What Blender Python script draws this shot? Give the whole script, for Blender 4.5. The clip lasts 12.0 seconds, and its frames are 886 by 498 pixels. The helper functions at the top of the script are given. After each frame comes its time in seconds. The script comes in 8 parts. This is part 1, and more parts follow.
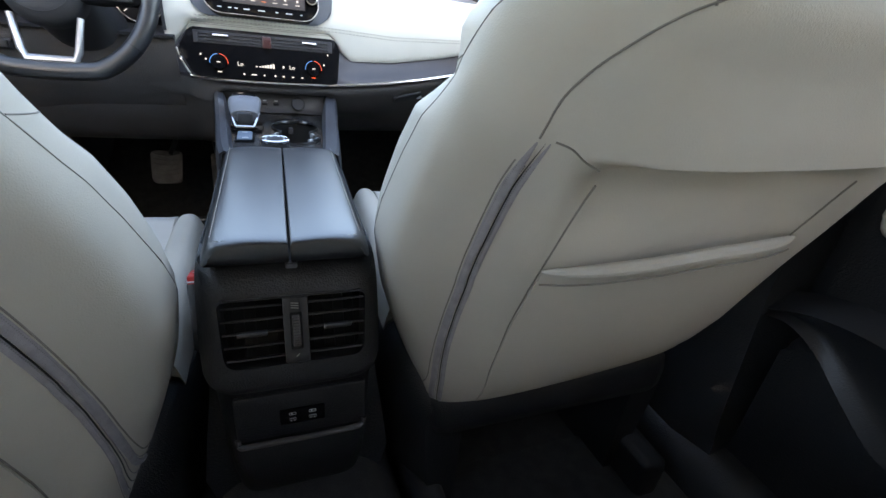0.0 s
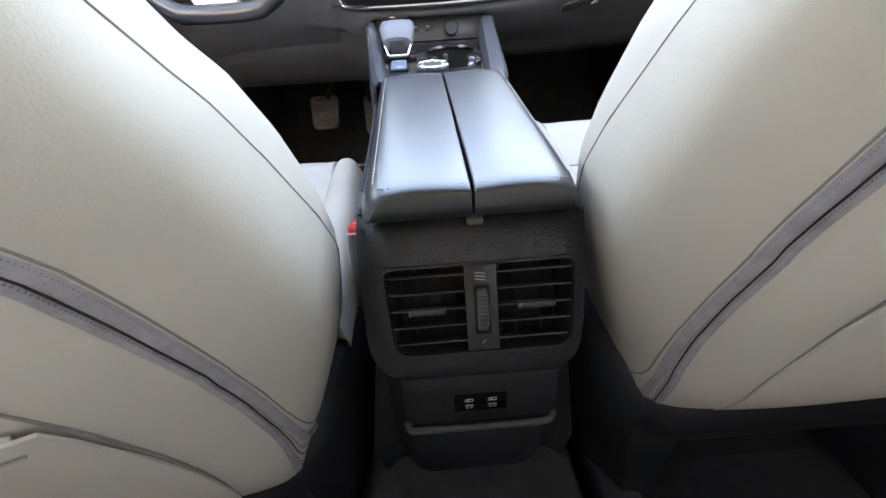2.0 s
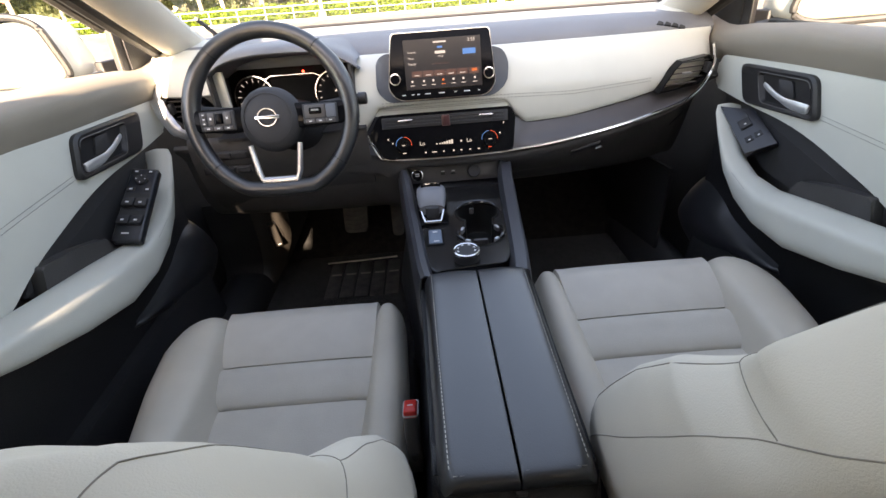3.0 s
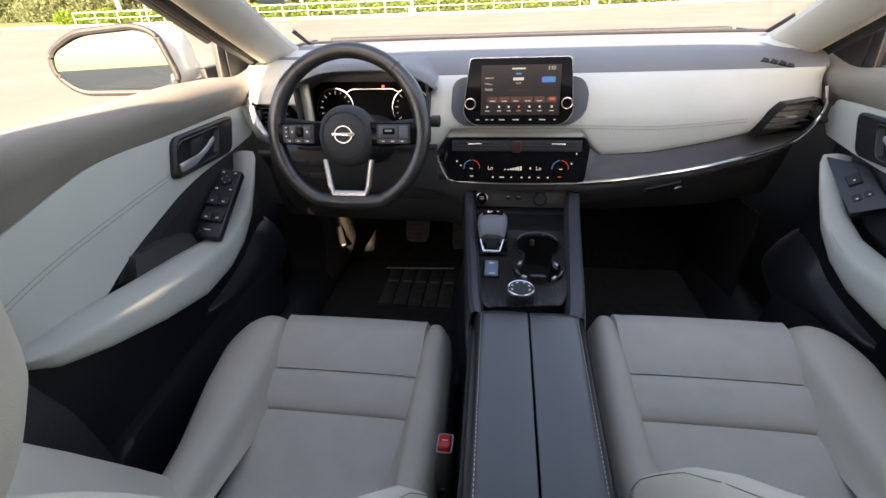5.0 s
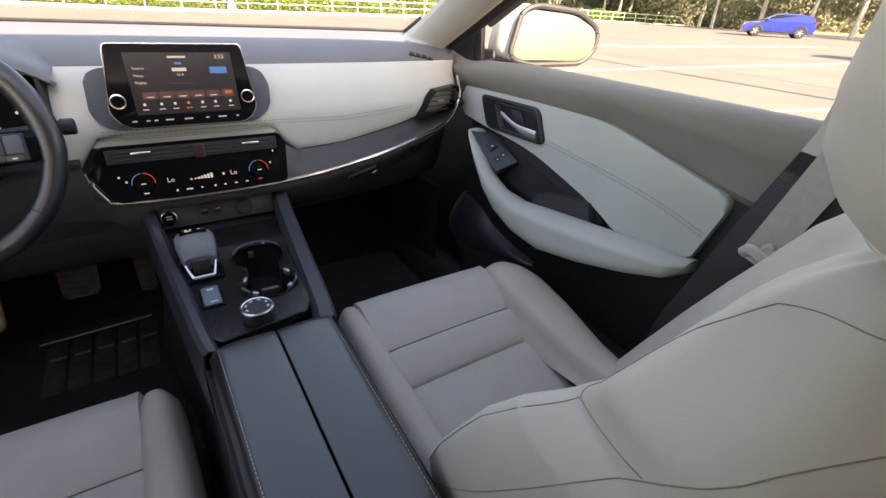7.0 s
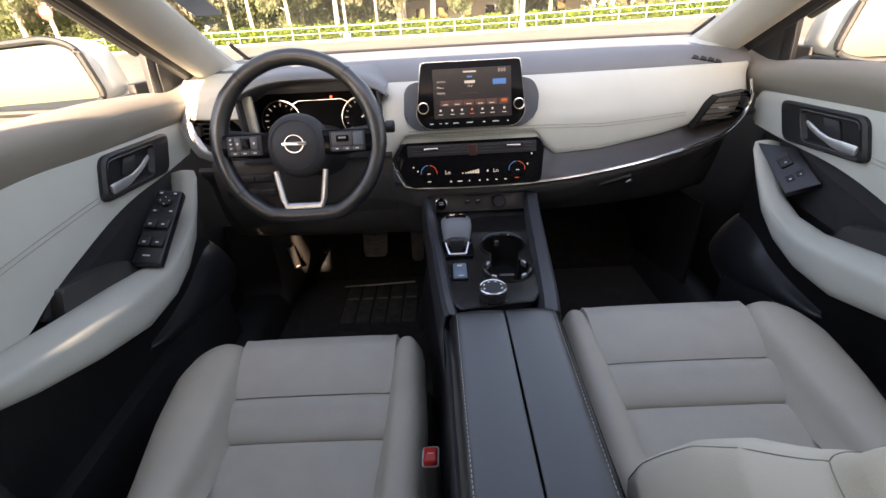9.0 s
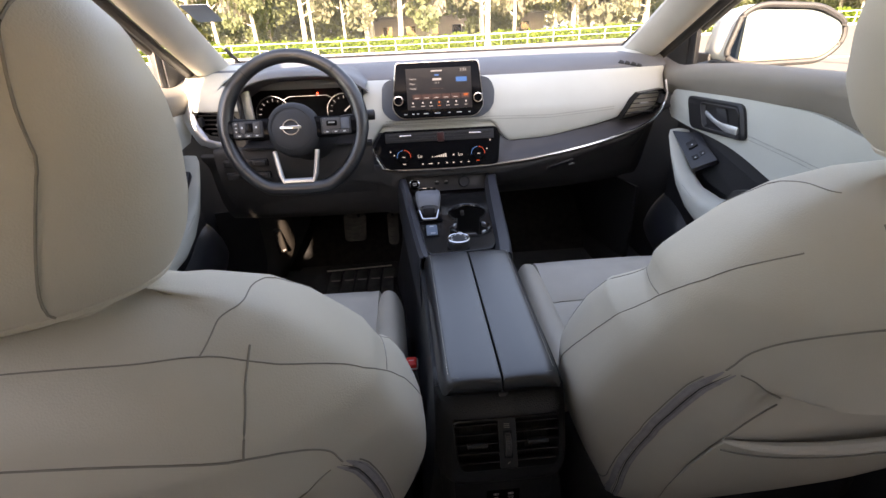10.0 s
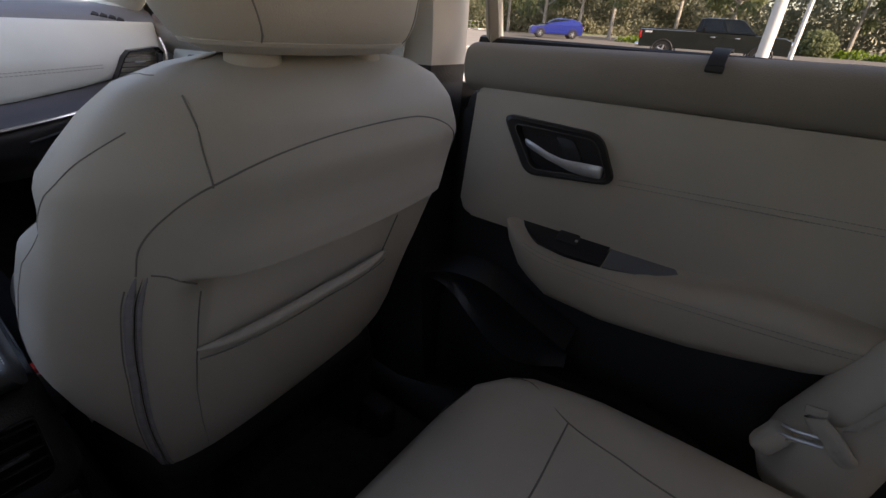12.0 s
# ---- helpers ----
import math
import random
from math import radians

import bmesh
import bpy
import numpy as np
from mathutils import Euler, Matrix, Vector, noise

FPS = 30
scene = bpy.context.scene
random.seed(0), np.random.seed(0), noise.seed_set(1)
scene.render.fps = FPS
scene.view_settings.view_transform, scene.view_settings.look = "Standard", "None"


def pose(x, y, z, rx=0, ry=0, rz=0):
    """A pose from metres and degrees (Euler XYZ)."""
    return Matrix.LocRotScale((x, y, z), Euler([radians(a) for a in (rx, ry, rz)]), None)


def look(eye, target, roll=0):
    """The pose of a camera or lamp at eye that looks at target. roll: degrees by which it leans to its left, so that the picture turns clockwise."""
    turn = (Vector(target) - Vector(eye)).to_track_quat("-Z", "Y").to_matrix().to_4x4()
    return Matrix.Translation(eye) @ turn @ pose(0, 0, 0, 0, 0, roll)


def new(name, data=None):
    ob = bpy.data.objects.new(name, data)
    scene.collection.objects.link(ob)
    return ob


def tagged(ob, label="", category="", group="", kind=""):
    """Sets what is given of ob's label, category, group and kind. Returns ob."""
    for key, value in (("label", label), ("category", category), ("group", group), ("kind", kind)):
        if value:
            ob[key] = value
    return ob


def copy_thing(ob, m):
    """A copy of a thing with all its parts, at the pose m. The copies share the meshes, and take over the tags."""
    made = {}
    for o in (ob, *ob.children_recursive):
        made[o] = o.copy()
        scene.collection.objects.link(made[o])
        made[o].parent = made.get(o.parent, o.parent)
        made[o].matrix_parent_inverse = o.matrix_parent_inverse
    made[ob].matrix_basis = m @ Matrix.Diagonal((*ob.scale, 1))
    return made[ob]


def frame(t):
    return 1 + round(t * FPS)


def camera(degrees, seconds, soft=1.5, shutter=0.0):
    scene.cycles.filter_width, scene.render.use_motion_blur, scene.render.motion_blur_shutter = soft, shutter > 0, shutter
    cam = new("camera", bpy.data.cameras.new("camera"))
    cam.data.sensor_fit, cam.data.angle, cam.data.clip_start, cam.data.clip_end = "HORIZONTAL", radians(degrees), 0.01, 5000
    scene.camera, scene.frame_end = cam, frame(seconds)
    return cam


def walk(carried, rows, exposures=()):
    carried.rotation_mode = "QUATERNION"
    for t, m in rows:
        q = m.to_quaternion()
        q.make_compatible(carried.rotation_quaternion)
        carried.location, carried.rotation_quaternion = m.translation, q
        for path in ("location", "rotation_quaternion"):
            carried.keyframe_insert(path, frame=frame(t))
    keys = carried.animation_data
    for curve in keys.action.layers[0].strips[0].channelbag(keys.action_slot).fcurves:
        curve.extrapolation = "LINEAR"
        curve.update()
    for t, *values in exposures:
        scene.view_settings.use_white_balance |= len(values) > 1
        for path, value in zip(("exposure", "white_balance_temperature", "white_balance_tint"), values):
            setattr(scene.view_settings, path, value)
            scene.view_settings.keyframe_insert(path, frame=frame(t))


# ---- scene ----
cam = camera(90.9, 12.0)
PATH = [
    (0, (-0.002, -0.414, 0.791), (0.67, 1.258, -0.077), 6.2),
    (0.5, (-0.005, -0.326, 0.694), (0.276, 1.407, -0.263), 2.8),
    (1, (-0.025, -0.28, 0.647), (0.08, 1.451, -0.35), 0.9),
    (1.5, (-0.028, -0.261, 0.632), (0.098, 1.451, -0.395), 1.0),
    (2, (-0.03, -0.281, 0.733), (0.012, 1.381, -0.378), -3.5),
    (2.5, (-0.056, -0.287, 0.885), (-0.033, 1.382, -0.218), -4.4),
    (3, (-0.062, -0.258, 1.012), (-0.041, 1.463, -0.007), -4.4),
    (3.5, (-0.047, -0.233, 1.04), (-0.024, 1.503, 0.048), -2.8),
    (3.7, (-0.042, -0.232, 1.034), (-0.117, 1.518, 0.069), -2.3),
    (5.3, (-0.058, -0.219, 1.066), (-0.313, 1.483, 0.047), -2.4),
    (5.5, (-0.062, -0.212, 1.062), (-0.086, 1.507, 0.04), -1.0),
    (6, (-0.067, -0.203, 1.057), (0.453, 1.437, 0.037), 1.7),
    (6.5, (-0.081, -0.179, 1.031), (0.838, 1.305, 0.055), 4.2),
    (7, (-0.08, -0.176, 1.024), (0.901, 1.268, 0.049), 3.6),
    (7.5, (-0.087, -0.179, 1.033), (0.55, 1.456, 0.074), 0.8),
    (7.7, (-0.085, -0.176, 1.045), (0.29, 1.535, 0.079), -0.7),
    (9.3, (-0.082, -0.252, 1.011), (-0.12, 1.519, 0.081), -3.3),
    (9.5, (-0.091, -0.302, 1.003), (-0.098, 1.476, 0.089), -2.9),
    (10, (-0.093, -0.434, 1.002), (0.004, 1.356, 0.116), -2.5),
    (10.5, (-0.082, -0.523, 0.984), (0.284, 1.243, 0.119), -2.9),
    (11, (-0.046, -0.543, 0.963), (0.865, 0.997, 0.069), -1.7),
    (11.5, (0.006, -0.549, 0.951), (1.277, 0.705, 0.049), 1.7),
    (12, (0.053, -0.543, 0.938), (1.509, 0.472, 0.017), 3.9),
]
EXPOSURES = [(0.0, 3.75, 7800, 15), (0.5, 4.5, 8500, 16), (1.5, 4.95, 8900, 19), (2.0, 4.7, 8800, 20), (2.5, 3.95, 9300, 22), (3.0, 3.1, 9300, 22), (3.5, 2.7, 9200, 22), (5.5, 2.6, 9000, 23), (6.5, 2.47, 9200, 24), (7.5, 2.62, 9200, 24), (9.5, 2.75, 9500, 25), (10.5, 3.0, 8200, 26), (11.0, 3.15, 8100, 26), (11.5, 3.47, 8000, 24), (12.0, 1.72, 7900, 26)]
walk(cam, [(t, look(eye, target, roll)) for t, eye, target, roll in PATH], EXPOSURES)


# ---- light ----
SUN_AZ, SUN_EL = 184.0, 24.5
world = bpy.data.worlds.new("sky")
world.use_nodes = True
scene.world = world
wn = world.node_tree.nodes
sky = wn.new("ShaderNodeTexSky")
sky.sky_type, sky.sun_disc = "NISHITA", False
sky.sun_elevation, sky.sun_rotation = radians(SUN_EL), radians(SUN_AZ)
wn["Background"].inputs["Strength"].default_value = 0.15
world.node_tree.links.new(sky.outputs[0], wn["Background"].inputs["Color"])
sun_data = bpy.data.lights.new("sun", "SUN")
sun_data.energy, sun_data.angle, sun_data.color = 4.4, radians(0.6), (1.0, 0.95, 0.86)
sun = new("sun", sun_data)
sun_dir = Vector((math.sin(radians(SUN_AZ)) * math.cos(radians(SUN_EL)), math.cos(radians(SUN_AZ)) * math.cos(radians(SUN_EL)), math.sin(radians(SUN_EL))))
sun.matrix_world = look(sun_dir * 50, (0, 0, 0))



# ---- materials ----
def material(name, color, rough=0.6, metal=0.0, vary=0.08, scale=8.0, grain=0.0, grain_scale=900.0, spec=0.5, coat=0.0, sheen=0.0, second=None, wear=0.0, random=0.0, stretch=None):
    """A principled material with variation at two scales and a fine bump, all in object metres."""
    m = bpy.data.materials.new(name)
    m.use_nodes = True
    nt = m.node_tree
    n, link = nt.nodes, nt.links.new
    b = n["Principled BSDF"]
    b.inputs["Metallic"].default_value, b.inputs["Roughness"].default_value = metal, rough
    b.inputs["Specular IOR Level"].default_value, b.inputs["Coat Weight"].default_value = spec, coat
    b.inputs["Sheen Weight"].default_value = sheen
    geo = n.new("ShaderNodeTexCoord")
    src = geo.outputs["Object"]
    if stretch:
        mp = n.new("ShaderNodeMapping")
        mp.inputs["Scale"].default_value = stretch
        link(src, mp.inputs["Vector"])
        src = mp.outputs["Vector"]
    big = n.new("ShaderNodeTexNoise")
    big.inputs["Scale"].default_value, big.inputs["Detail"].default_value = scale, 6
    link(src, big.inputs["Vector"])
    mix = n.new("ShaderNodeMix")
    mix.data_type = "RGBA"
    dark = second or tuple(c * (1 - vary) for c in color)
    light = tuple(min(1, c * (1 + vary)) for c in color) if not second else color
    mix.inputs["A"].default_value, mix.inputs["B"].default_value = (*dark, 1), (*light, 1)
    ramp = n.new("ShaderNodeMapRange")
    ramp.inputs["From Min"].default_value, ramp.inputs["From Max"].default_value = 0.3, 0.7
    link(big.outputs["Fac"], ramp.inputs["Value"])
    link(ramp.outputs["Result"], mix.inputs["Factor"])
    out = mix.outputs["Result"]
    if random:
        info = n.new("ShaderNodeObjectInfo")
        mr = n.new("ShaderNodeMapRange")
        mr.inputs["To Min"].default_value, mr.inputs["To Max"].default_value = 1 - random, 1 + random
        link(info.outputs["Random"], mr.inputs["Value"])
        mul = n.new("ShaderNodeMix")
        mul.data_type, mul.blend_type = "RGBA", "MULTIPLY"
        mul.inputs["Factor"].default_value = 1
        link(out, mul.inputs["A"])
        link(mr.outputs["Result"], mul.inputs["B"])
        out = mul.outputs["Result"]
    link(out, b.inputs["Base Color"])
    if wear:
        wr = n.new("ShaderNodeMapRange")
        wr.inputs["To Min"].default_value, wr.inputs["To Max"].default_value = max(0.02, rough - wear), min(1, rough + wear)
        link(big.outputs["Fac"], wr.inputs["Value"])
        link(wr.outputs["Result"], b.inputs["Roughness"])
    if grain:
        fine = n.new("ShaderNodeTexNoise")
        fine.inputs["Scale"].default_value, fine.inputs["Detail"].default_value = grain_scale, 3
        link(src, fine.inputs["Vector"])
        bump = n.new("ShaderNodeBump")
        bump.inputs["Strength"].default_value, bump.inputs["Distance"].default_value = grain, 0.002
        link(fine.outputs["Fac"], bump.inputs["Height"])
        link(bump.outputs["Normal"], b.inputs["Normal"])
    return m


def glowing(name, color, strength=1.0, base=0.01):
    m = bpy.data.materials.new(name)
    m.use_nodes = True
    b = m.node_tree.nodes["Principled BSDF"]
    b.inputs["Base Color"].default_value = (base, base, base, 1)
    b.inputs["Emission Color"].default_value, b.inputs["Emission Strength"].default_value = (*color, 1), strength
    b.inputs["Roughness"].default_value = 0.35
    return m


def clear_glass(name, tint=(0.96, 0.98, 0.97)):
    """Thin pane: mostly clear, with a weak mirror that grows towards grazing angles."""
    m = bpy.data.materials.new(name)
    m.use_nodes = True
    nt = m.node_tree
    nt.nodes.clear()
    out = nt.nodes.new("ShaderNodeOutputMaterial")
    clear, gloss, mixer, facing, power, scale = (nt.nodes.new(k) for k in ("ShaderNodeBsdfTransparent", "ShaderNodeBsdfGlossy", "ShaderNodeMixShader", "ShaderNodeLayerWeight", "ShaderNodeMath", "ShaderNodeMath"))
    clear.inputs["Color"].default_value = (*tint, 1)
    gloss.inputs["Roughness"].default_value = 0.02
    facing.inputs["Blend"].default_value = 0.5
    power.operation, power.inputs[1].default_value = "POWER", 4.0
    scale.operation, scale.inputs[1].default_value, scale.inputs[2].default_value = "MULTIPLY_ADD", 0.35, 0.03
    for a, z in ((facing.outputs["Facing"], power.inputs[0]), (power.outputs[0], scale.inputs[0]), (scale.outputs[0], mixer.inputs[0]), (clear.outputs[0], mixer.inputs[1]), (gloss.outputs[0], mixer.inputs[2]), (mixer.outputs[0], out.inputs[0])):
        nt.links.new(a, z)
    return m


LEATHER = material("pale_leather", (0.55, 0.508, 0.437), 0.5, vary=0.05, scale=9, grain=0.16, grain_scale=850, spec=0.4, wear=0.07)
LEATHER_SEAT = material("perforated_leather", (0.55, 0.518, 0.465), 0.55, vary=0.04, scale=20, grain=0.3, grain_scale=520, spec=0.35, wear=0.05)
# seam thread, its colour darkened to carry the shade of the fold
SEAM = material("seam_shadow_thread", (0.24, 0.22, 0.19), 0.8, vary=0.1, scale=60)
STITCH = material("pale_stitching", (0.55, 0.53, 0.48), 0.7, vary=0.1, scale=80)
STITCH_GREY = material("grey_stitching", (0.30, 0.29, 0.27), 0.7, vary=0.1, scale=80)
DASH_PALE = material("pale_dash_skin", (0.585, 0.592, 0.54), 0.55, vary=0.03, scale=10, grain=0.16, grain_scale=850, spec=0.35, wear=0.05)
DASH_GREY = material("grey_dash_top", (0.16, 0.167, 0.182), 0.62, vary=0.06, scale=9, grain=0.35, grain_scale=650, wear=0.06)
BLACK = material("black_grained_plastic", (0.028, 0.0285, 0.031), 0.46, vary=0.15, scale=12, grain=0.6, grain_scale=330, spec=0.5, wear=0.1)
BLACK_SOFT = material("black_soft_plastic", (0.028, 0.028, 0.031), 0.6, vary=0.15, scale=12, grain=0.3, grain_scale=700, wear=0.08)
BLACK_LEATHER = material("black_armrest_leather", (0.016, 0.0175, 0.021), 0.34, vary=0.12, scale=16, grain=0.08, grain_scale=600, spec=1.0, wear=0.05)
GLOSS = material("piano_black", (0.006, 0.006, 0.007), 0.12, vary=0.1, scale=5, spec=0.07, wear=0.05)
RIM_GLOSS = material("polished_black_rim", (0.010, 0.010, 0.011), 0.14, vary=0.1, scale=8, spec=0.7, wear=0.05)
ASH = material("dark_ash_trim", (0.020, 0.019, 0.019), 0.24, vary=0.5, scale=14, grain=0.15, grain_scale=60, stretch=(14, 1, 1), second=(0.008, 0.0075, 0.0075), spec=0.3, wear=0.05)
BROWN_TRIM = material("dark_taupe_trim", (0.055, 0.05, 0.052), 0.32, vary=0.1, scale=8, grain=0.1, grain_scale=500, spec=0.5, wear=0.05)
CHROME = material("satin_chrome", (0.78, 0.79, 0.8), 0.18, 1.0, vary=0.03, scale=20, wear=0.05)
LEVER = material("satin_lever_plating", (0.62, 0.63, 0.64), 0.36, 0.65, vary=0.04, scale=20, wear=0.05)
SILVER = material("silver_paint", (0.55, 0.56, 0.58), 0.32, 0.8, vary=0.04, scale=20, wear=0.05)
TAUPE = material("taupe_door_cap", (0.28, 0.248, 0.210), 0.7, vary=0.06, scale=9, grain=0.35, grain_scale=600, wear=0.05)
PILLAR = material("pale_pillar_trim", (0.50, 0.475, 0.42), 0.75, vary=0.04, scale=10, grain=0.3, grain_scale=700)
HEADLINER = material("pale_headliner_cloth", (0.52, 0.50, 0.45), 0.95, vary=0.05, scale=12, grain=0.5, grain_scale=900, sheen=0.2)
CARPET = material("black_carpet", (0.031, 0.030, 0.030), 0.98, vary=0.35, scale=40, grain=1.0, grain_scale=700, spec=0.1, sheen=0.15)
RUBBER = material("black_rubber", (0.024, 0.024, 0.025), 0.55, vary=0.2, scale=18, grain=0.25, grain_scale=300)
STEEL = material("worn_pedal_rubber", (0.11, 0.105, 0.10), 0.6, vary=0.3, scale=30, grain=0.4, grain_scale=250)
LAVENDER = material("grey_zip_tape", (0.37, 0.345, 0.36), 0.85, vary=0.12, scale=90, grain=0.8, grain_scale=900)
KNIT = material("grey_zip_knit", (0.25, 0.235, 0.245), 0.9, vary=0.1, scale=90)
RED = material("red_buckle", (0.68, 0.03, 0.022), 0.35, vary=0.08, scale=20)
BELT = material("pale_belt_webbing", (0.52, 0.49, 0.43), 0.85, vary=0.08, scale=60, grain=0.7, grain_scale=800)
PORT = material("grey_console_panel", (0.075, 0.07, 0.07), 0.38, vary=0.1, scale=15, grain=0.2, grain_scale=500, wear=0.05)
LOWER_GREY = material("dark_grey_lower_dash", (0.054, 0.051, 0.051), 0.55, vary=0.12, scale=12, grain=0.4, grain_scale=420, wear=0.08)
POD = material("blue_grey_pod", (0.10, 0.115, 0.14), 0.5, vary=0.06, scale=10, grain=0.25, grain_scale=600)
KNOB_GREY = material("grey_shifter_leather", (0.17, 0.175, 0.19), 0.45, vary=0.08, scale=20, grain=0.2, grain_scale=420)
WHITE_PAINT = material("pearl_white_car_paint", (0.80, 0.80, 0.76), 0.25, vary=0.02, scale=3, coat=0.6)
MIRROR = material("mirror_silver", (0.072, 0.098, 0.125), 0.01, 1.0, vary=0.005, scale=2)
GLASS = clear_glass("clear_window_glass")
PRIVACY = clear_glass("grey_privacy_glass", (0.52, 0.525, 0.52))
ICON = material("white_legend_print", (0.7, 0.7, 0.7), 0.5, vary=0.03, scale=30)


BEIGE = material("beige_door_leatherette", (0.50, 0.442, 0.362), 0.55, vary=0.04, scale=10, grain=0.16, grain_scale=850, spec=0.35, wear=0.05)
SCOOP = material("satin_black_moulding", (0.026, 0.027, 0.031), 0.33, vary=0.1, scale=12, grain=0.25, grain_scale=400, spec=0.6, wear=0.06)
COVER_BLACK = material("black_leather_grain_cover", (0.018, 0.018, 0.0195), 0.44, vary=0.15, scale=14, grain=0.55, grain_scale=520, spec=0.5, wear=0.06)
VENT_BLACK = material("satin_vent_black", (0.014, 0.014, 0.015), 0.42, vary=0.12, scale=20, grain=0.1, grain_scale=600, spec=0.5, wear=0.06)
BEZEL = material("black_bezel_plastic", (0.017, 0.017, 0.019), 0.4, vary=0.1, scale=15, grain=0.3, grain_scale=500)


# ---- mesh kit ----
def to_mesh(name, bm, mat, sharp=35.0):
    bmesh.ops.recalc_face_normals(bm, faces=bm.faces)
    me = bpy.data.meshes.new(name)
    bm.to_mesh(me)
    bm.free()
    me.materials.append(mat)
    for p in me.polygons:
        p.use_smooth = True
    me.set_sharp_from_angle(angle=radians(sharp))
    return me


def part(name, bm, mat, parent=None, label="", sharp=35.0):
    ob = new(name, to_mesh(name, bm, mat, sharp))
    if parent:
        ob.parent = parent
    if label:
        ob["label"] = label
    return ob


def thing(name, label, category, group="", kind="", at=(0, 0, 0)):
    ob = new(name)
    ob.empty_display_size = 0.05
    ob.location = at
    return tagged(ob, label, category, group, kind)


def add_grid(bm, rows, close_u=False, close_v=False):
    """rows: equal lists of points; u runs along a row, v from row to row."""
    vs = [[bm.verts.new(p) for p in r] for r in rows]
    nv, nu = len(vs), len(vs[0])
    for j in range(nv if close_v else nv - 1):
        for i in range(nu if close_u else nu - 1):
            q = [vs[j][i], vs[j][(i + 1) % nu], vs[(j + 1) % nv][(i + 1) % nu], vs[(j + 1) % nv][i]]
            if len(set(q)) == 4:
                bm.faces.new(q)
    return vs


def loft(rings, cap=True, close=True):
    bm = bmesh.new()
    vs = add_grid(bm, rings, close_u=close)
    if cap:
        for r in (vs[0], vs[-1]):
            bm.faces.new(r)
    return bm


def sheet(rows, thick=0.004, offset=None):
    """An open surface given its thickness along the vertex normals, backwards."""
    bm = bmesh.new()
    add_grid(bm, rows)
    bm.normal_update()
    geom = bm.faces[:]
    bmesh.ops.solidify(bm, geom=geom, thickness=thick)
    return bm


def curve(pts, n=8, closed=False):
    """Catmull-Rom through points of any dimension."""
    p = [np.array(q, float) for q in pts]
    k = len(p)
    out = []
    for i in range(k if closed else k - 1):
        a, b, c, d = (p[(i + o) % k] if closed else p[min(max(i + o, 0), k - 1)] for o in (-1, 0, 1, 2))
        for s in range(n):
            t = s / n
            out.append(0.5 * (2 * b + (c - a) * t + (2 * a - 5 * b + 4 * c - d) * t * t + (3 * b - a - 3 * c + d) * t ** 3))
    if not closed:
        out.append(p[-1])
    return out


def tube(pts, r, n=8, closed=False, bm=None, flat=None):
    """A round bar along points; r is a number or one for each point; flat=(normal, factor) squashes it."""
    bm = bm or bmesh.new()
    p = [Vector(q) for q in pts]
    rings = []
    for i, q in enumerate(p):
        d = (p[(i + 1) % len(p)] - p[i - 1]) if closed else (p[min(i + 1, len(p) - 1)] - p[max(i - 1, 0)])
        d.normalize()
        up = Vector((0, 0, 1)) if abs(d.z) < 0.9 else Vector((0, 1, 0))
        a = d.cross(up).normalized()
        b = a.cross(d)
        rr = r[i] if isinstance(r, (list, tuple)) else r
        ring = []
        for k in range(n):
            off = rr * (a * math.cos(2 * math.pi * k / n) + b * math.sin(2 * math.pi * k / n))
            if flat:
                nn = Vector(flat[0]).normalized()
                off = off - nn * off.dot(nn) * (1 - flat[1])
            ring.append(q + off)
        rings.append(ring)
    vs = add_grid(bm, rings, close_u=True, close_v=closed)
    if not closed:
        bm.faces.new(vs[0])
        bm.faces.new(vs[-1])
    return bm


def rbox(c, s, bevel=0.004, seg=3, m=None, bm=None):
    """A box with rounded edges: centre, full sizes, and a turn."""
    bm = bm or bmesh.new()
    made = bmesh.ops.create_cube(bm, size=1, matrix=Matrix.Translation(c) @ (m or Matrix.Identity(4)).to_3x3().to_4x4() @ Matrix.Diagonal((*s, 1)))
    if bevel:
        edges = list({e for v in made["verts"] for e in v.link_edges})
        bmesh.ops.bevel(bm, geom=edges, offset=min(bevel, 0.49 * min(s)), segments=seg, profile=0.5, affect="EDGES")
    return bm


def prism(outline, origin, u, v, depth, bevel=0.003, seg=2, bm=None):
    """A plate: an outline in the plane of u and v, thickened along u x v by depth, with rounded edges on its face."""
    bm = bm or bmesh.new()
    o, u, v = Vector(origin), Vector(u), Vector(v)
    w = u.cross(v).normalized() * depth
    low = [bm.verts.new(o + u * a + v * b) for a, b in outline]
    top = [bm.verts.new(o + u * a + v * b + w) for a, b in outline]
    n = len(low)
    for i in range(n):
        bm.faces.new((low[i], low[(i + 1) % n], top[(i + 1) % n], top[i]))
    bm.faces.new(low[::-1])
    f = bm.faces.new(top)
    if bevel:
        bmesh.ops.bevel(bm, geom=f.edges[:], offset=bevel, segments=seg, profile=0.5, affect="EDGES")
    return bm


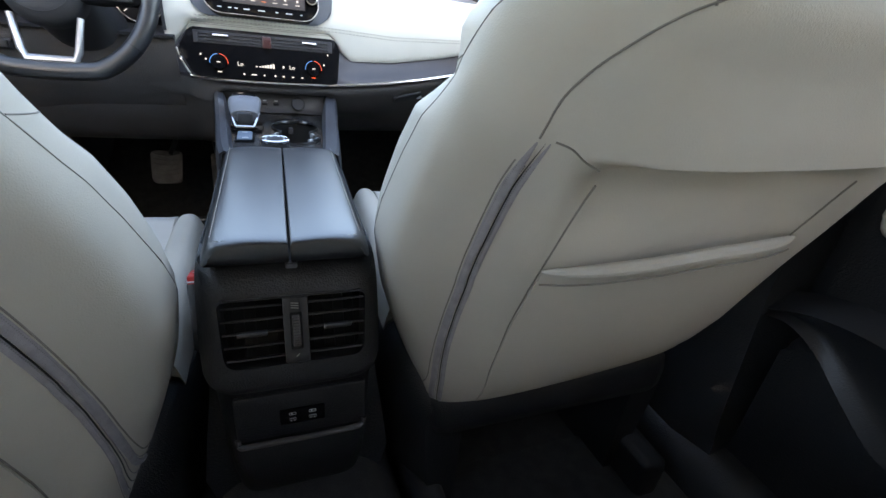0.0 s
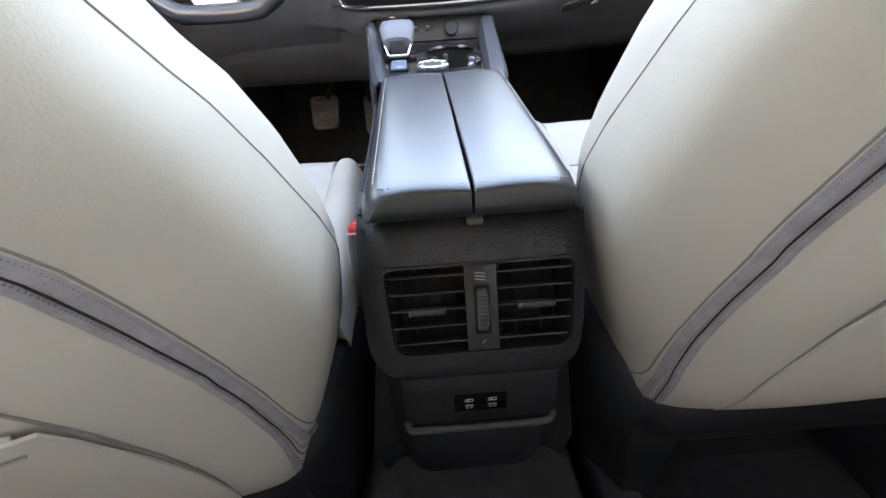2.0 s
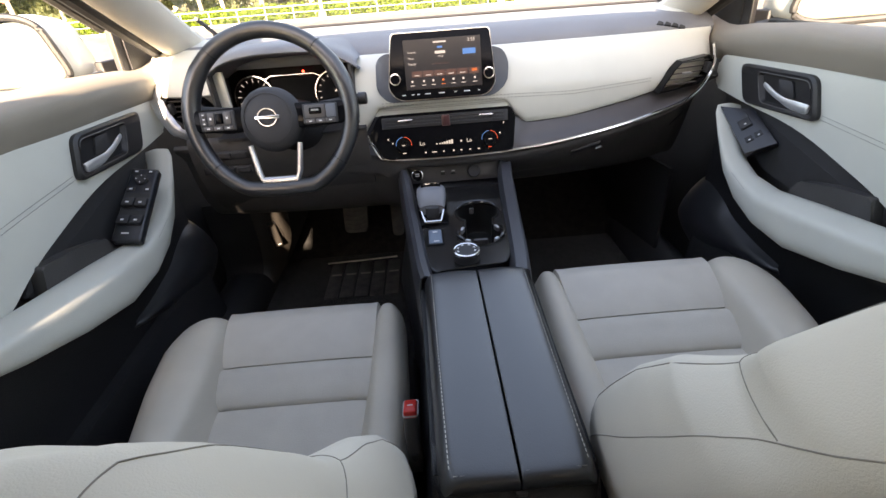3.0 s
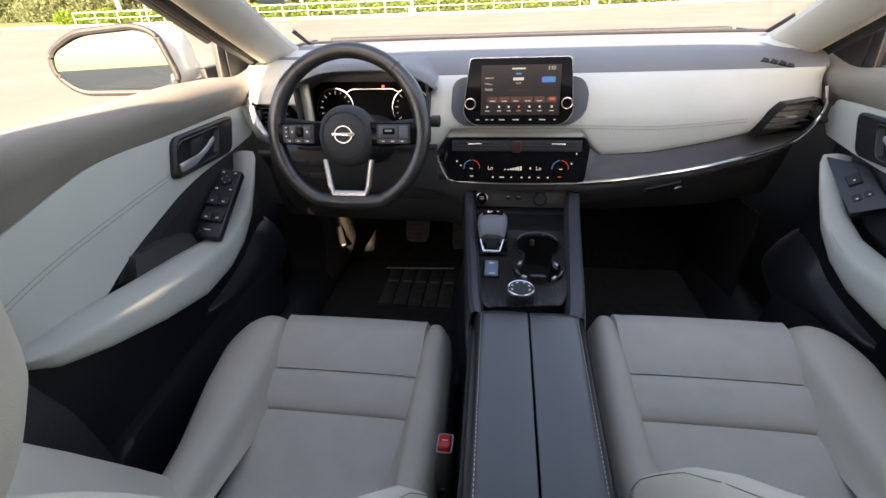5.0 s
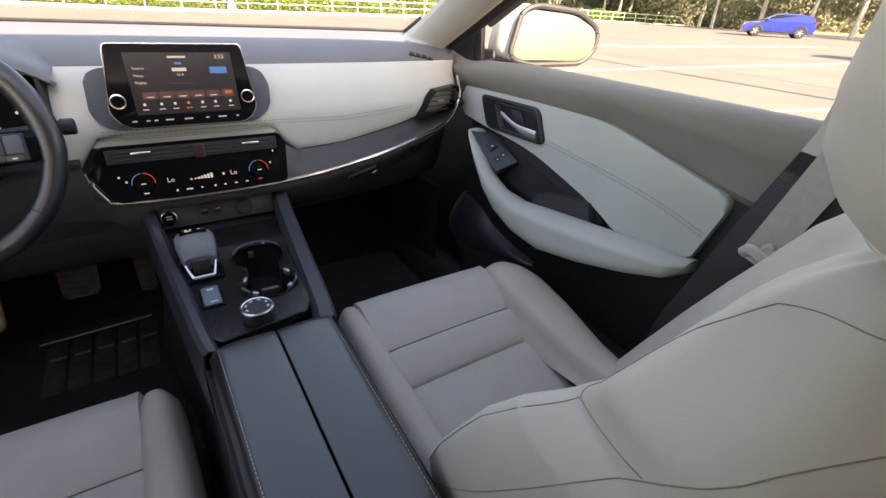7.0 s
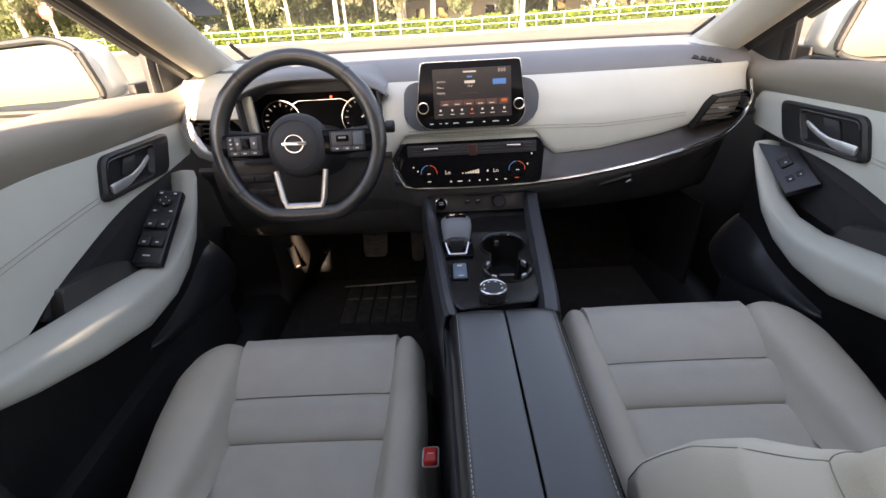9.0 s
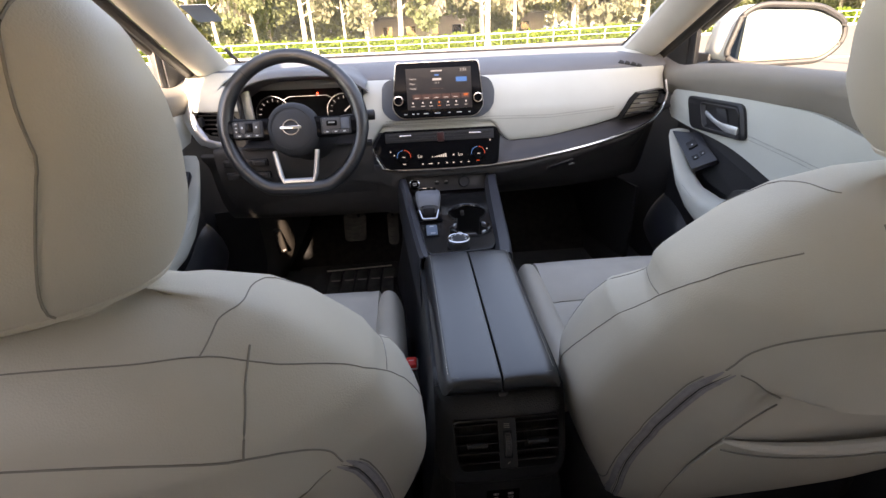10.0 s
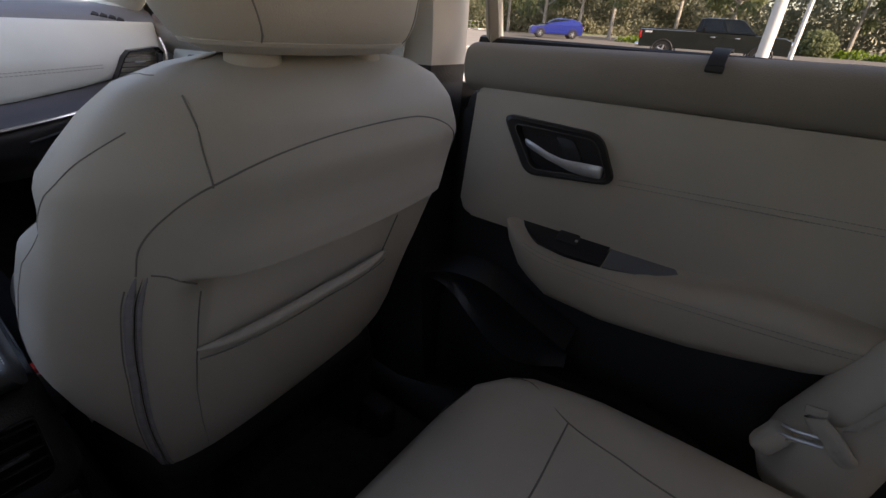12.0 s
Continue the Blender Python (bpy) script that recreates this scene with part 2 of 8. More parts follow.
def rounded(pts, r, n=5):
    """A polygon with its corners rounded by r (one radius or one a corner)."""
    out = []
    k = len(pts)
    for i in range(k):
        a, b, c = (np.array(pts[(i + o) % k], float) for o in (-1, 0, 1))
        rr = r[i] if isinstance(r, (list, tuple)) else r
        da, dc = (a - b), (c - b)
        la, lc = np.linalg.norm(da), np.linalg.norm(dc)
        q = min(rr, la * 0.49, lc * 0.49)
        s, e = b + da / la * q, b + dc / lc * q
        if rr <= 0:
            out.append(tuple(b))
            continue
        for j in range(n + 1):
            t = j / n
            out.append(tuple((1 - t) ** 2 * s + 2 * t * (1 - t) * b + t * t * e))
    return out


def lathe(profile, centre, axis=(0, 0, 1), n=32, bm=None, caps=True):
    """A turned body: profile of (radius, height) along the axis."""
    bm = bm or bmesh.new()
    q = Vector((0, 0, 1)).rotation_difference(Vector(axis).normalized()).to_matrix()
    rows = []
    for r, h in profile:
        rows.append([Vector(centre) + q @ Vector((r * math.cos(2 * math.pi * i / n), r * math.sin(2 * math.pi * i / n), h)) for i in range(n)])
    vs = add_grid(bm, rows, close_u=True)
    if caps:
        for r in (vs[0], vs[-1]):
            bm.faces.new(r)
    return bm


def dashes(pts, length=0.0042, gap=0.0016, r=0.0005):
    """Stitches along a line, as short raised threads."""
    bm = bmesh.new()
    p = [Vector(q) for q in pts]
    seg = [(b - a).length for a, b in zip(p, p[1:])]
    total = sum(seg)

    def at(s):
        for (a, b), l in zip(zip(p, p[1:]), seg):
            if s <= l or l == seg[-1] and b is p[-1]:
                if s <= l:
                    return a.lerp(b, s / max(l, 1e-9))
            s -= l
        return p[-1]

    s = 0.0
    while s + length < total:
        tube([at(s), at(s + length)], r, 4, bm=bm)
        s += length + gap
    return bm


def lerp(a, b, t):
    return a + (b - a) * t


def table(x, xs, ys):
    return float(np.interp(x, xs, ys))


def words(name, text, m, size, mat, parent, thick=0.0003, label="", align="CENTER"):
    """Lettering in the built-in font, as a mesh."""
    c = bpy.data.curves.new(name, "FONT")
    c.body, c.size, c.extrude, c.align_x, c.align_y = text, size, thick, align, "CENTER"
    c.resolution_u = 2
    tmp = bpy.data.objects.new(name, c)
    scene.collection.objects.link(tmp)
    me = bpy.data.meshes.new_from_object(tmp.evaluated_get(bpy.context.evaluated_depsgraph_get()))
    bpy.data.objects.remove(tmp)
    me.materials.clear()
    me.materials.append(mat)
    ob = new(name, me)
    ob.matrix_local = m
    if parent:
        ob.parent = parent
    if label:
        ob["label"] = label
    return ob


# ---- cabin shell ----
def ridge(rows, mat, name, parent, label="", thick=0.006, sharp=35):
    return part(name, sheet(rows, thick), mat, parent, label, sharp)


floor = tagged(new("floor"), "black carpeted car floor with raised centre tunnel", "floor", kind="structure")
FLOOR = 0.115
bm = rbox((0, -0.1, FLOOR - 0.06), (1.5, 3.3, 0.12), 0.004)
part("floor_pan", bm, CARPET, floor)
rows = []
for y in np.linspace(-1.1, 1.5, 40):
    h = table(y, [-1.1, -0.4, -0.05, 0.5, 1.5], [0.16, 0.2, 0.25, 0.25, 0.25])
    w = 0.11
    rows.append([(x, y, max(FLOOR + 0.002, h * (1 - min(1, abs(x) / (w + 0.06)) ** 4.0))) for x in np.linspace(-w - 0.06, w + 0.06, 25)])
part("tunnel", sheet(rows, 0.004), CARPET, floor)
rows = [[(x, lerp(1.24, 1.62, t), FLOOR + 0.002 + 0.36 * t ** 1.15) for x in np.linspace(-0.74, 0.74, 12)] for t in np.linspace(0, 1, 8)]
part("toe_board", sheet(rows, 0.01), CARPET, floor)
firewall = part("wall_front", rbox((0, 1.66, 0.45), (1.5, 0.05, 0.95), 0.004), BLACK_SOFT)
tagged(firewall, "black bulkhead wall ahead of the footwells", "wall", kind="structure")
rear_wall = thing("wall_rear", "pale cargo bulkhead behind the rear seat", "wall", kind="structure")
part("lower_panel", rbox((0, -1.72, 0.42), (1.5, 0.05, 0.96), 0.004), PILLAR, rear_wall)
# unseen; made this deep to stop low sun coming through the hatch window
part("sun_stop_header", rbox((0, -1.72, 1.25), (1.16, 0.05, 0.30), 0.01), PILLAR, rear_wall)
for s in (-1, 1):
    part("corner_post", rbox((s * 0.66, -1.72, 1.14), (0.18, 0.05, 0.5), 0.01), PILLAR, rear_wall)
headliner = []
for y in np.linspace(-1.75, 0.2, 24):
    z = table(y, [-1.75, -1.0, -0.3, 0.2], [1.3, 1.37, 1.38, 1.325])
    headliner.append([(x, y, z - 0.05 * (abs(x) / 0.66) ** 4) for x in np.linspace(-0.68, 0.68, 21)])
roof = part("ceiling", sheet(headliner, 0.03), HEADLINER)
tagged(roof, "pale cloth headliner of the car roof", "ceiling", kind="structure")

FRAME_GREY = material("grey_window_frame", (0.13, 0.125, 0.11), 0.6, vary=0.08, scale=10, grain=0.3, grain_scale=600)


def plate_on(outline, s, x0, depth, bevel=0.002):
    """A plate on a body side: outline of (y, z), its back at x0, grown inwards."""
    return prism([(-s * a, b) for a, b in outline], (s * x0, 0, 0), (0, -s, 0), (0, 0, 1), depth, bevel)


# side walls below the windows, outside the door trims
for s, nm in ((1, "wall_right"), (-1, "wall_left")):
    wl = thing(nm, "white painted car body side with window openings", "body side", kind="structure")
    wl.location.x = 0.0 if s > 0 else -0.042
    part("side_lining", rbox((s * 0.785, 1.28, 0.46), (0.02, 0.78, 0.92), 0.004), COVER_BLACK, wl, "black footwell side lining")
    part("lower_skin", rbox((s * 0.83, -0.3, 0.37), (0.06, 3.9, 0.96), 0.02), WHITE_PAINT, wl)
    part("sill", loft([curve([(s * 0.63, y, 0.10), (s * 0.64, y, 0.165), (s * 0.70, y, 0.19), (s * 0.77, y, 0.18), (s * 0.77, y, 0.10)], 4, True) for y in np.linspace(-0.9, 1.45, 12)]), BLACK, wl, "black plastic sill trim")
    part("inner_lining", rbox((s * 0.794, -0.3, 0.37), (0.008, 3.8, 0.94), 0.002, 1), BLACK_SOFT, wl, "black inner lining")
    # pillars: windscreen pillar, middle pillar, rear quarter
    ap = [(1.42, 0.84, 0.70), (1.16, 0.895, 0.675), (0.84, 1.03, 0.645), (0.42, 1.22, 0.60), (0.14, 1.335, 0.565), (-0.1, 1.36, 0.55)]
    rings = []
    for y, z, x in curve(ap, 5):
        ring = curve([(x - 0.055, y + 0.012, z + 0.012), (x - 0.022, y - 0.03, z - 0.030), (x + 0.014, y - 0.024, z - 0.034), (x + 0.034, y + 0.02, z + 0.0), (x + 0.01, y + 0.06, z + 0.05)], 4, True)
        rings.append([(s * a, b, c) for a, b, c in ring])
    part("a_pillar", loft(rings), PILLAR, wl, "pale cloth-grained windscreen pillar trim")
    # dark weather strip along the door frame behind the pillar
    part("door_seal", tube([(s * (x + 0.036), y - 0.016, z - 0.036) for y, z, x in curve(ap[1:], 6)], 0.013, 8), RUBBER, wl, "black rubber door seal")
    part("window_frame", tube([(s * (x + 0.064), y - 0.008, z - 0.040) for y, z, x in curve(ap[2:], 6)], 0.011, 8), FRAME_GREY, wl, "grey door window frame")
    # sail panel in the front corner of the door window
    tri_out = rounded([(1.10, 0.876), (0.915, 0.882), (0.925, 0.985), (0.955, 0.985)], [0.01, 0.004, 0.004, 0.02])
    bm = prism([(-s * a, b) for a, b in tri_out], (s * 0.745, 0, 0), (0, -s, 0), (0, 0, 1), 0.02, 0.005)
    part("sail_panel", bm, BLACK, wl, "black plastic sail panel at the mirror foot")
    part("sail_edge", plate_on(rounded([(0.914, 0.878), (0.889, 0.882), (0.899, 0.988), (0.924, 0.988)], 0.003), s, 0.745, 0.016), BLACK_SOFT, wl, "grey window channel at the sail panel")
    part("sail_bead", tube([(s * 0.733, 0.886, 0.88), (s * 0.730, 0.896, 0.988)], 0.0018, 6), FRAME_GREY, wl)
    # middle pillar
    rings = []
    for z in np.linspace(0.02, 1.36, 45):
        x = table(z, [0, 0.5, 0.9, 1.36], [0.665, 0.675, 0.675, 0.60])
        f = table(z, [0, 0.25, 0.5, 0.9, 1.36], [0.16, 0.12, 0.10, 0.045, 0.042])
        c = table(z, [0, 0.5, 0.75, 0.9, 1.0, 1.36], [0.06, 0.065, 0.03, 0.004, -0.006, -0.01])
        ring = [(x, c + f, z), (x - 0.012, c + f * 0.5, z), (x - 0.014, c - f * 0.6, z), (x, c - f - 0.02, z), (x + 0.1, c - f - 0.02, z), (x + 0.1, c + f, z)]
        rings.append([(s * a, b, c) for a, b, c in ring])
    lower = [r for r in rings if r[0][2] < 0.88]
    upper = [r for r in rings if r[0][2] > 0.82]
    part("b_pillar_lower", loft(lower), BLACK, wl, "black grained lower pillar trim", 25)
    part("b_pillar_upper", loft(upper), PILLAR, wl, "pale upper pillar trim", 25)
    # rear quarter
    bm = prism([(-s * a, b) for a, b in [(-0.98, 0.85), (-1.72, 0.85), (-1.72, 1.34), (-1.3, 1.34)]], (s * 0.76, 0, 0), (0, -s, 0), (0, 0, 1), 0.08, 0.01)
    part("rear_quarter", bm, PILLAR, wl)
    part("roof_rail", tube([(s * 0.66, y, table(y, [-1.75, -1.0, -0.3, 0.2], [1.24, 1.300, 1.315, 1.30])) for y in np.linspace(-1.75, 0.2, 14)], 0.048, 10), PILLAR, wl)
    # panes
    for nm2, out in (("front_door_pane", [(0.89, 0.87), (-0.06, 0.87), (-0.06, 1.33), (0.18, 1.32), (0.89, 0.99)]), ("rear_door_pane", [(-0.12, 0.87), (-0.98, 0.87), (-1.28, 1.34), (-0.12, 1.34)])):
        bm = bmesh.new()
        bm.faces.new([bm.verts.new((s * (0.765 - 0.28 * max(0, b - 0.87)), a, b)) for a, b in out])
        if nm2 == "front_door_pane":
            part(nm2, bm, GLASS, wl, "clear side window glass").visible_shadow = False
        else:
            part(nm2, bm, PRIVACY, wl, "grey privacy glass")
    # chrome-less black strip at the window's lower edge
    part("window_strip", tube([(s * 0.764, y, 0.898) for y in (0.86, 0.4, 0.02)], 0.006, 8), RUBBER, wl)
    part("window_strip", tube([(s * 0.764, y, 0.912) for y in (-0.1, -0.5, -1.0)], 0.011, 8), RUBBER, wl)
    # divider post of the rear door window, pale outside
    part("window_divider", tube([(s * 0.775, -0.125, 0.88), (s * 0.66, -0.115, 1.34)], 0.014, 6), PILLAR, wl)

# windscreen
ws = thing("window_front", "clear laminated windscreen with black ceramic border", "windscreen", kind="structure")
rows = []
for t in np.linspace(0, 1, 10):
    rows.append([(x * lerp(0.70, 0.575, t), lerp(1.345, 0.16, t) - 0.055 * abs(x) ** 2.2 * (1 - 0.4 * t), lerp(0.935, 1.335, t)) for x in np.linspace(-1, 1, 15)])
bm = bmesh.new()
add_grid(bm, rows)
g = part("pane", bm, GLASS, ws)
g.visible_shadow = False
part("ceramic_border", tube([(x * 0.70, 1.33 - 0.055 * abs(x) ** 2.2, 0.9395) for x in np.linspace(-1, 1, 25)], 0.012, 8, flat=((0, 0, 1), 0.35)), RUBBER, ws, "black lower windscreen border")
for s in (-1, 1):
    part("ceramic_border", tube([(s * (lerp(0.70, 0.575, t) - 0.015), lerp(1.33, 0.16, t) - 0.055 * (1 - 0.4 * t), lerp(0.94, 1.335, t) - 0.006) for t in np.linspace(0, 0.14, 6)], 0.006, 6), RUBBER, ws)
rw = thing("window_rear", "grey privacy glass rear hatch window", "window", kind="structure")
bm = bmesh.new()
bm.faces.new([bm.verts.new(p) for p in [(-0.58, -1.72, 0.9), (0.58, -1.72, 0.9), (0.58, -1.72, 1.1), (-0.58, -1.72, 1.1)]])
part("pane", bm, PRIVACY, rw)


# ---- doors ----
def plate(outline, s, x0, depth, bevel=0.004, seg=3):
    """A trim plate on a door: outline of (y, z), its back at x0, grown inwards."""
    return prism([(-s * a, b) for a, b in outline], (s * x0, 0, 0), (0, -s, 0), (0, 0, 1), depth, bevel, seg)


def band(path, s, mat, name, parent, label=""):
    """A soft body along the door; path rows: y, then (x, z) points round the section."""
    rings = [[(s * x, y, z) for x, z in curve(sec, 5, True)] for y, sec in path]
    return part(name, loft(rings), mat, parent, label, 50)


def handle_cup(s, door, corners, x, u0=0.27):
    """Recessed release: a raised bezel with its opening set to the rear, a dark cup and a bright blade lever.
    corners: front top, rear top, rear bottom, front bottom, as (y, z)."""
    def q(u, v):
        top = [lerp(corners[0][i], corners[1][i], u) for i in (0, 1)]
        low = [lerp(corners[3][i], corners[2][i], u) for i in (0, 1)]
        return (lerp(top[0], low[0], v), lerp(top[1], low[1], v))

    outer = rounded(corners, 0.022, 5)
    lipped = rounded([q(0.03, 0.05), q(0.97, 0.05), q(0.97, 0.95), q(0.03, 0.95)], 0.02, 5)
    mouth = rounded([q(u0, 0.13), q(0.94, 0.13), q(0.945, 0.88), q(u0 + 0.015, 0.88)], 0.014, 5)
    deep = rounded([q(u0 + 0.03, 0.17), q(0.92, 0.17), q(0.925, 0.84), q(u0 + 0.045, 0.84)], 0.012, 5)
    bm = bmesh.new()
    rows = [[(s * (x + dx), a, b) for a, b in ring] for ring, dx in ((outer, 0.002), (outer, -0.007), (lipped, -0.011), (mouth, -0.0095), (deep, 0.0), (deep, 0.0005))]
    vs = add_grid(bm, rows, close_u=True)
    bm.faces.new(vs[-1])
    cup = part("handle_cup", bm, BEZEL, door, "black release cup with raised bezel", 30)
    part("mouth_rim", tube([(s * (x - 0.0098), a, b) for a, b in mouth], 0.0011, 6, closed=True), PORT, cup, "thin grey rim")
    rows = []
    for u, v, h, dx in ((0.29, 0.44, 0.0050, 0.000), (0.36, 0.50, 0.0060, -0.004), (0.47, 0.61, 0.0058, -0.007), (0.58, 0.685, 0.0062, -0.009), (0.66, 0.72, 0.0082, -0.011), (0.74, 0.735, 0.0096, -0.012), (0.90, 0.75, 0.0096, -0.0125), (0.912, 0.75, 0.0082, -0.0105)):
        y, z = q(lerp(u0 + 0.03, 0.912, (u - 0.29) / 0.622), v)
        rows.append([(s * (x + dx + k), y, z + g) for k, g in ((0.004, h * 0.8), (0.0005, h), (-0.0015, h * 0.5), (-0.0015, -h * 0.6), (0.0005, -h), (0.004, -h * 0.8))])
    part("release_lever", loft(rows), LEVER, cup, "satin chrome release lever", 50)
    tab = rounded([q(0.52, 0.22), q(0.70, 0.22), q(0.72, 0.62), q(0.55, 0.60)], 0.006, 4)
    part("lock_tab", plate(tab, s, x, 0.0045, 0.0015, 2), BLACK_SOFT, cup, "black lock tab")
    return cup


def front_door(s, name, label):
    d = thing(name, label, "car door", kind="structure")
    part("lower_trim", plate(rounded([(0.90, 0.10), (0.90, 0.84), (0.03, 0.84), (-0.02, 0.5), (0.0, 0.10)], 0.04), s, 0.78, 0.05, 0.015), COVER_BLACK, d, "black hard plastic lower door trim")
    cap = [(0.755, 0.905), (0.727, 0.905), (0.701, 0.896), (0.692, 0.876), (0.711, 0.838), (0.737, 0.815)]
    rows = []
    for y in np.linspace(1.03, 0.03, 26):
        drop = table(y, [0.03, 0.13, 0.40, 0.6, 0.97], [0.075, 0.062, 0.0, 0.008, 0.012])
        lift = table(y, [0.03, 0.7, 0.87, 0.93, 1.0, 1.03], [0, 0, -0.010, -0.018, -0.004, 0.004])
        push = 0.0
        rows.append([(s * (x + push), y, z + (lift if i < 4 else 0) - (drop if i >= 4 else 0) - (drop * 0.3 if i == 3 else 0)) for i, (x, z) in enumerate(curve(cap, 4)) for i in (min(5, i // 4),)])
    part("window_cap", sheet(rows, 0.004), TAUPE, d, "taupe grained cap under the window")
    ins = rounded([(0.932, 0.822), (0.62, 0.832), (0.40, 0.83), (0.125, 0.764), (0.165, 0.62), (0.30, 0.60), (0.405, 0.652), (0.62, 0.715), (0.80, 0.728), (0.932, 0.745)], [0.02, 0.1, 0.05, 0.03, 0.02, 0.05, 0.05, 0.1, 0.05, 0.02])
    part("insert", plate(ins, s, 0.735, 0.026, 0.008, 3), DASH_PALE, d, "pale padded leatherette door insert")
    st = curve([(s * 0.7075, 0.57, 0.752), (s * 0.7075, 0.40, 0.735), (s * 0.7075, 0.26, 0.716), (s * 0.7075, 0.15, 0.69)], 8)
    part("stitching", dashes(st), STITCH_GREY, d, "double line of stitching")
    part("stitching", dashes([p + np.array((0, 0, -0.008)) for p in st]), STITCH_GREY, d)
    handle_cup(s, d, [(0.835, 0.815), (0.605, 0.820), (0.568, 0.738), (0.795, 0.732)], 0.708)
    pocket = rounded([(0.83, 0.735), (0.62, 0.712), (0.41, 0.652), (0.36, 0.61), (0.52, 0.58), (0.70, 0.60), (0.81, 0.70)], 0.015)
    part("pull_recess", plate(pocket, s, 0.74, 0.022, 0.004), BLACK_SOFT, d, "black recess behind the pull")
    arm = []
    for y, zt, zb, xi in ((0.828, 0.722, 0.712, 0.664), (0.815, 0.712, 0.690, 0.655), (0.775, 0.672, 0.636, 0.648), (0.72, 0.625, 0.568, 0.642), (0.66, 0.595, 0.528, 0.638), (0.58, 0.586, 0.503, 0.632), (0.48, 0.597, 0.497, 0.628), (0.36, 0.611, 0.525, 0.63), (0.25, 0.623, 0.560, 0.638), (0.18, 0.628, 0.585, 0.655), (0.152, 0.630, 0.605, 0.68)):
        w = table(y, [0.15, 0.25, 0.5, 0.7, 0.828], [0.03, 0.06, 0.055, 0.025, 0.016])
        arm.append((y, [(xi + w + 0.02, zt), (xi + 0.012, zt), (xi, lerp(zt, zb, 0.3)), (xi + 0.014, lerp(zt, zb, 0.85)), (xi + 0.05 + w, zb)]))
    a = band(arm, s, DASH_PALE, "armrest", d, "pale stitched armrest with pull")
    rail = curve([(s * (xi + 0.006), y, lerp(zt, zb, 0.16) ) for y, zt, zb, xi in ((0.70, 0.612, 0.553, 0.640), (0.58, 0.586, 0.503, 0.632), (0.48, 0.597, 0.497, 0.628), (0.36, 0.611, 0.525, 0.63), (0.25, 0.623, 0.560, 0.638))], 6)
    part("stitching", dashes([p + np.array((-s * 0.003, 0, 0)) for p in rail]), STITCH_GREY, a)
    part("stitching", dashes([p + np.array((-s * 0.004, 0, -0.009)) for p in rail]), STITCH_GREY, a)
    bm = plate(rounded([(0.578, 0.58), (0.556, 0.622), (0.48, 0.642), (0.40, 0.652), (0.38, 0.60)], 0.006), s, 0.725, 0.03, 0.004)
    part("grip_cup", bm, LOWER_GREY, d, "black textured grip cup")
    # speaker and map pocket low on the door
    part("map_pocket", plate(rounded([(0.87, 0.16), (0.85, 0.38), (0.60, 0.36), (0.2, 0.34), (0.12, 0.16)], 0.04), s, 0.735, 0.035, 0.015), BLACK, d, "black map pocket")
    top = curve([(0.985, 0.36), (0.945, 0.44), (0.893, 0.482), (0.811, 0.462), (0.748, 0.432), (0.65, 0.41), (0.56, 0.40)], 4)
    low = curve([(0.965, 0.33), (0.925, 0.30), (0.87, 0.285), (0.80, 0.30), (0.72, 0.33), (0.63, 0.365), (0.55, 0.392)], 4)
    rows = [[(s * (0.728 - 0.034 * math.sin(math.pi * w) ** 0.7 * math.sin(math.pi * i / (len(top) - 1)) ** 0.6), lerp(a[0], b[0], w), lerp(a[1], b[1], w)) for i, (a, b) in enumerate(zip(top, low))] for w in np.linspace(0, 1, 9)]
    rim = [[(s * 0.742, a[0], a[1] + 0.016) for a in top]] + rows + [[(s * 0.742, b[0], b[1] - 0.016) for b in low]]
    part("pocket_scoop", sheet(rim, 0.003), SCOOP, d, "black moulded scoop over the speaker", 60)
    return d


SWITCH_BLACK = material("satin_switch_black", (0.02, 0.022, 0.028), 0.3, vary=0.1, scale=20, spec=0.5, wear=0.05)
fr = front_door(1, "door_1", "pale and black front passenger door trim, shut")
fl = front_door(-1, "door_2", "pale and black driver door trim, shut")
fl.location.x = -0.042


def switch(parent, m, size, marks):
    """A rocker on a panel, tilted, with pale marks."""
    b = part("switch", rbox((0, 0, 0), size, 0.002, 2), BLACK_SOFT, parent)
    b.matrix_local = m
    for mx, my, w, h in marks:
        k = part("legend", rbox((mx, my, size[2] / 2 + 0.0003), (w, h, 0.0006), 0, 1), ICON, b)
    return b


